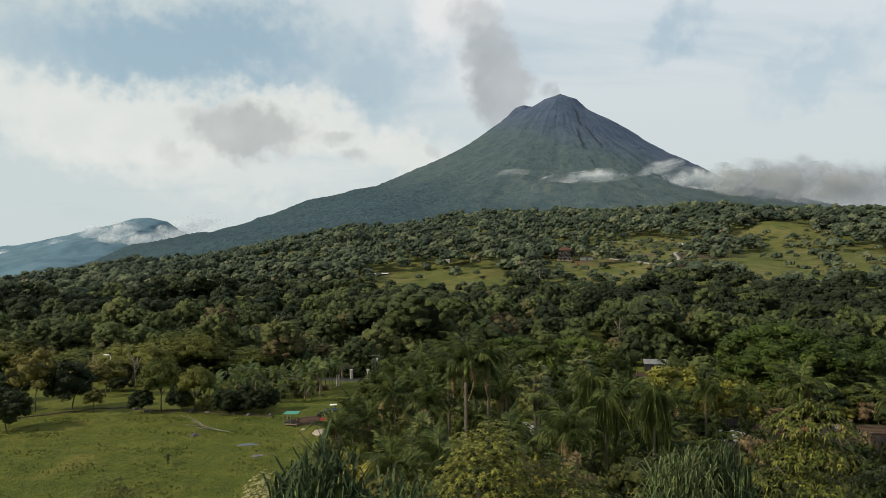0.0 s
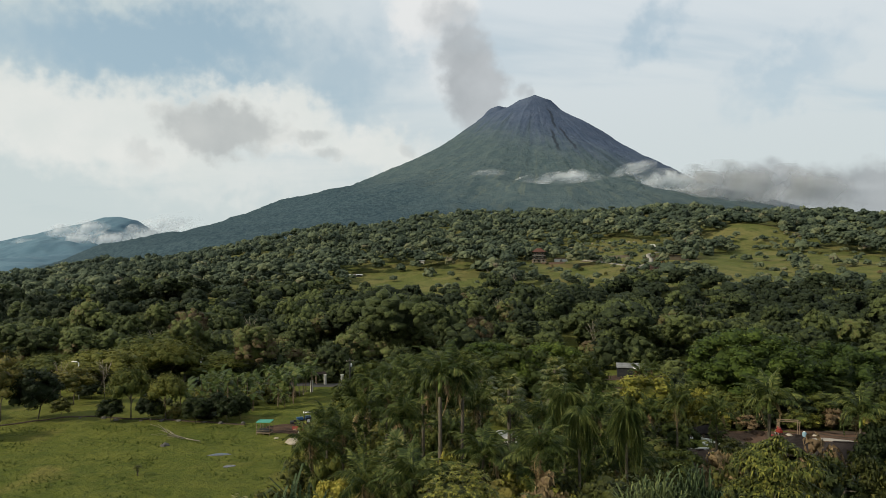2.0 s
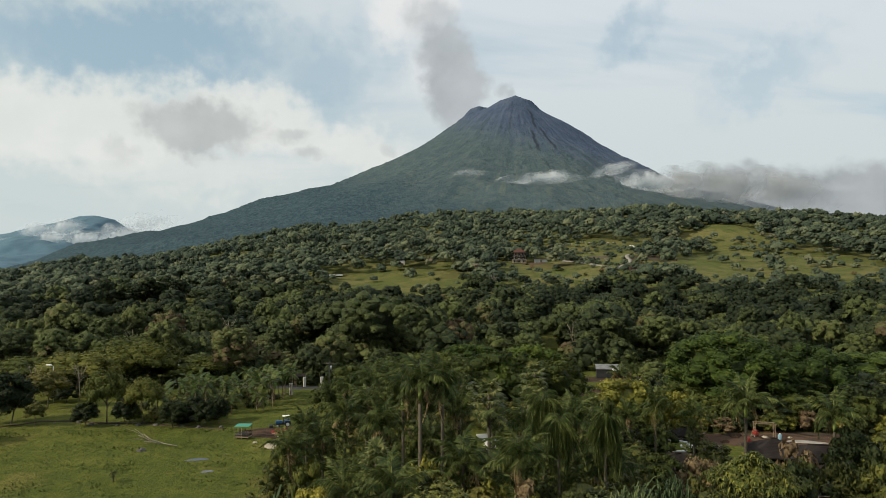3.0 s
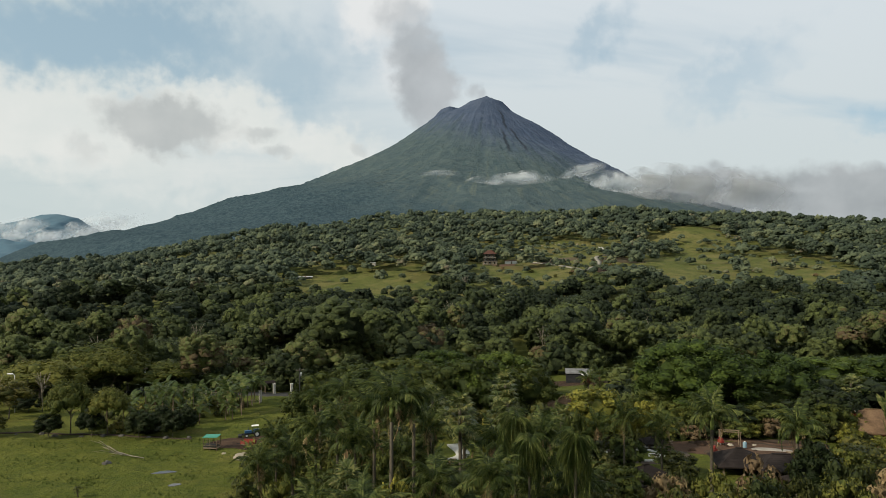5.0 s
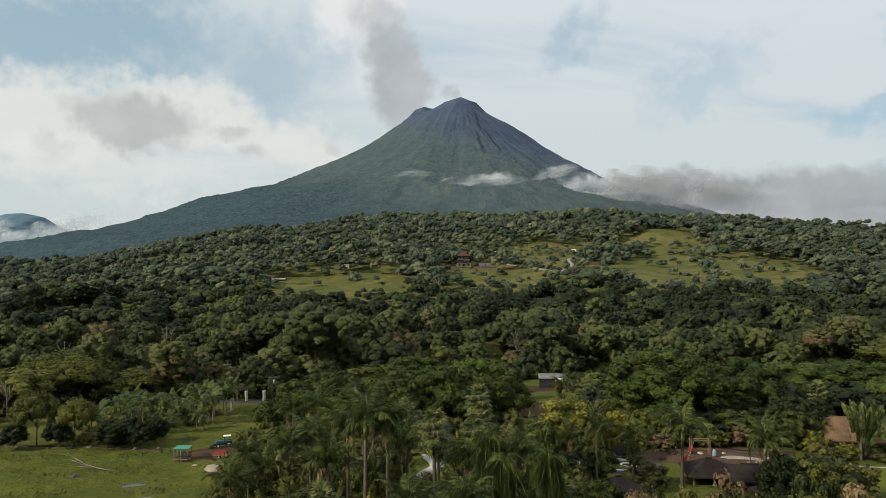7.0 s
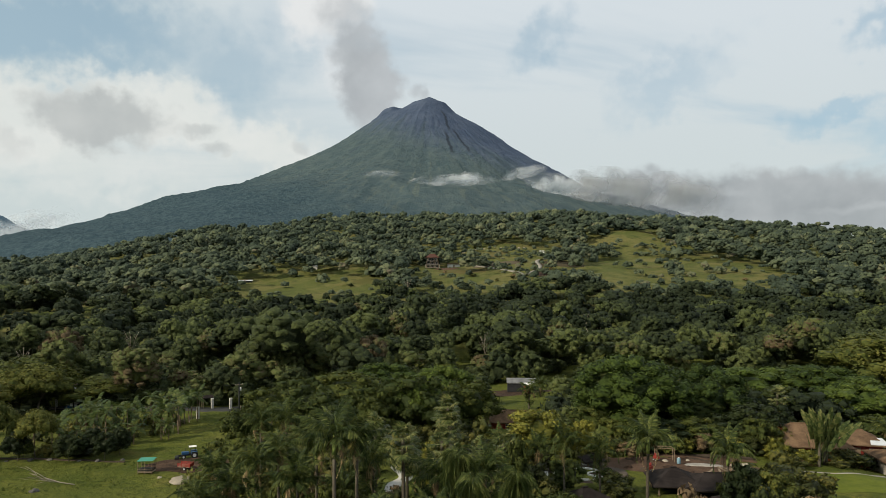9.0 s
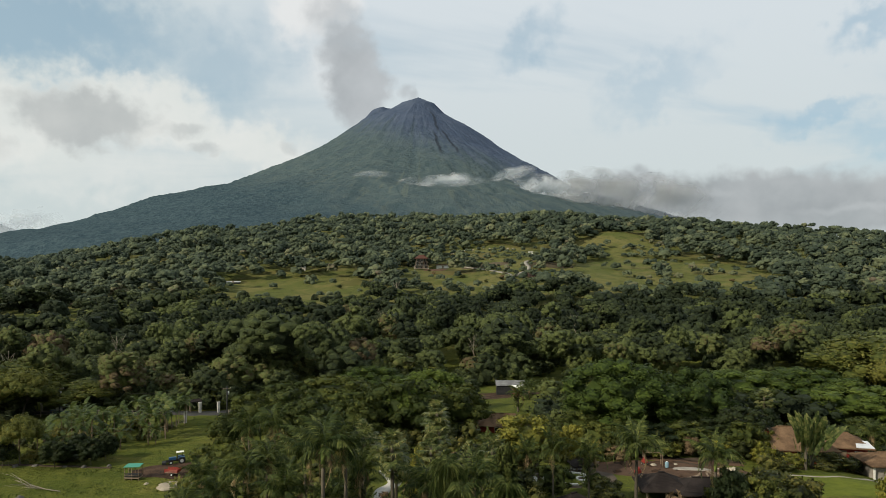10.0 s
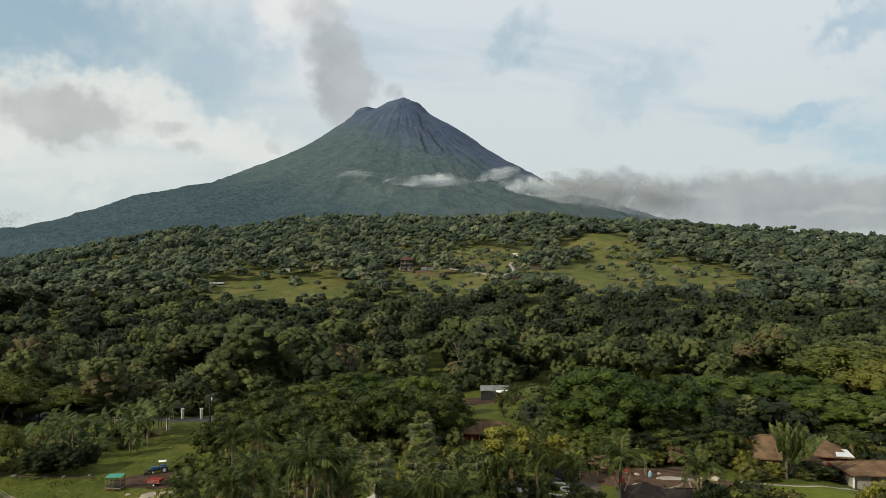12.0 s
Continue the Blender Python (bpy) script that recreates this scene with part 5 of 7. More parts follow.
for row in [("light", 1.2, 82.0, 5.4, 3.9), ("green", 3.9, 62.0, 7.2, 4.4), ("gold", 2.8, 56.0, 6.6, 2.7), ("rust", 5.5, 60.0, 5.2, 1.9), 
            ("green", 9.2, 58.0, 5.3, 3.7), ("gold", 14.7, 82.0, 7.1, 3.3), ("murky", 22.4, 92.0, 4.3, 5.1), ("green", -2.6, 60.0, 6.9, 4.3), 
            ("gold", -2.7, 52.0, 7.3, 2.1), ("light", -7.4, 66.0, 8.0, 3.7), ("green", -13.4, 70.0, 5.6, 3.6), ("rust", 1.5, 70.0, 6.2, 3.3), 
            ("light", -10.6, 85.0, 9.6, 6.6), ("light", -12.9, 112.0, 5.6, 5.4), ("murky", -36.4, 126.0, 1.3, 5.0)]:
    shrub(*row)


def clear_of_paths(x, y):
    """Whether a plant may stand here."""
    for cx, cy, hx, hy in ((11, 85, 3.2, 9), (66, 77, 11, 7), (47, 88.5, 14, 6.5), (36, 86, 5.5, 4.5), (42, 74.5, 5.5, 4.5), (29, 74, 3.5, 3), (78, 90, 14, 8),
                           (16, 89, 4, 7), (-6.5, 62, 2.4, 4)):
        if ((x - cx) / hx) ** 2 + ((y - cy) / hy) ** 2 < 1:
            return False
    # the open court round the huts and the garden bed
    return not (75 < y < 90 and 0.36 < x / y < 0.47) and not (68 < y <= 75 and 0.37 < x / y < 0.44) and not (67 < y < 92 and 0.47 < x / y < 0.68) and not (66 < y < 90 and 0.74 < x / y < 0.98)


# shrubs that close the view between the palm trunks
_rng = random.Random(57)
_done = 0
while _done < 46:
    sy = _rng.uniform(41, 76)
    sx = _rng.uniform(-9, 0.34 * sy)
    if math.hypot(sx - 11, (sy - 84) / 2.2) < 3.6 or (sy > 52 and abs(sx - 0.9 - (sy - 1.3) * 0.115) < 2.2) or math.hypot(sx + 6.5, (sy - 62) / 1.6) < 2.8:
        continue
    shrub(_rng.choice(["green", "light", "green", "gold", "rust", "green"]), sx, sy, _rng.uniform(3.2, 5.6), _rng.uniform(2.6, 4.2), 0.0, "leafy shrub growing among the palm trunks")
    _done += 1


# tall hedge of shrubs below the court
for k in range(20):
    hx = 15.5 + k * 1.35 + 0.5 * math.sin(k * 2.1)
    hy = 49 + 2.6 * math.sin(k * 1.3)
    shrub(["green", "light", "green", "murky", "green", "rust"][k % 6], hx, hy, (13.8 if hx < 20 else 15.5) - 0.5 * abs(math.sin(k * 1.7)) - float(height(hx, hy)), 3.4 + 0.8 * math.sin(k * 3.1),
          0.0, "tall leafy hedge shrub below the garden court")


# low shrubs behind the court
for k in range(19):
    shrub(["murky", "green", "green", "light", "gold", "green", "rust"][k % 7], 35.5 + k * 1.55 + 0.4 * math.sin(k * 2.9), 95.2 + 1.0 * math.sin(k * 1.7) - 0.11 * k, 2.0 + 1.2 * abs(math.sin(k * 1.1)), 2.4 + 0.9 * abs(math.sin(k * 2.3)),
          0.0, "leafy garden shrub below the tall trees")


# undergrowth that covers the garden slope and the ground between the trees
_rng = random.Random(12)
_kinds = ["green", "green", "light", "murky", "green", "gold", "rust", "fern", "fern", "light"]
_done = 0
while _done < 105:
    sy = _rng.uniform(27, 105)
    sx = _rng.uniform(-0.2, 0.85) * sy + _rng.uniform(-5, 5)
    if sx < -11 + (sy - 60) * -0.12 or (sx < -2 and sy > 95) or not clear_of_paths(sx, sy):
        continue
    s_ = _rng.uniform(2.2, 4.6) if sx / sy < 0.36 or sy < 50 else _rng.uniform(1.2, 2.2)
    shrub(_rng.choice(_kinds), sx, sy, s_ * _rng.uniform(0.8, 1.25), s_ * _rng.uniform(0.9, 1.3))
    _done += 1


def build_undergrowth():
    rng = np.random.RandomState(77)
    fine = [crown_template(rng, 9, 342, 0.050, 0.9, 1, 0.62) for k in range(8)]
    loose = [crown_template(rng, 7, 140, 0.085, 0.9, 1, 0.72) for k in range(8)]
    cos, tints, ways = [], [], []
    count = 0
    while count < 866:
        near = count < 430
        grove = count >= 830   # among the banana plants
        y = rng.uniform(24, 84) if near else rng.uniform(126, 156) if grove else rng.uniform(84, 172)
        x = rng.uniform(-47, -25) + (y - 140) * 0.1 if grove else rng.uniform(-0.2, 0.95) * y + rng.uniform(-6, 6)
        if grove:
            pass
        elif x < -11 - (y - 60) * 0.12 or (y > 100 and x < -8) or not clear_of_paths(x, y) or in_field(np.array([x]), np.array([y]), 1.2)[0]:
            continue
        if (y > 116 and 27 < x < 48 and y < 134) or (y > 128 and 0.235 < x / y < 0.43):
            continue
        t, way, by_depth = (fine if near else loose)[rng.randint(8)]
        w = rng.uniform(1.0, 2.2)
        h = rng.uniform(0.9, 1.35) * w
        lift = 0.0 if y < 40 or x / y > 0.36 or grove else rng.uniform(0, 2.6)
        if grove:
            w, h = w * 0.8, h * 0.9
        if x / y > 0.36 and 52 < y < 80:
            w, h = w * 0.7, h * 0.65
        a = rng.uniform(0, 6.283)
        q = way.copy()
        q[..., 0], q[..., 1] = way[..., 0] * math.cos(a) - way[..., 1] * math.sin(a), way[..., 0] * math.sin(a) + way[..., 1] * math.cos(a)
        ways.append(q.reshape(-1, 3))
        p = np.empty_like(t)
        p[..., 0] = (t[..., 0] * math.cos(a) - t[..., 1] * math.sin(a)) * w + x
        p[..., 1] = (t[..., 0] * math.sin(a) + t[..., 1] * math.cos(a)) * w + y
        p[..., 2] = (t[..., 2] + 0.3) * h + float(height(x, y)) + lift
        cos.append(p.reshape(-1, 3))
        # inner leaves keep the shade painted in by their template
        tints.append(np.repeat(by_depth, 3) * np.clip(0.36 + rng.normal() * 0.26, 0, 1))
        count += 1
    co = np.concatenate(cos)
    me = bpy.data.meshes.new("undergrowth")
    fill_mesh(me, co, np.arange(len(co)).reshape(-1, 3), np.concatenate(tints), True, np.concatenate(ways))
    me.materials.append(SHRUB)
    tagged(new("undergrowth", me), "dense leafy undergrowth covering the garden slope", "undergrowth", kind="stuff")


build_undergrowth()


# ---- plants close to the camera ----
def cane_clump(x, y, tall, wide, blades, seed, label):
    """Tall cane grass: stems, and long arching blades that fold over at the tip."""
    rng = np.random.RandomState(seed)
    root = thing("cane_grass", on_ground(x, y), label, "cane grass", "cane grass on the slope")
    bm = bmesh.new()
    quads = []
    for k in range(blades):
        a, q = rng.uniform(0, 6.283), math.sqrt(rng.rand())
        bx, by = math.cos(a) * q * wide * 0.45, math.sin(a) * q * wide * 0.45
        z = tall * (0.86 - 0.25 * q * q) * rng.uniform(0.45, 0.98)
        d = rng.uniform(0, 6.283)
        out = np.array([math.cos(d), math.sin(d), 0]) * rng.uniform(0.10, 0.62)
        out += np.array([math.cos(a), math.sin(a), 0]) * 0.25 * q
        long = rng.uniform(0.7, 1.5)
        w = np.array([-math.sin(d), math.cos(d), 0]) * rng.uniform(0.026, 0.048)
        p0 = np.array([bx, by, z])
        p1 = p0 + out * 0.35 * long + [0, 0, 0.55 * long]
        p2 = p0 + out * 0.85 * long + [0, 0, 0.85 * long]
        p3 = p0 + out * 1.5 * long + [0, 0, (0.95 - rng.uniform(0.0, 0.7)) * long]
        quads += [[p0 - w * 0.6, p1 - w, p1 + w, p0 + w * 0.6], [p1 - w, p2 - w * 0.8, p2 + w * 0.8, p1 + w], [p2 - w * 0.8, p3, p3, p2 + w * 0.8]]
    me = leaf_mesh("blades", np.array(quads), CANE, 0.42, 0.14, seed)
    part("blades", me, None, root)
    for k in range(26):
        a, q = rng.uniform(0, 6.283), math.sqrt(rng.rand()) * wide * 0.4
        t = tube([(math.cos(a) * q, math.sin(a) * q, -0.2), (math.cos(a) * q * 1.1, math.sin(a) * q * 1.1, tall * 0.4), (math.cos(a) * q * 1.25, math.sin(a) * q * 1.25, tall * 0.75)],
                 [0.03, 0.025, 0.012], 5)
        m = bpy.data.meshes.new("stem")
        t.to_mesh(m)
        t.free()
        bm.from_mesh(m)
        bpy.data.meshes.remove(m)
    part("cane_bundle", bm, SHAFT, root, "green cane stems")


def whorl_shrub(x, y, tall, wide, whorls, leaf, mat, tint, seed, name, label, droop=0.25, layered=False):
    """A shrub whose leaves stand in whorls at the twig ends."""
    rng = np.random.RandomState(seed)
    root = thing(name, on_ground(x, y), label, "shrub" if name == "shrub" else "tree")
    part("branchwork", branch_mesh(rng, tall * 0.75, wide * 0.32, 9, 0.09, 0.3), BARK, root)
    quads, ways = [], []
    for k in range(whorls):
        a, q = rng.uniform(0, 6.283), rng.rand() ** 0.45
        up = math.sqrt(max(0, 1 - q * q))
        top = tall * (0.60 + 0.40 * up) * rng.uniform(0.80, 1.0) if not layered else tall * rng.choice([1.0, 0.86, 0.72, 0.58]) * (1.0 - 0.12 * q)
        reach = q * wide * 0.5 * (1.0 if not layered else 1.12 - top / tall * 0.45)
        c = np.array([math.cos(a) * reach, math.sin(a) * reach, top - leaf * 0.6])
        ax = np.array([math.cos(a) * q * 0.6, math.sin(a) * q * 0.6, 0.9])
        ax /= np.linalg.norm(ax)
        u = np.cross(ax, [0.3, 0.5, 0.1])
        u /= np.linalg.norm(u)
        v = np.cross(ax, u)
        for j in range(8):
            b = j * 0.785 + rng.uniform(-0.3, 0.3)
            d = u * math.cos(b) + v * math.sin(b) + ax * rng.uniform(0.1, 0.6)
            d /= np.linalg.norm(d)
            n = np.cross(d, ax)
            n = n / (np.linalg.norm(n) + 1e-6) * leaf * 0.17
            l = leaf * rng.uniform(0.7, 1.2)
            mid = c + d * l * 0.5
            tip = c + d * l + np.array([0, 0, -droop * l * rng.uniform(0.5, 1.6)])
            quads.append([c, mid - n, tip, mid + n])
            way = ax * 0.8 + d * 0.5 + rng.normal(size=3) * 0.35
            ways.append(way / np.linalg.norm(way))
    part("foliage", leaf_mesh("foliage", (np.array(quads), np.repeat(np.array(ways)[:, None], 4, 1), 1.0), mat, tint, 0.15, seed), None, root)
    return root


CANE = leafy("cane_blade", (0.020, 0.034, 0.014), (0.050, 0.072, 0.028), (0.13, 0.15, 0.055), 0.55, 0.15)
BLOSSOM = leafy("blossom", (0.10, 0.11, 0.03), (0.30, 0.27, 0.12), (0.45, 0.40, 0.22), 0.6, 0.3, 0.6)
GLOSSY = leafy("glossy_leaf", (0.020, 0.030, 0.007), (0.062, 0.074, 0.014), (0.19, 0.185, 0.036), 0.5, 0.2, 0.5)


def above(x, y, z):
    return z - float(height(x, y))


cane_clump(-2.2, 19.8, above(-2.2, 19.8, 22.6), 2.3, 620, 1, "tall clump of dark green cane grass on the slope")
cane_clump(-0.2, 19.2, above(-0.2, 19.2, 21.6), 1.8, 420, 2, "tall clump of dark green cane grass on the slope")
cane_clump(-3.6, 21.5, above(-3.6, 21.5, 21.4), 1.6, 320, 3, "lower clump of dark green cane grass")
cane_clump(10.6, 30.5, above(10.6, 30.5, 18.9), 2.8, 640, 4, "broad clump of bright green cane grass")
cane_clump(12.8, 31.5, above(12.8, 31.5, 19.0), 2.4, 520, 5, "broad clump of bright green cane grass")
cane_clump(8.9, 29.0, above(8.9, 29.0, 17.2), 1.8, 320, 6, "low clump of bright green cane grass")
cane_clump(1.2, 19.4, above(1.2, 19.4, 20.7), 1.2, 200, 7, "small clump of green cane grass")
whorl_shrub(2.0, 21.0, above(2.0, 21.0, 22.5), 3.0, 760, 0.15, GLOSSY, 0.62, 11, "shrub", "glossy broad-leaved shrub on the near slope")
whorl_shrub(4.0, 21.5, above(4.0, 21.5, 21.4), 3.0, 700, 0.15, GLOSSY, 0.58, 12, "shrub", "glossy broad-leaved shrub on the near slope")
whorl_shrub(5.3, 23.5, above(5.3, 23.5, 19.8), 2.0, 300, 0.14, GLOSSY, 0.65, 13, "shrub", "bright yellow-green leafy shrub on the slope")
whorl_shrub(11.7, 22.4, above(11.7, 22.4, 22.7), 3.6, 900, 0.17, GLOSSY, 0.30, 14, "tree", "small tree with drooping layered leaf sprays", 0.7, True)
whorl_shrub(14.9, 24.0, above(14.9, 24.0, 20.2), 2.4, 420, 0.2, GLOSSY, 0.6, 15, "shrub", "leafy light-green shrub with narrow leaves", 0.4)
whorl_shrub(-8.6, 38.5, above(-8.6, 38.5, 15.8), 3.2, 620, 0.16, BLOSSOM, 0.5, 16, "shrub", "rounded shrub covered with pale yellow blossom")
whorl_shrub(-20.3, 46.0, above(-20.3, 46.0, 13.4), 4.4, 900, 0.18, GLOSSY, 0.5, 17, "shrub", "loose dark-green shrub at the meadow edge")
whorl_shrub(7.5, 27.0, above(7.5, 27.0, 18.0), 3.0, 600, 0.15, SHRUB, 0.45, 18, "shrub", "dense dark-green shrub on the slope")
whorl_shrub(17.5, 30.0, above(17.5, 30.0, 17.6), 3.4, 640, 0.16, SHRUB, 0.5, 19, "shrub", "dense leafy green shrub on the slope")
whorl_shrub(-5.8, 27.0, above(-5.8, 27.0, 16.8), 3.2, 600, 0.15, SHRUB, 0.45, 20, "shrub", "dense dark-green shrub on the slope")
shrub("fern", -10.5, 36.0, above(-10.5, 36.0, 15.6), 3.0, 0.0, "large fern with arching green fronds")


# ---- the meadow ----
def fallen_tree(x, y):
    root = thing("fallen_tree", on_ground(x, y, 0), "pale bare fallen tree lying in the grass", "fallen tree")
    part("trunk", tube([(0.6, -0.2, 0.15), (-1.6, 0.8, 0.28), (-4.4, 3.2, 0.35), (-7.2, 6.6, 0.5)], [0.08, 0.065, 0.045, 0.02], 8), DEADWOOD, root)
    rng = random.Random(7)
    for k in range(18):
        f = 0.12 + 0.05 * k
        o = Vector((-1.0 - 6.0 * f, 0.5 + 5.4 * f * f + 0.6 * f, 0.3))
        e = o + Vector((rng.uniform(-2.6, -0.6), rng.uniform(-1.6, 2.2), rng.uniform(0.2, 1.3)))
        part("branch", tube([o, (o + e) / 2 + Vector((0, 0, 0.15)), e], [0.04, 0.028, 0.012], 5), DEADWOOD, root)


fallen_tree(-32.7, 109.4)


def boulder(name, x, y, size, mat, seed, label, flat=0.6, group="", category="rock"):
    bm = bmesh.new()
    bmesh.ops.create_icosphere(bm, subdivisions=3, radius=1.0)
    for v in bm.verts:
        n = noise.fractal(v.co * 1.3 + Vector((seed * 3.1, 0, 0)), 0.8, 2.0, 4)
        v.co = v.co * (1 + 0.35 * n)
        v.co.z = max(v.co.z * flat, -0.25)
    for f in bm.faces:
        f.smooth = True
    me = bpy.data.meshes.new(name)
    bm.to_mesh(me)
    bm.free()
    me.materials.append(mat)
    ob = new(name, me)
    ob.matrix_basis = on_ground(x, y, seed * 47) @ Matrix.Diagonal((size, size * 0.8, size, 1))
    return tagged(ob, label, category, group)


boulder("rock", -36.6, 107.2, 0.65, STONE, 1, "dark rough rock lying in the grass")
boulder("sand_mound", -17.6, 109.0, 2.1, ROCK, 2, "low pale mound of sand by the yard", 0.18, "sand mounds by the yard", "mound")
boulder("sand_mound", -15.0, 108.6, 1.9, ROCK, 3, "low pale mound of sand by the yard", 0.2, "sand mounds by the yard", "mound")
boulder("rock", -21.0, 110.4, 0.35, ROCK, 4, "small pale stone in the grass")
for k in range(9):
    boulder("rock", -58 + k * 3.7 + 0.6 * math.sin(k * 2.3), 126.6 - k * 0.72 + 0.5 * math.sin(k * 1.7), 0.3 + 0.3 * abs(math.sin(k * 1.1)), STONE, 10 + k,
            "dark mossy field stone on the bank", 0.55, "stones along the meadow bank")
ribbon("earth_bank", [(-72, 119), (-62, 127.5), (-52, 126.5), (-44, 125), (-36, 122.5), (-28, 120)], 0.7, plain("dark_soil", (0.030, 0.022, 0.016), (0.075, 0.055, 0.040), 0.8, 0.95, 0.9), "dark earth bank along the meadow edge", 0.03, category="bank")
whorl_shrub(-34.9, 92.8, 1.5, 1.1, 40, 0.2, SHRUB, 0.4, 33, "tree", "small sapling standing alone in the meadow")


def shelter(x, y, turn):
    root = thing("field_shelter", on_ground(x, y, turn), "small open shelter with a green metal roof", "shelter")
    part("roof", slab([(-1.75, -1.1, 2.58), (1.75, -1.1, 2.68), (1.75, 1.1, 2.86), (-1.75, 1.1, 2.76)], 0.07), TARP, root, "bright green metal roof")
    for px in (-1.55, 0, 1.55):
        for py in (-1.0, 1.0):
            part("post", boxes((px - 0.05, px + 0.05, py - 0.05, py + 0.05, -0.1, 2.5 + 0.18 * py)), WOOD, root)
    part("floor", boxes((-1.6, 1.6, -1.05, 1.05, 0.35, 0.5)), WOOD, root)
    for z in (0.75, 1.05, 1.35):
        part("rail", boxes((-1.6, 1.6, -1.07, -1.03, z, z + 0.09)), DARKWALL, root)
        part("rail", boxes((-1.6, 1.6, 1.03, 1.07, z, z + 0.09)), DARKWALL, root)
    part("trough", soft_box(0.04, (-1.2, 1.2, -0.5, 0.4, 0.5, 1.0)), DARKWALL, root, "dark feeding trough")
    for k in range(7):   # stacked logs below the floor and beside the trough
        part("log", tube([(-1.5, -0.9 + 0.27 * k, 0.62 + 0.22 * (k % 2)), (1.5, -0.86 + 0.27 * k, 0.62 + 0.22 * (k % 2))], [0.12, 0.10], 7), BARK, root, "dark stacked log")
    return root


shelter(-23.3, 113.2, -12).scale = (0.68, 0.68, 0.75)


def wheel(parent, x, y, r, w, rim_mat):
    """A wheel standing upright, its axle along y."""
    bm = bmesh.new()
    bmesh.ops.create_cone(bm, cap_ends=True, segments=20, radius1=r, radius2=r, depth=w)
    bmesh.ops.bevel(bm, geom=[e for e in bm.edges if len(e.link_faces) == 2 and e.calc_face_angle() > 1], offset=w * 0.25, segments=2, affect="EDGES")
    tyre = part("wheel", bm, RUBBER, parent, at=pose(x, y, r, 90))
    bm = bmesh.new()
    bmesh.ops.create_cone(bm, cap_ends=True, segments=16, radius1=r * 0.55, radius2=r * 0.5, depth=w * 1.06)
    part("rim", bm, rim_mat, tyre)


def tractor(x, y, turn):
    root = thing("tractor", on_ground(x, y, turn), "blue farm tractor with a white canopy roof", "tractor")
    part("bonnet", soft_box(0.08, (-1.75, -0.25, -0.36, 0.36, 0.85, 1.45)), BLUE, root)
    part("body", soft_box(0.05, (-1.7, 1.0, -0.28, 0.28, 0.55, 0.9), (-0.3, 1.1, -0.4, 0.4, 0.8, 1.1)), DARKWALL, root)
    for s in (-1, 1):
        part("fender", soft_box(0.06, (0.15, 1.45, s * 0.62 - 0.26, s * 0.62 + 0.26, 1.38, 1.5), (0.15, 0.3, s * 0.62 - 0.26, s * 0.62 + 0.26, 1.0, 1.4)), BLUE, root)
        wheel(root, 0.85, s * 0.72, 0.72, 0.42, METAL)
        wheel(root, -1.35, s * 0.66, 0.45, 0.28, METAL)
        for px in (0.0, 1.05):
            part("canopy_post", boxes((px - 0.03, px + 0.03, s * 0.45 - 0.03, s * 0.45 + 0.03, 1.0, 2.35)), DARKWALL, root)
    part("canopy", soft_box(0.05, (-0.25, 1.3, -0.62, 0.62, 2.35, 2.47)), WHITE, root, "white canopy roof")
    part("seat", soft_box(0.05, (0.55, 0.95, -0.22, 0.22, 1.1, 1.25), (0.9, 1.0, -0.22, 0.22, 1.2, 1.6)), RUBBER, root)
    part("exhaust", tube([(-0.9, 0.2, 1.4), (-0.9, 0.2, 2.1)], [0.04, 0.04], 8), DARKWALL, root)
    part("loader", soft_box(0.03, (-3.1, -2.3, -0.8, 0.8, 0.15, 0.6), (-2.4, -1.2, -0.5, -0.42, 0.5, 0.75), (-2.4, -1.2, 0.42, 0.5, 0.5, 0.75)), DARKWALL, root, "dark front loader bucket")
    return root


tractor(-18.4, 121.0, 12).scale = (0.75, 0.75, 0.75)


def trailer(x, y, turn):
    root = thing("farm_trailer", on_ground(x, y, turn), "small red slatted farm trailer", "trailer")
    part("bed", boxes((-1.3, 1.3, -0.7, 0.7, 0.6, 0.72)), WOOD, root)
    for s in (-1, 1):
        for z in (0.78, 0.98, 1.18):
            part("side_board", boxes((-1.3, 1.3, s * 0.7 - 0.025, s * 0.7 + 0.025, z, z + 0.14)), RED, root)
        for px in (-1.25, -0.4, 0.45, 1.25):
            part("stake", boxes((px - 0.03, px + 0.03, s * 0.74 - 0.03, s * 0.74 + 0.03, 0.6, 1.4)), RED, root)
        wheel(root, 0.2, s * 0.8, 0.34, 0.2, METAL)
    part("tailboard", boxes((1.27, 1.33, -0.7, 0.7, 0.75, 1.3)), RED, root)
    part("drawbar", boxes((-2.6, -1.3, -0.05, 0.05, 0.5, 0.6)), DARKWALL, root)
    return root


trailer(-18.0, 114.3, -20).scale = (0.8, 0.8, 0.8)


# ---- gate and road ----
def pillar(x, y, tall, label="square white gate pillar with a cap"):
    root = thing("gate_pillar", on_ground(x, y, 20), label, "pillar", "white pillars by the gate")
    part("shaft", soft_box(0.03, (-0.27, 0.27, -0.27, 0.27, -0.1, tall)), CONCRETE, root)
    part("cap", soft_box(0.04, (-0.35, 0.35, -0.35, 0.35, tall, tall + 0.12)), CONCRETE, root)


for px, py, tall in ((-22.4, 155.6, 2.3), (-21.3, 169.2, 2.4), (-17.1, 167.2, 2.4), (-59.0, 184.5, 1.9), (-58.5, 192, 1.8), (-70, 186, 1.9), (-90, 192, 1.8), (-48, 179, 1.8)):
    pillar(px, py, tall)


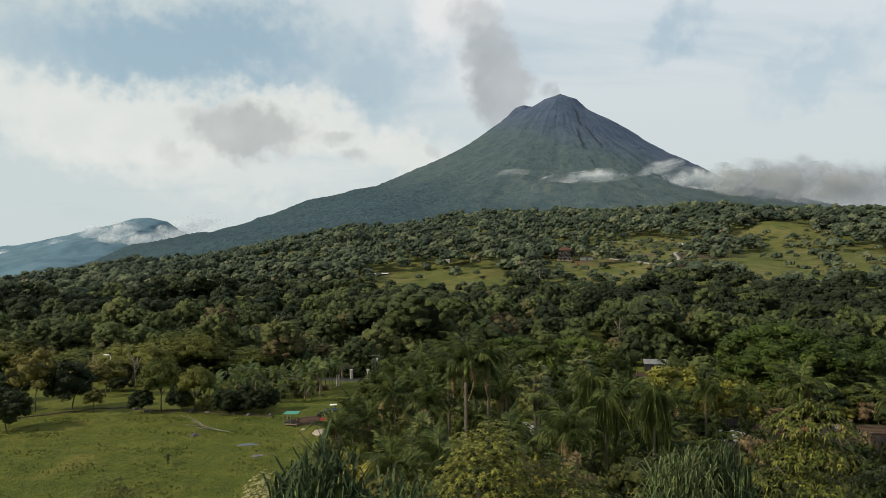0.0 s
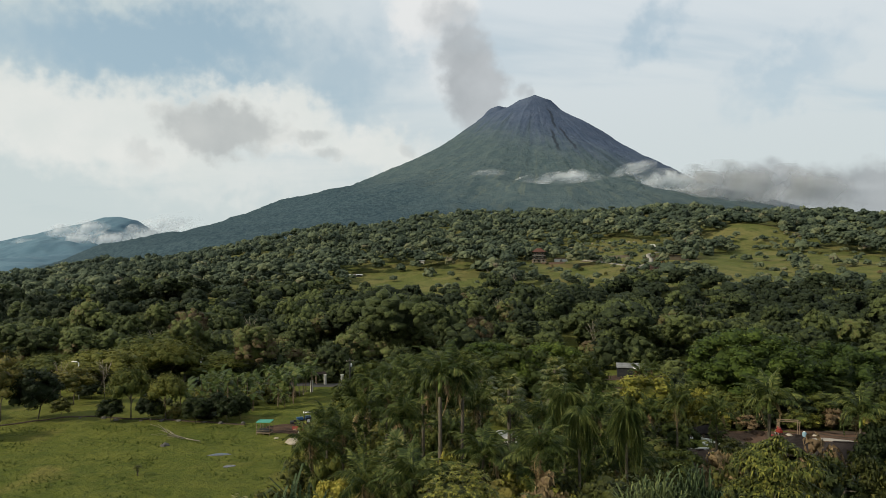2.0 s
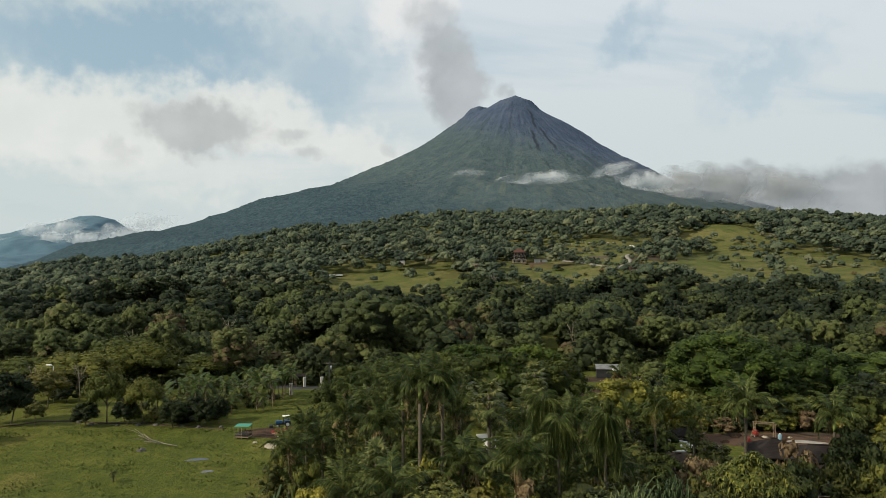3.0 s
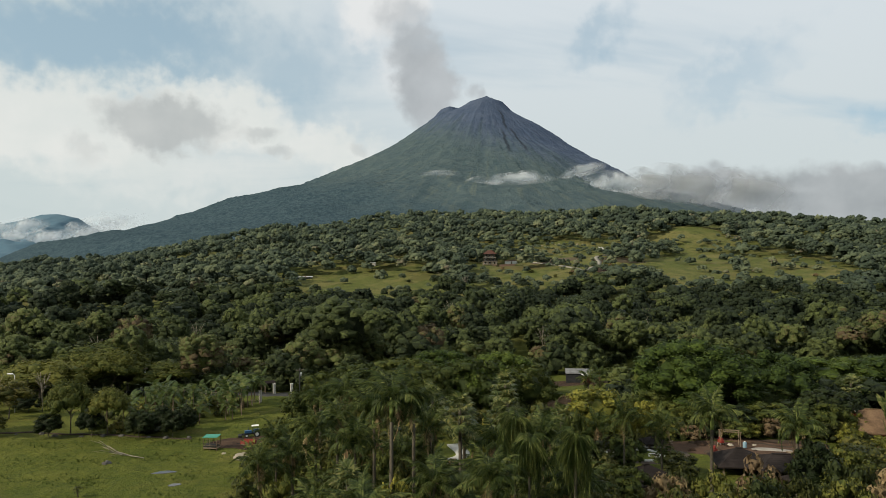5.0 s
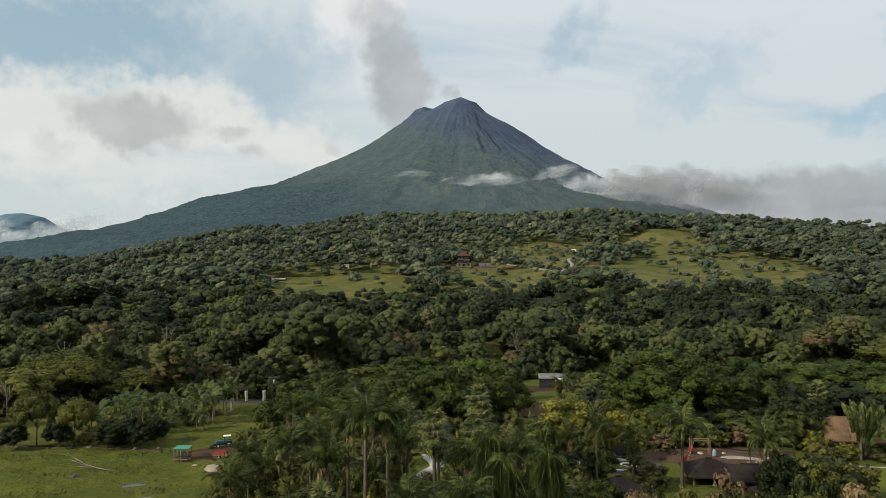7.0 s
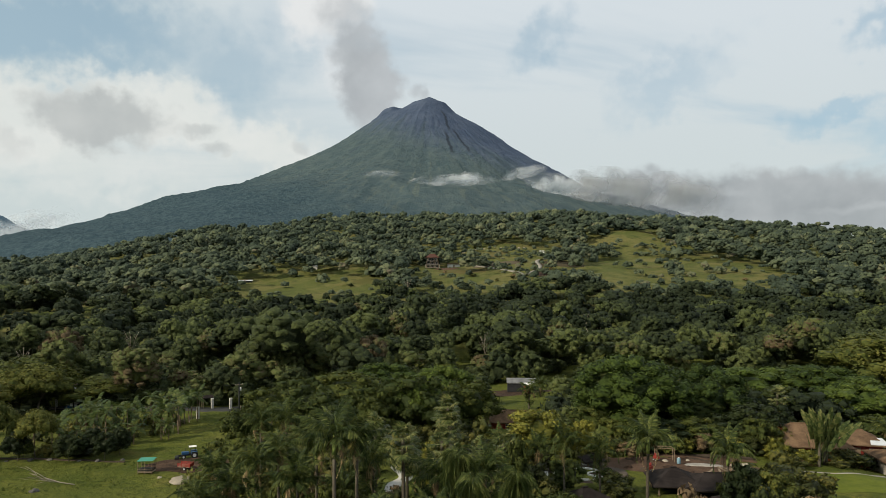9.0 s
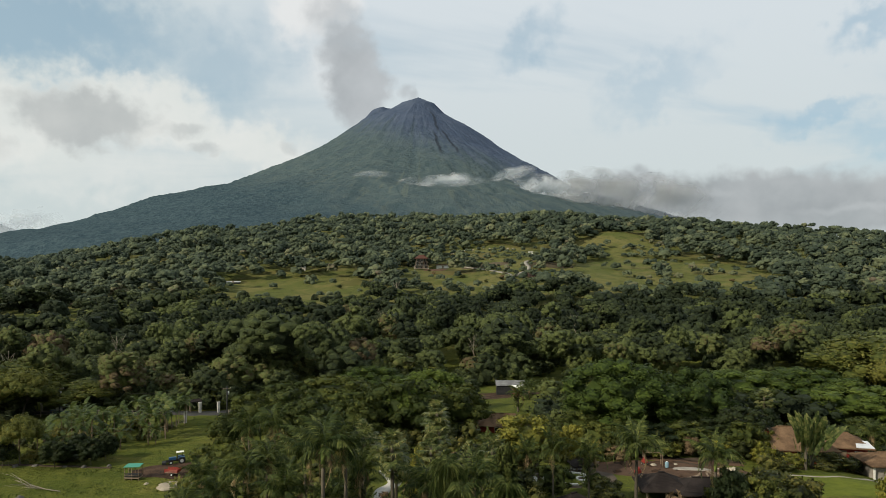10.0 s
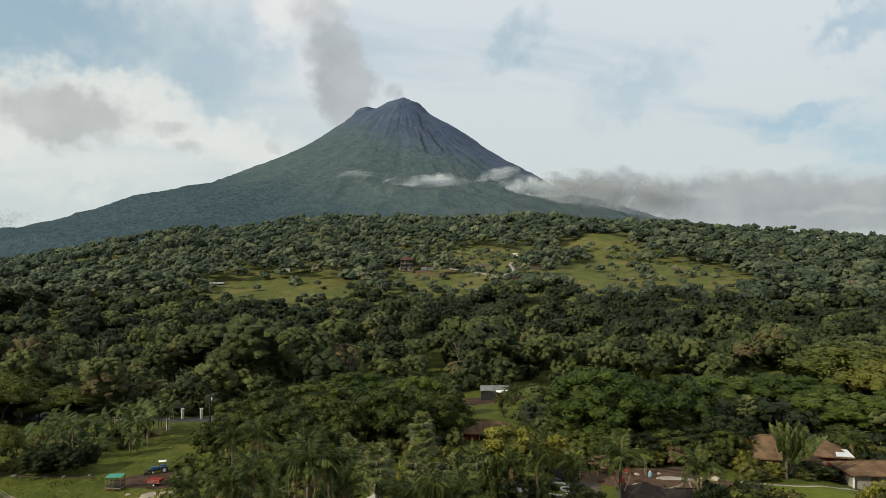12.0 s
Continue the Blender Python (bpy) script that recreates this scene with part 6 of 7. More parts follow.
def gate_roof(x, y):
    root = thing("gate_shelter", on_ground(x, y, 20), "little dark-roofed shelter beside the gate", "shelter")
    part("roof", slab([(-1.3, -0.9, 2.65), (1.3, -0.9, 2.65), (1.3, 0.9, 2.95), (-1.3, 0.9, 2.95)], 0.1), ROOF_DARK, root)
    for px in (-1.1, 1.1):
        for py in (-0.7, 0.7):
            part("post", boxes((px - 0.06, px + 0.06, py - 0.06, py + 0.06, -0.1, 2.75)), WOOD, root)


gate_roof(-22.6, 171.0)


def fence(points, label):
    """Posts with three rails from point to point."""
    root = thing("fence", Matrix(), label, "fence")
    for (x0, y0), (x1, y1) in zip(points, points[1:]):
        n = max(2, int(math.hypot(x1 - x0, y1 - y0) / 2.6))
        last = None
        for k in range(n + 1):
            x, y = x0 + (x1 - x0) * k / n, y0 + (y1 - y0) * k / n
            z = float(height(x, y))
            part("post", boxes((x - 0.07, x + 0.07, y - 0.07, y + 0.07, z - 0.2, z + 1.35)), DEADWOOD, root)
            if last:
                for h in (0.5, 0.85, 1.2):
                    part("rail", tube([(last[0], last[1], last[2] + h), (x, y, z + h)], [0.03, 0.03], 5), DEADWOOD, root)
            last = (x, y, z)


fence([(-62, 178.5), (-46, 173), (-30, 166)], "pale wooden post and rail roadside fence")
fence([(-14.5, 163), (-4, 160.5), (8, 160)], "pale wooden post and rail fence beside the road")
fence([(-22.4, 155.2), (-24.5, 148), (-26, 141)], "short pale rail fence along the drive")


def utility_pole(x, y):
    root = thing("utility_pole", on_ground(x, y, 25), "dark wooden utility pole with a crossarm", "utility pole")
    part("pole", tube([(0, 0, -0.3), (0, 0, 3.4), (0, 0, 6.8)], [0.16, 0.14, 0.11], 9), DARKWALL, root)
    part("crossarm", boxes((-0.9, 0.9, -0.06, 0.06, 6.2, 6.34)), WOOD, root)
    part("transformer", tube([(0.32, 0, 4.9), (0.32, 0, 5.7)], [0.2, 0.2], 10), METAL, root)
    for px in (-0.8, 0.0, 0.8):
        part("insulator", tube([(px, 0, 6.34), (px, 0, 6.5)], [0.05, 0.03], 6), CONCRETE, root)


utility_pole(-14.6, 160.3)
utility_pole(-52, 174)


def cable(x0, y0, x1, y1):
    a, b = Vector((x0, y0, float(height(x0, y0)) + 6.4)), Vector((x1, y1, float(height(x1, y1)) + 6.4))
    pts = [a.lerp(b, k / 12) - Vector((0, 0, 1.2 * math.sin(math.pi * k / 12))) for k in range(13)]
    bm = tube(pts, [0.018] * 13, 5)
    me = bpy.data.meshes.new("power_line")
    bm.to_mesh(me)
    bm.free()
    me.materials.append(RUBBER)
    tagged(new("power_line", me), "thin dark sagging overhead power line", "cable")


cable(-14.6, 160.3, -52, 174)


def street_lamp(x, y, tall):
    root = thing("street_lamp", on_ground(x, y, 160), "slim pole lamp with a flat white head", "street lamp")
    part("pole", tube([(0, 0, -0.2), (0, 0, tall * 0.6), (0, 0, tall)], [0.08, 0.06, 0.05], 8), METAL, root)
    part("arm", tube([(0, 0, tall), (0.5, 0, tall + 0.15), (1.0, 0, tall + 0.2)], [0.04, 0.035, 0.03], 6), METAL, root)
    part("head", soft_box(0.04, (0.6, 1.7, -0.25, 0.25, tall + 0.12, tall + 0.3)), WHITE, root, "flat white lamp head")


street_lamp(-69.0, 149.5, 7.6)


def pickup(x, y, turn):
    root = thing("pickup_truck", on_ground(x, y, turn, 0.1), "small blue and white pickup truck on the road", "car")
    part("body", soft_box(0.10, (-2.3, 2.3, -0.85, 0.85, 0.45, 1.05)), BLUE, root)
    part("cabin", soft_box(0.14, (-0.9, 0.75, -0.78, 0.78, 1.0, 1.7)), WHITE, root)
    part("window", soft_box(0.06, (-0.97, 0.82, -0.66, 0.66, 1.15, 1.55)), RUBBER, root, "dark tinted glass")
    part("cargo_bed", boxes((0.9, 2.2, -0.75, -0.68, 1.0, 1.15), (0.9, 2.2, 0.68, 0.75, 1.0, 1.15)), BLUE, root)
    for px in (-1.45, 1.45):
        for s in (-1, 1):
            wheel(root, px, s * 0.78, 0.36, 0.22, METAL)


pickup(-53, 178.6, -18)


# ---- buildings ----
def hip_roof(w, d, eave, ridge, ridge_len, over=0.0):
    """Four roof planes over a rectangle w by d, centred, with thickness."""
    bm = bmesh.new()
    x, y, r = w / 2 + over, d / 2 + over, ridge_len / 2
    for drop in (0.0, 0.14):
        a = [(-x, -y, eave - drop), (x, -y, eave - drop), (x, y, eave - drop), (-x, y, eave - drop)]
        t = [(-r, 0, ridge - drop), (r, 0, ridge - drop)]
        v = [bm.verts.new(p) for p in a + t]
        for f in ((0, 1, 5, 4), (2, 3, 4, 5), (1, 2, 5), (3, 0, 4)):
            bm.faces.new([v[i] for i in (f if not drop else f[::-1])])
        if drop:
            for k in range(4):
                bm.faces.new((by_depth[k], by_depth[(k + 1) % 4], v[(k + 1) % 4], v[k]))
        by_depth = v
    bmesh.ops.recalc_face_normals(bm, faces=bm.faces)
    return bm


def walls_mesh(w, d, h, thick=0.18, base=-0.8):
    return boxes((-w / 2, w / 2, -d / 2, -d / 2 + thick, base, h), (-w / 2, w / 2, d / 2 - thick, d / 2, base, h),
                 (-w / 2, -w / 2 + thick, -d / 2 + thick, d / 2 - thick, base, h), (w / 2 - thick, w / 2, -d / 2 + thick, d / 2 - thick, base, h))


def window_part(root, x, y, z, w, h, along="x"):
    """A framed dark pane set on a wall."""
    s = (w, 0.12) if along == "x" else (0.12, w)
    f = part("window", boxes((x - s[0] / 2, x + s[0] / 2, y - s[1] / 2, y + s[1] / 2, z, z + h)), WHITE, root)
    k = (w - 0.16, 0.16) if along == "x" else (0.16, w - 0.16)
    part("pane", boxes((x - k[0] / 2, x + k[0] / 2, y - k[1] / 2, y + k[1] / 2, z + 0.08, z + h - 0.08)), GLASS, f, "dark window glass")


GLASS, _g, _b, _o = material("window_glass", 0.06)
_g.put(_b.inputs["Base Color"], (0.015, 0.018, 0.02, 1))


def building(name, x, y, turn, w, d, eave, ridge, ridge_len, over, roof_mat, wall_mat, label, floor=None, doors=(), windows=(), open_sides=False):
    base = float(height(x, y)) if floor is None else floor
    root = thing(name, pose(x, y, base, 0, 0, turn), label, "house")
    part("roof", hip_roof(w, d, eave, ridge, ridge_len, over), roof_mat, root)
    part("ridge_cap", boxes((-ridge_len / 2 - 0.1, ridge_len / 2 + 0.1, -0.12, 0.12, ridge - 0.02, ridge + 0.07)), roof_mat, root)
    if open_sides:
        for px in (-w / 2 + 0.2, 0, w / 2 - 0.2):
            for py in (-d / 2 + 0.2, d / 2 - 0.2):
                part("post", boxes((px - 0.09, px + 0.09, py - 0.09, py + 0.09, -0.8, eave)), WOOD, root)
        part("floor", boxes((-w / 2, w / 2, -d / 2, d / 2, -0.9, 0.08)), CONCRETE, root)
        part("back_wall", boxes((-w / 2 + 0.3, w / 2 - 0.3, d / 2 - 0.5, d / 2 - 0.36, 0.08, eave - 0.1)), wall_mat, root)
    else:
        part("wall", walls_mesh(w, d, eave), wall_mat, root)
    for dx, dw in doors:
        part("door", boxes((dx - dw / 2, dx + dw / 2, -d / 2 - 0.06, -d / 2 + 0.05, 0.0, 2.05)), WOOD, root)
    for wx, ww in windows:
        window_part(root, wx, -d / 2, 0.9, ww, 1.1)
    return root


# dark-roofed huts of the resort
building("garden_hut", 46.2, 74.4, -14, 6.6, 4.8, 1.9, 3.0, 3.4, 0.6, ROOF_DARK, DARKWALL, "open garden hut with a dark brown hip roof", 4.9, open_sides=True)
building("garden_hut", 41.6, 76.4, -14, 4.6, 4.4, 1.9, 3.3, 0.5, 0.5, ROOF_DARK, DARKWALL, "pointed hut with a dark brown roof", 4.9, open_sides=True)
building("garden_hut", 29.2, 72.2, 20, 4.4, 4.0, 1.2, 2.4, 0.6, 0.4, ROOF_DARK, DARKWALL, "low garden hut with a dark pyramid roof", open_sides=True)
building("garden_hut", 43.6, 66.0, 10, 3.8, 3.4, 1.7, 2.7, 0.8, 0.4, ROOF_DARK, DARKWALL, "small garden hut with a grey-brown roof", open_sides=True)
building("garden_hut", 37.6, 90.6, 0, 2.2, 2.0, 0.9, 1.6, 0.3, 0.4, ROOF_DARK, DARKWALL, "small dark pavilion beside the round garden bed", open_sides=True)

for sx, sy, h, w, kind in ((62.8, 88.2, 2.4, 2.6, "gold"), (64.6, 87.6, 2.2, 2.6, "green"), (66.6, 86.8, 1.8, 2.2, "gold"), (68.2, 86.0, 2.0, 2.4, "murky"), (72.0, 86.4, 2.4, 3.2, "green"), (74.2, 86.0, 2.2, 3.0, "green"),
                           (76.2, 86.8, 2.4, 2.8, "murky"), (61.4, 90.2, 3.2, 3.0, "green"), (78.4, 80.4, 2.2, 3.0, "gold"), (81.6, 79.6, 2.6, 3.4, "green"), (84.6, 80.0, 3.0, 3.2, "green"), (70.2, 85.4, 1.4, 2.0, "gold")):
    shrub(kind, sx, sy, h, w)

# the red house with its wings
house = building("house", 70.8, 92.6, -18, 8.0, 6.4, 2.1, 4.4, 3.6, 1.3, ROOF_BROWN, RED, "red-walled house with a brown weathered roof", 3.7, ((-2.5, 1.0),), ((0.5, 1.3), (3.2, 1.3)))
_bm = bmesh.new()
_front, _back = [[_bm.verts.new((px, py, pz)) for px, pz in ((-4.9, 2.5), (-2.5, 2.5), (-3.7, 4.5))] for py in (-1.2, 1.6)]
_bm.faces.new(_front)
_bm.faces.new(_back[::-1])
for k in range(3):
    _bm.faces.new((_front[k], _back[k], _back[(k + 1) % 3], _front[(k + 1) % 3]))
bmesh.ops.recalc_face_normals(_bm, faces=_bm.faces)
part("gable", _bm, RED, house, "red boarded gable")
for px in (-5.1, -2.3):
    part("gable_board", slab([(px, -1.4, 2.4), (-3.7, -1.4, 4.66), (-3.7, 1.7, 4.66), (px, 1.7, 2.4)], 0.1), bpy.data.materials["stained_concrete"], house, "pale gable edge board")
wing = building("house", 78.5, 92.6, -24, 6.6, 5.6, 2.6, 4.0, 3.0, 0.8, ROOF_BROWN, RED, "brown-roofed red cottage beside tall palms", 2.9, ((0, 1.0),), ((2.2, 1.2),))
part("white_panel", slab([(1.6, -3.5, 2.75), (4.0, -3.5, 2.75), (3.6, -1.6, 3.3), (2.0, -1.6, 3.3)], 0.08), METAL, wing, "pale metal sheet covering part of the roof")
wing = building("house", 83.5, 84.5, -14, 12.5, 5.0, 2.5, 3.6, 9.0, 0.8, ROOF_BROWN, bpy.data.materials["stained_concrete"], "long low cottage with pale walls and brown roof", 2.3, ((-3.5, 1.0),), ((0.2, 1.4), (3.4, 1.4)))
part("porch_post", boxes((-6.6, -6.4, -2.9, -2.7, -0.5, 2.4)), WHITE, wing)

# cottage behind the palms, and the dark shed by the forest
cottage = building("cottage", 38.4, 129.5, -20, 8.5, 6.0, 2.3, 3.9, 4.0, 0.8, ROOF_BROWN, RED, "small red cottage with a brown roof and porch", -0.7, ((2.0, 1.0),), ((-1.0, 1.2), (3.6, 1.0)))
part("porch_floor", boxes((-8.6, -4.75, -3.0, 2.0, -0.6, 0.15)), WOOD, cottage)
part("porch_roof", slab([(-8.9, -3.4, 2.3), (-4.2, -3.4, 2.5), (-4.2, 2.4, 2.7), (-8.9, 2.4, 2.5)], 0.1), ROOF_BROWN, cottage)
for px in (-8.4, -6.7, -5.0):
    part("porch_post", boxes((px - 0.06, px + 0.06, -2.95, -2.83, 0.1, 2.35)), RED, cottage)
for z in (0.55, 0.95):
    part("porch_rail", boxes((-8.4, -5.0, -2.93, -2.85, z, z + 0.1)), RED if z < 0.9 else WHITE, cottage)


ROOF_GREY = roof_material("grey_roofing", (0.14, 0.14, 0.14), (0.28, 0.28, 0.275), 3.0)


def dark_shed(x, y, turn):
    root = thing("shed", on_ground(x, y, turn), "long dark shed with grey roof and white awning", "shed")
    part("wall", walls_mesh(7.4, 4.2, 2.5), DARKWALL, root)
    part("roof", slab([(-3.9, -2.4, 2.62), (3.9, -2.4, 2.62), (3.9, 2.4, 3.15), (-3.9, 2.4, 3.15)], 0.12), ROOF_GREY, root, "dull grey metal roof")
    part("awning", slab([(0.2, -3.2, 2.35), (3.2, -3.2, 2.35), (3.2, -2.3, 2.72), (0.2, -2.3, 2.72)], 0.07), WHITE, root, "white sheet awning")
    for dx in (0.9, 1.9):
        part("door", boxes((dx - 0.32, dx + 0.32, -2.17, -2.05, 0.0, 2.0)), RED, root, "red plank door")
    for px in (0.35, 3.65):
        part("awning_post", boxes((px - 0.05, px + 0.05, -3.35, -3.25, -0.2, 2.35)), WOOD, root)


dark_shed(55.8, 183.2, -14)
boulder("rock_heap", 47.5, 190.5, 1.1, ROCK, 61, "heap of pale stones at the forest edge", 0.5, "", "rock heap")

# houses on the hill
def hill_shed(x, y, turn, w, d, h, wall_mat, roof_mat, label):
    root = thing("shed", on_ground(x, y, turn), label, "shed")
    part("wall", walls_mesh(w, d, h), wall_mat, root)
    part("roof", slab([(-w / 2 - 0.4, -d / 2 - 0.4, h + 0.12), (w / 2 + 0.4, -d / 2 - 0.4, h + 0.12), (w / 2 + 0.4, d / 2 + 0.4, h + 0.12 + d * 0.1), (-w / 2 - 0.4, d / 2 + 0.4, h + 0.12 + d * 0.1)], 0.15), roof_mat, root)
    part("door", boxes((-0.6, 0.6, -d / 2 - 0.06, -d / 2 + 0.04, 0, 2.0)), WOOD, root)


hill_shed(-47.9, 547.4, 6, 10.5, 4.5, 1.0, DARKWALL, WHITE, "long low shed with a bright metal roof")
hill_shed(2.0, 584.0, -8, 7.0, 4.0, 2.4, CONCRETE, METAL, "small farm shed with a pale roof on the hill")
hill_shed(71, 659, 4, 9.0, 5.0, 2.6, CONCRETE, METAL, "small pale-roofed shed among hillside trees")
hill_shed(209, 625, -12, 4.0, 3.0, 2.4, WHITE, WHITE, "small white hut on the hilltop clearing")
hill_shed(121, 598, -8, 11.0, 5.0, 2.6, WHITE, ROOF_BROWN, "low white outbuilding beside the hill villa")


def villa(x, y, turn):
    root = thing("villa", on_ground(x, y, turn), "three-storey villa with balconies and a red-brown roof", "house")
    for k in range(3):
        z = k * 3.0
        w = 11.5 - k * 1.6
        part("wall", boxes((-w / 2, w / 2, -3.2, 3.6, z - 0.8 * (k == 0), z + 2.8)), DARKWALL if k else WOOD, root)
        part("balcony", boxes((-w / 2 - 0.5, w / 2 + 0.5, -4.6, -3.2, z + 2.8, z + 3.0)), bpy.data.materials["stained_concrete"], root, "pale balcony slab")
        for j in range(4):
            px = -w / 2 + w * j / 3
            part("balcony_post", boxes((px - 0.12, px + 0.12, -4.5, -4.26, z, z + 2.8)), CONCRETE if k == 0 else WOOD, root)
        for j in range(3):
            window_part(root, -w / 2 + w * (j + 0.5) / 3, -3.2, z + 0.6, 1.6, 1.7)
    part("roof", hip_roof(10.0, 8.5, 9.0, 12.0, 3.5, 0.9), plain("red_tiles", (0.070, 0.034, 0.026), (0.13, 0.062, 0.046), 0.5), root, "red-brown hip roof")


villa(101.5, 593.0, -8)
for k in range(22):
    fx = 142 + k * 2.9 + 1.3 * math.sin(k * 2.7)
    boulder("rock", fx, 686 - abs(k - 11) * 1.2 - k * 0.7 + 2.2 * math.sin(k * 1.3), 0.5 + 0.5 * abs(math.sin(k * 1.9)), ROCK, 70 + k, "pale block in a row along the hilltop", 0.8, "pale blocks on the hilltop")


for k in range(20):
    a = k * 2.4
    bx, by = (40 + 52 * math.sin(k * 1.7) + 75 + 40 * math.cos(k * 0.9), 545 + 38 * math.sin(k * 2.3)) if k % 3 else (300 + 52 * math.sin(k * 1.3), 520 + 62 * math.cos(k * 2.9))
    shrub(["rust", "green", "murky", "green"][k % 4], bx, by, 1.6 + 1.4 * abs(math.sin(k * 1.1)), 2.4 + 2.0 * abs(math.sin(k * 0.7)), 0.0, "low bush standing in the hill pasture")


# ---- resort garden ----
def round_bed(x, y):
    root = thing("garden_bed", on_ground(x, y), "round lawn bed with a white concrete kerb", "garden bed")
    for name, r, w, mat, h, cx, cy in (("kerb", 2.5, 0.28, WHITE, 0.28, 0, 0), ("inner_kerb", 0.8, 0.2, WHITE, 0.30, 1.2, -0.4)):
        bm = bmesh.new()
        n = 48
        rings = []
        for rr, zz in ((r, -0.3), (r, h), (r - w, h), (r - w, -0.3)):
            rings.append([bm.verts.new((cx + math.cos(k * 6.2832 / n) * rr, cy + math.sin(k * 6.2832 / n) * rr, zz)) for k in range(n)])
        for a, b in zip(rings, rings[1:]):
            for k in range(n):
                bm.faces.new((a[k], a[(k + 1) % n], b[(k + 1) % n], b[k]))
        bmesh.ops.recalc_face_normals(bm, faces=bm.faces)
        part(name, bm, mat, root, "white concrete kerb")
    for name, r, z, cx, cy, mat in (("lawn", 2.25, 0.12, 0, 0, LAWN), ("planting", 0.62, 0.2, 1.2, -0.4, SOIL)):
        bm = bmesh.new()
        bmesh.ops.create_cone(bm, cap_ends=True, segments=40, radius1=r, radius2=r, depth=0.3, matrix=Matrix.Translation((cx, cy, z - 0.15)))
        part(name, bm, mat, root)


patch("garden_paving", 35.2, 87.0, 5.4, 4.6, plain("brown_paving", (0.050, 0.040, 0.032), (0.120, 0.094, 0.074), 0.8, 0.95), "brown paved circle round the garden bed", 0, 0.06, 0.1, 31)
patch("pool_deck", 24.5, 92.0, 5.5, 3.0, plain("terracotta_paving", (0.20, 0.12, 0.09), (0.32, 0.20, 0.15), 0.8, 0.8), "reddish paved terrace among the palms", 0, 0.06, 0.12, 32)
round_bed(34.5, 86.0)


def garden_chair(x, y, turn):
    root = thing("garden_chair", on_ground(x, y, turn, 0.06), "white plastic garden chair on the terrace", "chair", "white chairs on the terrace")
    part("seat", soft_box(0.02, (-0.28, 0.28, -0.28, 0.28, 0.38, 0.43)), WHITE, root)
    part("backrest", soft_box(0.02, (-0.28, 0.28, 0.24, 0.30, 0.43, 1.0)), WHITE, root)
    for sx in (-0.25, 0.25):
        for sy in (-0.25, 0.25):
            part("leg", boxes((sx - 0.025, sx + 0.025, sy - 0.025, sy + 0.025, 0, 0.38)), WHITE, root)
        part("armrest", boxes((sx - 0.03, sx + 0.03, -0.25, 0.25, 0.62, 0.66)), WHITE, root)


garden_chair(23.6, 96.6, 10)
garden_chair(24.6, 96.4, -5)


POOL, _g, _b, _o = material("pool_water", 0.12)
_g.put(_b.inputs["Base Color"], (0.012, 0.030, 0.16, 1))
patch("pool_rim", 25.2, 89.2, 4.0, 1.75, CONCRETE, "pale concrete rim round the pool", -8, 0.10, 0.10, 33, 3)
patch("pool_water", 25.2, 89.2, 3.6, 1.4, POOL, "deep blue water of a small garden pool", -8, 0.16, 0.10, 33, 3)["category"] = "pool"


def sun_lounger(x, y, turn):
    root = thing("sun_lounger", on_ground(x, y, turn, 0.06), "sun lounger with a blue cushion and white back", "lounger", "loungers beside the garden hut")
    part("frame", soft_box(0.02, (-0.34, 0.34, -0.95, 0.75, 0.26, 0.34)), WHITE, root)
    part("cushion", soft_box(0.03, (-0.32, 0.32, -0.93, 0.55, 0.34, 0.46)), CYAN, root, "blue canvas cushion")
    part("backrest", slab([(-0.32, 0.5, 0.46), (0.32, 0.5, 0.46), (0.32, 0.85, 1.05), (-0.32, 0.85, 1.05)], 0.06), WHITE, root)
    for sx in (-0.28, 0.28):
        for sy in (-0.8, 0.6):
            part("leg", boxes((sx - 0.03, sx + 0.03, sy - 0.03, sy + 0.03, -0.06, 0.27)), WHITE, root)


for lx, ly, turn in ((29.2, 83.7, 10), (30.1, 83.5, 4), (31.0, 83.3, -6)):
    sun_lounger(lx, ly, turn)


def site_tank(x, y):
    root = thing("water_tank", on_ground(x, y, 0, 0.1), "pale blue plastic water tank", "tank")
    part("body", tube([(0, 0, 0), (0, 0, 0.08), (0, 0, 0.66), (0, 0, 0.78)], [0.22, 0.25, 0.25, 0.15], 14), plain("pale_blue", (0.16, 0.26, 0.32), (0.24, 0.35, 0.40), 1.0, 0.5), root)
    part("lid", tube([(0, 0, 0.78), (0, 0, 0.84)], [0.12, 0.11], 12), WHITE, root)


site_tank(49.0, 88.6)


def machine(x, y, turn):
    root = thing("site_machine", on_ground(x, y, turn, 0.1), "small red building-site machine on wheels", "machine")
    part("body", soft_box(0.08, (-0.7, 0.7, -0.45, 0.45, 0.45, 1.1)), RED, root)
    part("drum", tube([(-0.5, 0, 1.1), (0, 0, 1.35), (0.55, 0, 1.5)], [0.3, 0.45, 0.25], 12), RED, root)
    part("handle", tube([(0.7, 0, 0.9), (1.3, 0, 1.2)], [0.04, 0.04], 6), DARKWALL, root)
    for px in (-0.45, 0.45):
        for s in (-1, 1):
            wheel(root, px, s * 0.48, 0.24, 0.14, METAL)
    return root


machine(43.4, 85.8, 30).scale = (0.6, 0.6, 0.6)
machine(46.6, 90.2, 100).scale = (0.55, 0.55, 0.55)


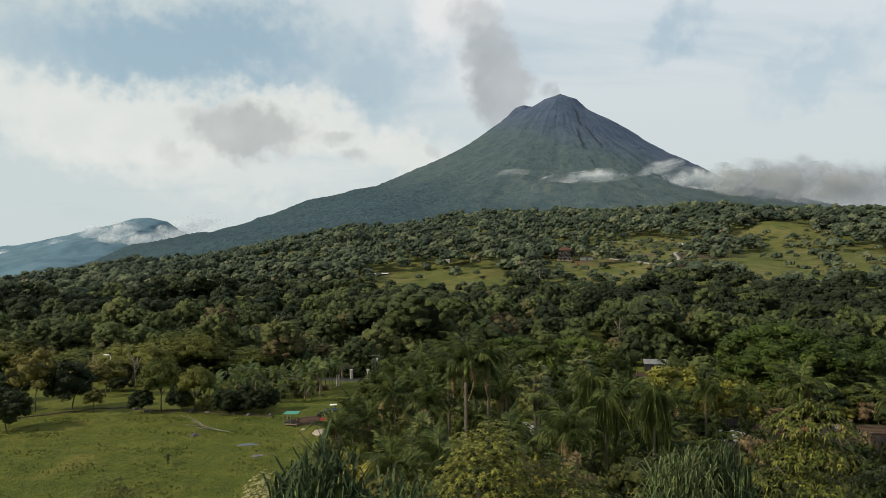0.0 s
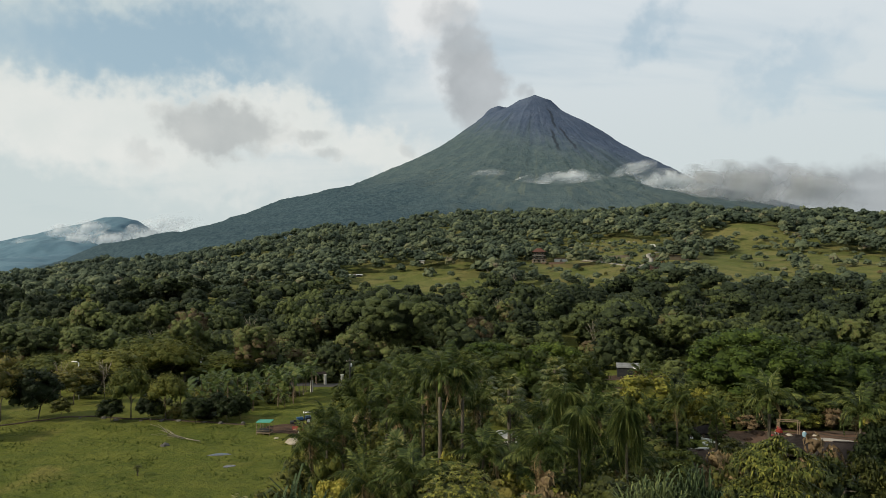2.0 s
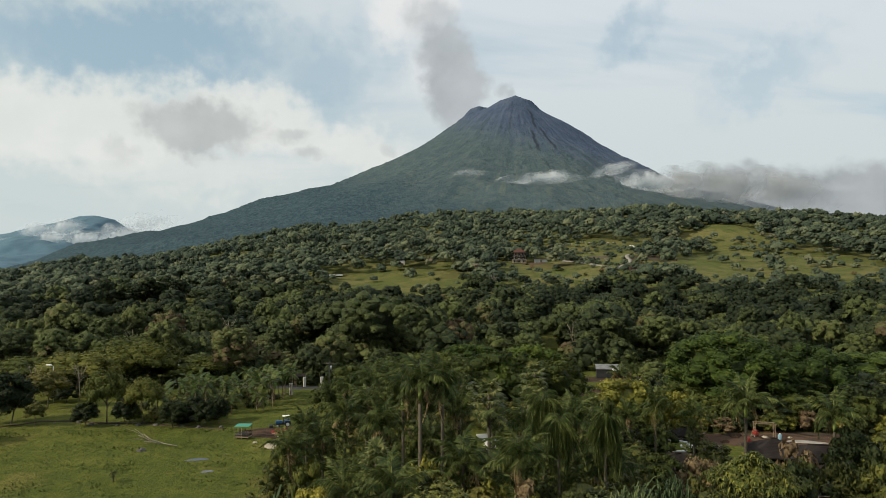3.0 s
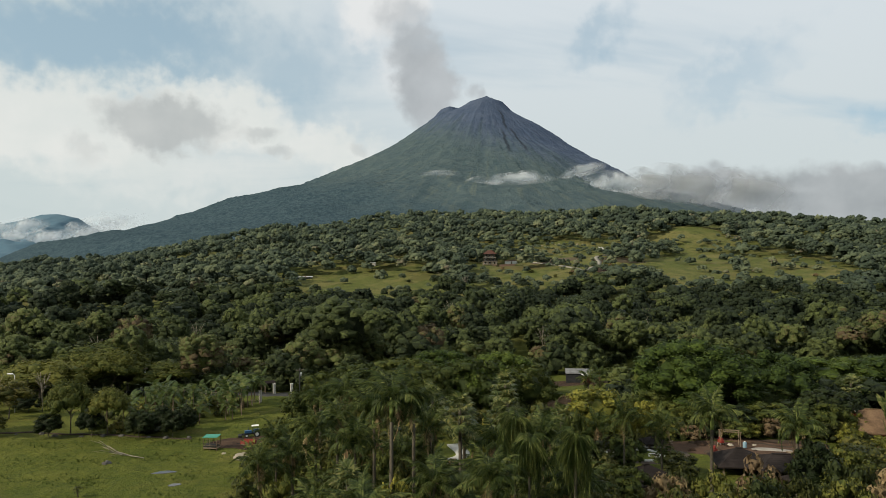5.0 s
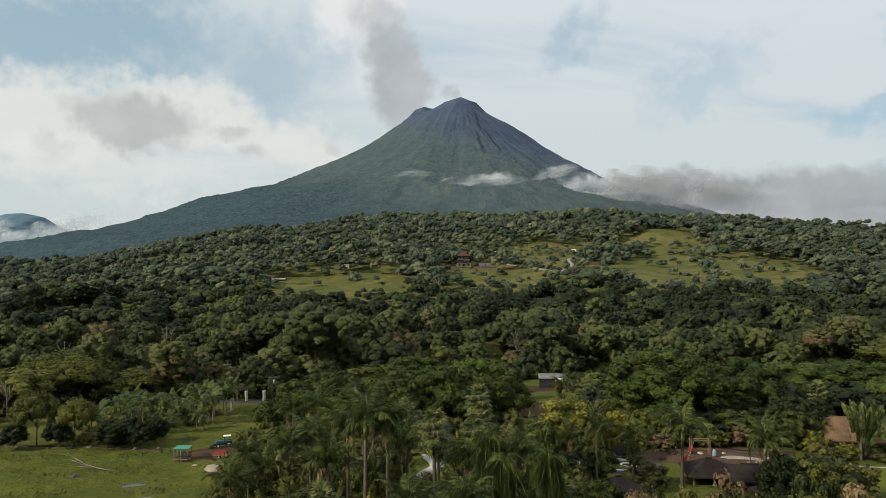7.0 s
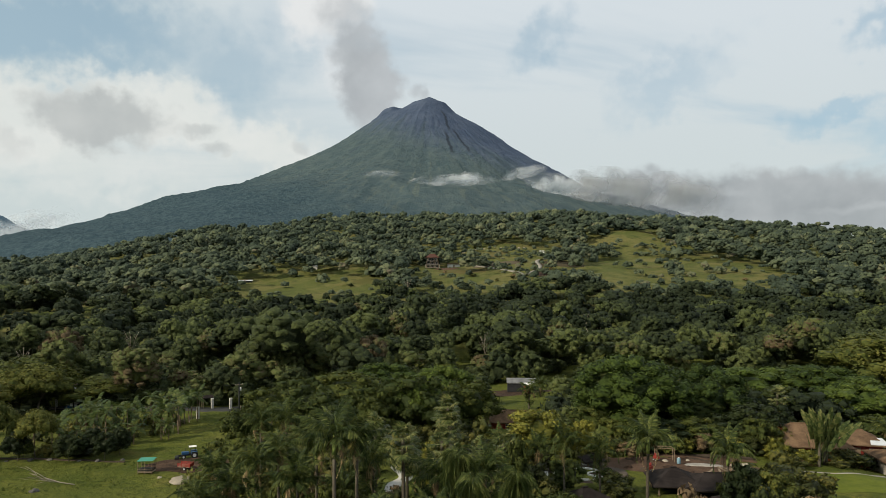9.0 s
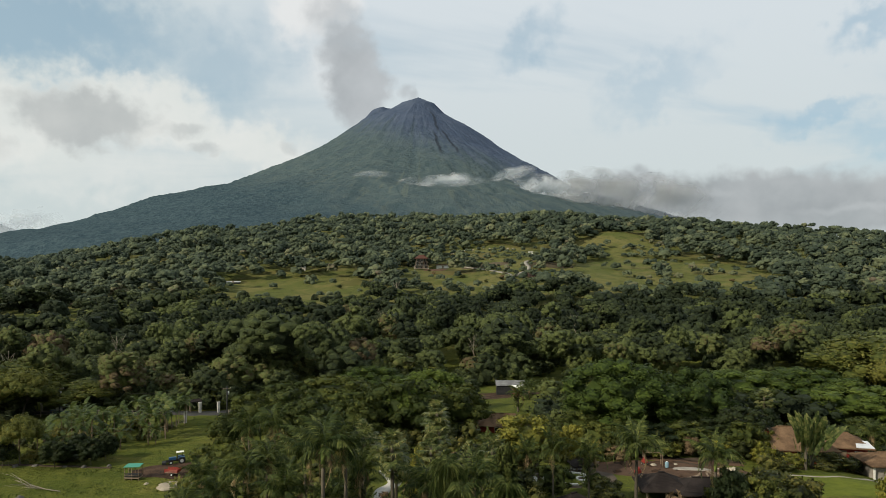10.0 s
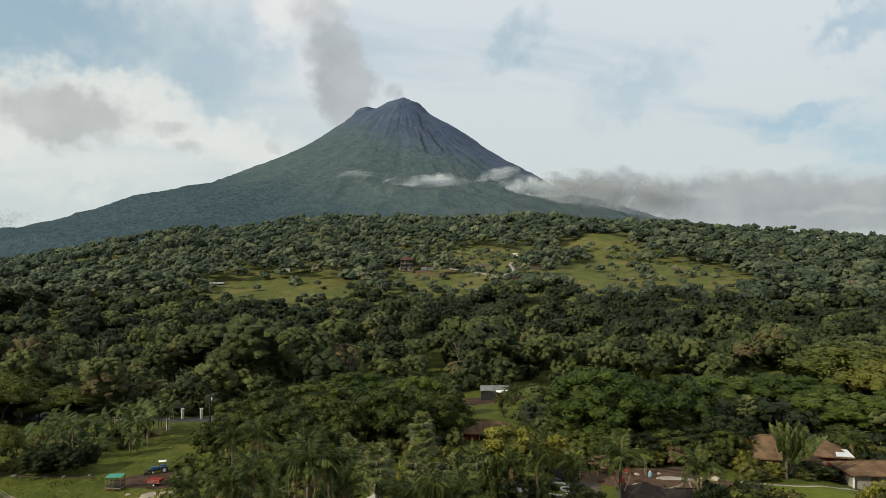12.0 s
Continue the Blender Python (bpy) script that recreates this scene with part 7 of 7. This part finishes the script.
def timber_frame(x, y, turn):
    root = thing("timber_frame", on_ground(x, y, turn, 0.1), "bare timber frame on the building site", "frame")
    for px in (-1.2, 1.2):
        for py in (-0.5, 0.5):
            part("post", boxes((px - 0.05, px + 0.05, py - 0.05, py + 0.05, -0.1, 1.7)), WOOD, root)
    for py in (-0.5, 0.5):
        part("beam", boxes((-1.35, 1.35, py - 0.05, py + 0.05, 1.7, 1.8)), WOOD, root)


timber_frame(47.8, 90.2, -15)
for k in range(7):
    b = thing("plank", on_ground(50 + k * 0.9, 83.8 + 0.5 * math.sin(k * 2.2), 20 + k * 23, 0.12), "loose weathered plank on bare soil", "plank", "planks on the building site")
    part("board", boxes((-1.4, 1.4, -0.12, 0.12, 0.0, 0.06)), WOOD, b)
patch("dark_soil_bed", 55.5, 91.0, 6.0, 1.8, bpy.data.materials["dark_soil"], "dark turned soil along the building site", -20, 0.08, 0.4, 51)
_rng = random.Random(63)
for k in range(26):
    u, v = _rng.uniform(-10, 10), _rng.uniform(-3.6, 3.6)
    boulder("stone", 48 + u * 0.94 + v * 0.34, 88 - u * 0.34 + v * 0.94, _rng.uniform(0.18, 0.6), [SOIL, ROCK, SOIL, bpy.data.materials["dark_soil"]][k % 4], 130 + k,
            "rough stone crusted with reddish soil", _rng.uniform(0.35, 0.6), "stones on the building site", "stone")
boulder("rock_heap", 56.8, 85.6, 0.8, ROCK, 121, "pale rubble heap on the building site", 0.5, "", "rock heap")
boulder("rock_heap", 44.6, 91.6, 0.9, SOIL, 122, "heap of reddish soil on the building site", 0.5, "", "soil heap")


# ---- bare trees in the forest ----
def bare_tree(x, y, tall, seed):
    rng = np.random.RandomState(seed)
    root = thing("bare_tree", on_ground(x, y, seed * 40), "pale leafless tree standing in the forest", "tree", "leafless trees in the forest")
    part("trunk", branch_mesh(rng, tall * 0.9, tall * 0.13, 9, tall * 0.009, 0.45), DEADWOOD, root)
    for k in range(7):
        a, f = k * 0.9, rng.uniform(0.45, 0.8)
        o = Vector((math.cos(a) * tall * 0.08, math.sin(a) * tall * 0.08, tall * f))
        e = o + Vector((math.cos(a + 0.4) * tall * 0.1, math.sin(a + 0.4) * tall * 0.1, tall * 0.2))
        part("branch", tube([o, (o + e) / 2, e], [0.06, 0.04, 0.015], 5), DEADWOOD, root)


for k, (bx, by, tall) in enumerate(((4, 246, 17), (-12, 225, 15), (96, 232, 16), (60, 240, 15), (38, 330, 17), (62, 455, 15), (64, 470, 15), (120, 300, 16), (-60, 260, 15), (-85, 235, 14),
                                    (150, 340, 16), (-30, 300, 16), (48, 476, 14), (-70, 144, 9), (-64, 150, 9))):
    bare_tree(bx, by, tall, k + 1)


# ---- clouds on the mountains ----
def cloud_material(name, dens, tone=(0.82, 0.84, 0.86, 1), grain=0.014):
    mat, g, bsdf, out = material(name, 1.0)
    at = g.add("ShaderNodeTexCoord")
    gen = g.add("ShaderNodeVectorMath", {0: at.outputs["Generated"], 1: (0.5, 0.5, 0.5)}, operation="SUBTRACT").outputs[0]
    n1 = g.add("ShaderNodeTexNoise", {"Vector": at.outputs["Object"], "Scale": grain, "Detail": 3.5, "Roughness": 0.5})
    off = g.add("ShaderNodeVectorMath", {0: n1.outputs["Color"], 1: (0.5, 0.5, 0.5)}, operation="SUBTRACT").outputs[0]
    off = g.scaled(off, (0.6, 0.0, 1.0))
    gen = g.add("ShaderNodeVectorMath", {0: gen, 1: off}, operation="ADD").outputs[0]
    r = g.add("ShaderNodeVectorMath", {0: g.scaled(gen, (2.0, 0.0, 2.0))}, operation="LENGTH").outputs["Value"]
    body = g.step(r, 1.0, 0.1)
    fleck = g.step(n1.outputs[0], 0.34, 0.60)
    a = g.math("MULTIPLY", g.math("MULTIPLY", body, g.math("ADD", g.math("MULTIPLY", fleck, 0.8), 0.2)), dens)
    g.put(bsdf.inputs["Base Color"], tone)
    g.put(bsdf.inputs["Specular IOR Level"], 0.0)
    soft = g.add("ShaderNodeBsdfTranslucent", {0: tone})
    both = g.add("ShaderNodeMixShader", {0: 0.5, 1: bsdf.outputs[0], 2: soft.outputs[0]})
    clear = g.add("ShaderNodeBsdfTransparent")
    end = g.add("ShaderNodeMixShader", {0: a, 1: clear.outputs[0], 2: both.outputs[0]})
    g.tree.links.new(end.outputs[0], out.inputs[0])
    return mat


MIST_THIN, MIST, MIST_THICK = cloud_material("thin_mist", 0.25), cloud_material("mist", 0.48), cloud_material("thick_mist", 0.75)
# cloud bank's shade painted in: same vapour with a darker base tone
MIST_SHADED = cloud_material("shaded_mist", 0.85, (0.46, 0.47, 0.48, 1), 0.006)


def cloud(x, y, z, wide, tall, deep, mat, tilt, seed, label="white wisp of cloud drifting before the volcano"):
    """A soft lens of vapour, round all over."""
    bm = bmesh.new()
    bmesh.ops.create_uvsphere(bm, u_segments=32, v_segments=18, radius=1.0)
    for v in bm.verts:
        n = noise.fractal(v.co * 1.6 + Vector((seed * 5.3, 1, 2)), 0.9, 2.0, 4)
        v.co *= 1 + 0.22 * n
        v.co = Vector((v.co.x * wide, v.co.y * deep, v.co.z * tall))
    for f in bm.faces:
        f.smooth = True
    me = bpy.data.meshes.new("cloud")
    bm.to_mesh(me)
    bm.free()
    me.materials.append(mat)
    ob = new("cloud", me)
    ob.matrix_basis = pose(x, y, z, 0, tilt, 0)
    ob.visible_shadow = False
    tagged(ob, label, "cloud", "clouds on the mountains")


# centre, half width, half height, depth, density, tilt
for k, row in enumerate([(266, 2690, 328, 86, 14, 30, 1, 0), (549, 2690, 309, 170, 24, 30, 2, -2), (600, 2700, 318, 70, 26, 30, 2, -4), (823, 2680, 345, 112, 24, 30, 2, -13),
                         (977, 2700, 302, 165, 40, 32, 3, 6), (1110, 2740, 296, 150, 60, 40, 4, 4), (1270, 2780, 288, 240, 92, 60, 4, 3), (1540, 2800, 262, 300, 110, 70, 4, 0),
                         (-1976, 3900, 62, 150, 36, 30, 3, -4), (-1852, 3900, 108, 130, 40, 30, 3, -6), (-1770, 3900, 176, 120, 42, 30, 3, -8), (-1920, 3900, 162, 110, 34, 30, 3, -4), (-1700, 3950, 108, 200, 46, 33, 3, -8),
                         (-2400, 3900, 24, 150, 46, 35, 3, 0), (-2120, 3900, 84, 120, 36, 30, 2, -6), (-1450, 4100, 178, 240, 85, 68, 2, -10), (-1500, 3950, 120, 190, 63, 50, 2, -10)]):
    cloud(*row[:6], {1: MIST_THIN, 2: MIST, 3: MIST_THICK, 4: MIST_SHADED}[row[6]], row[7], k + 1)


# ---- done with the patterns ----
prune([r for slots in TREES.values() for (r,) in slots] + [r for r, _ in PALMS.values()] + list(SHRUBS.values()))
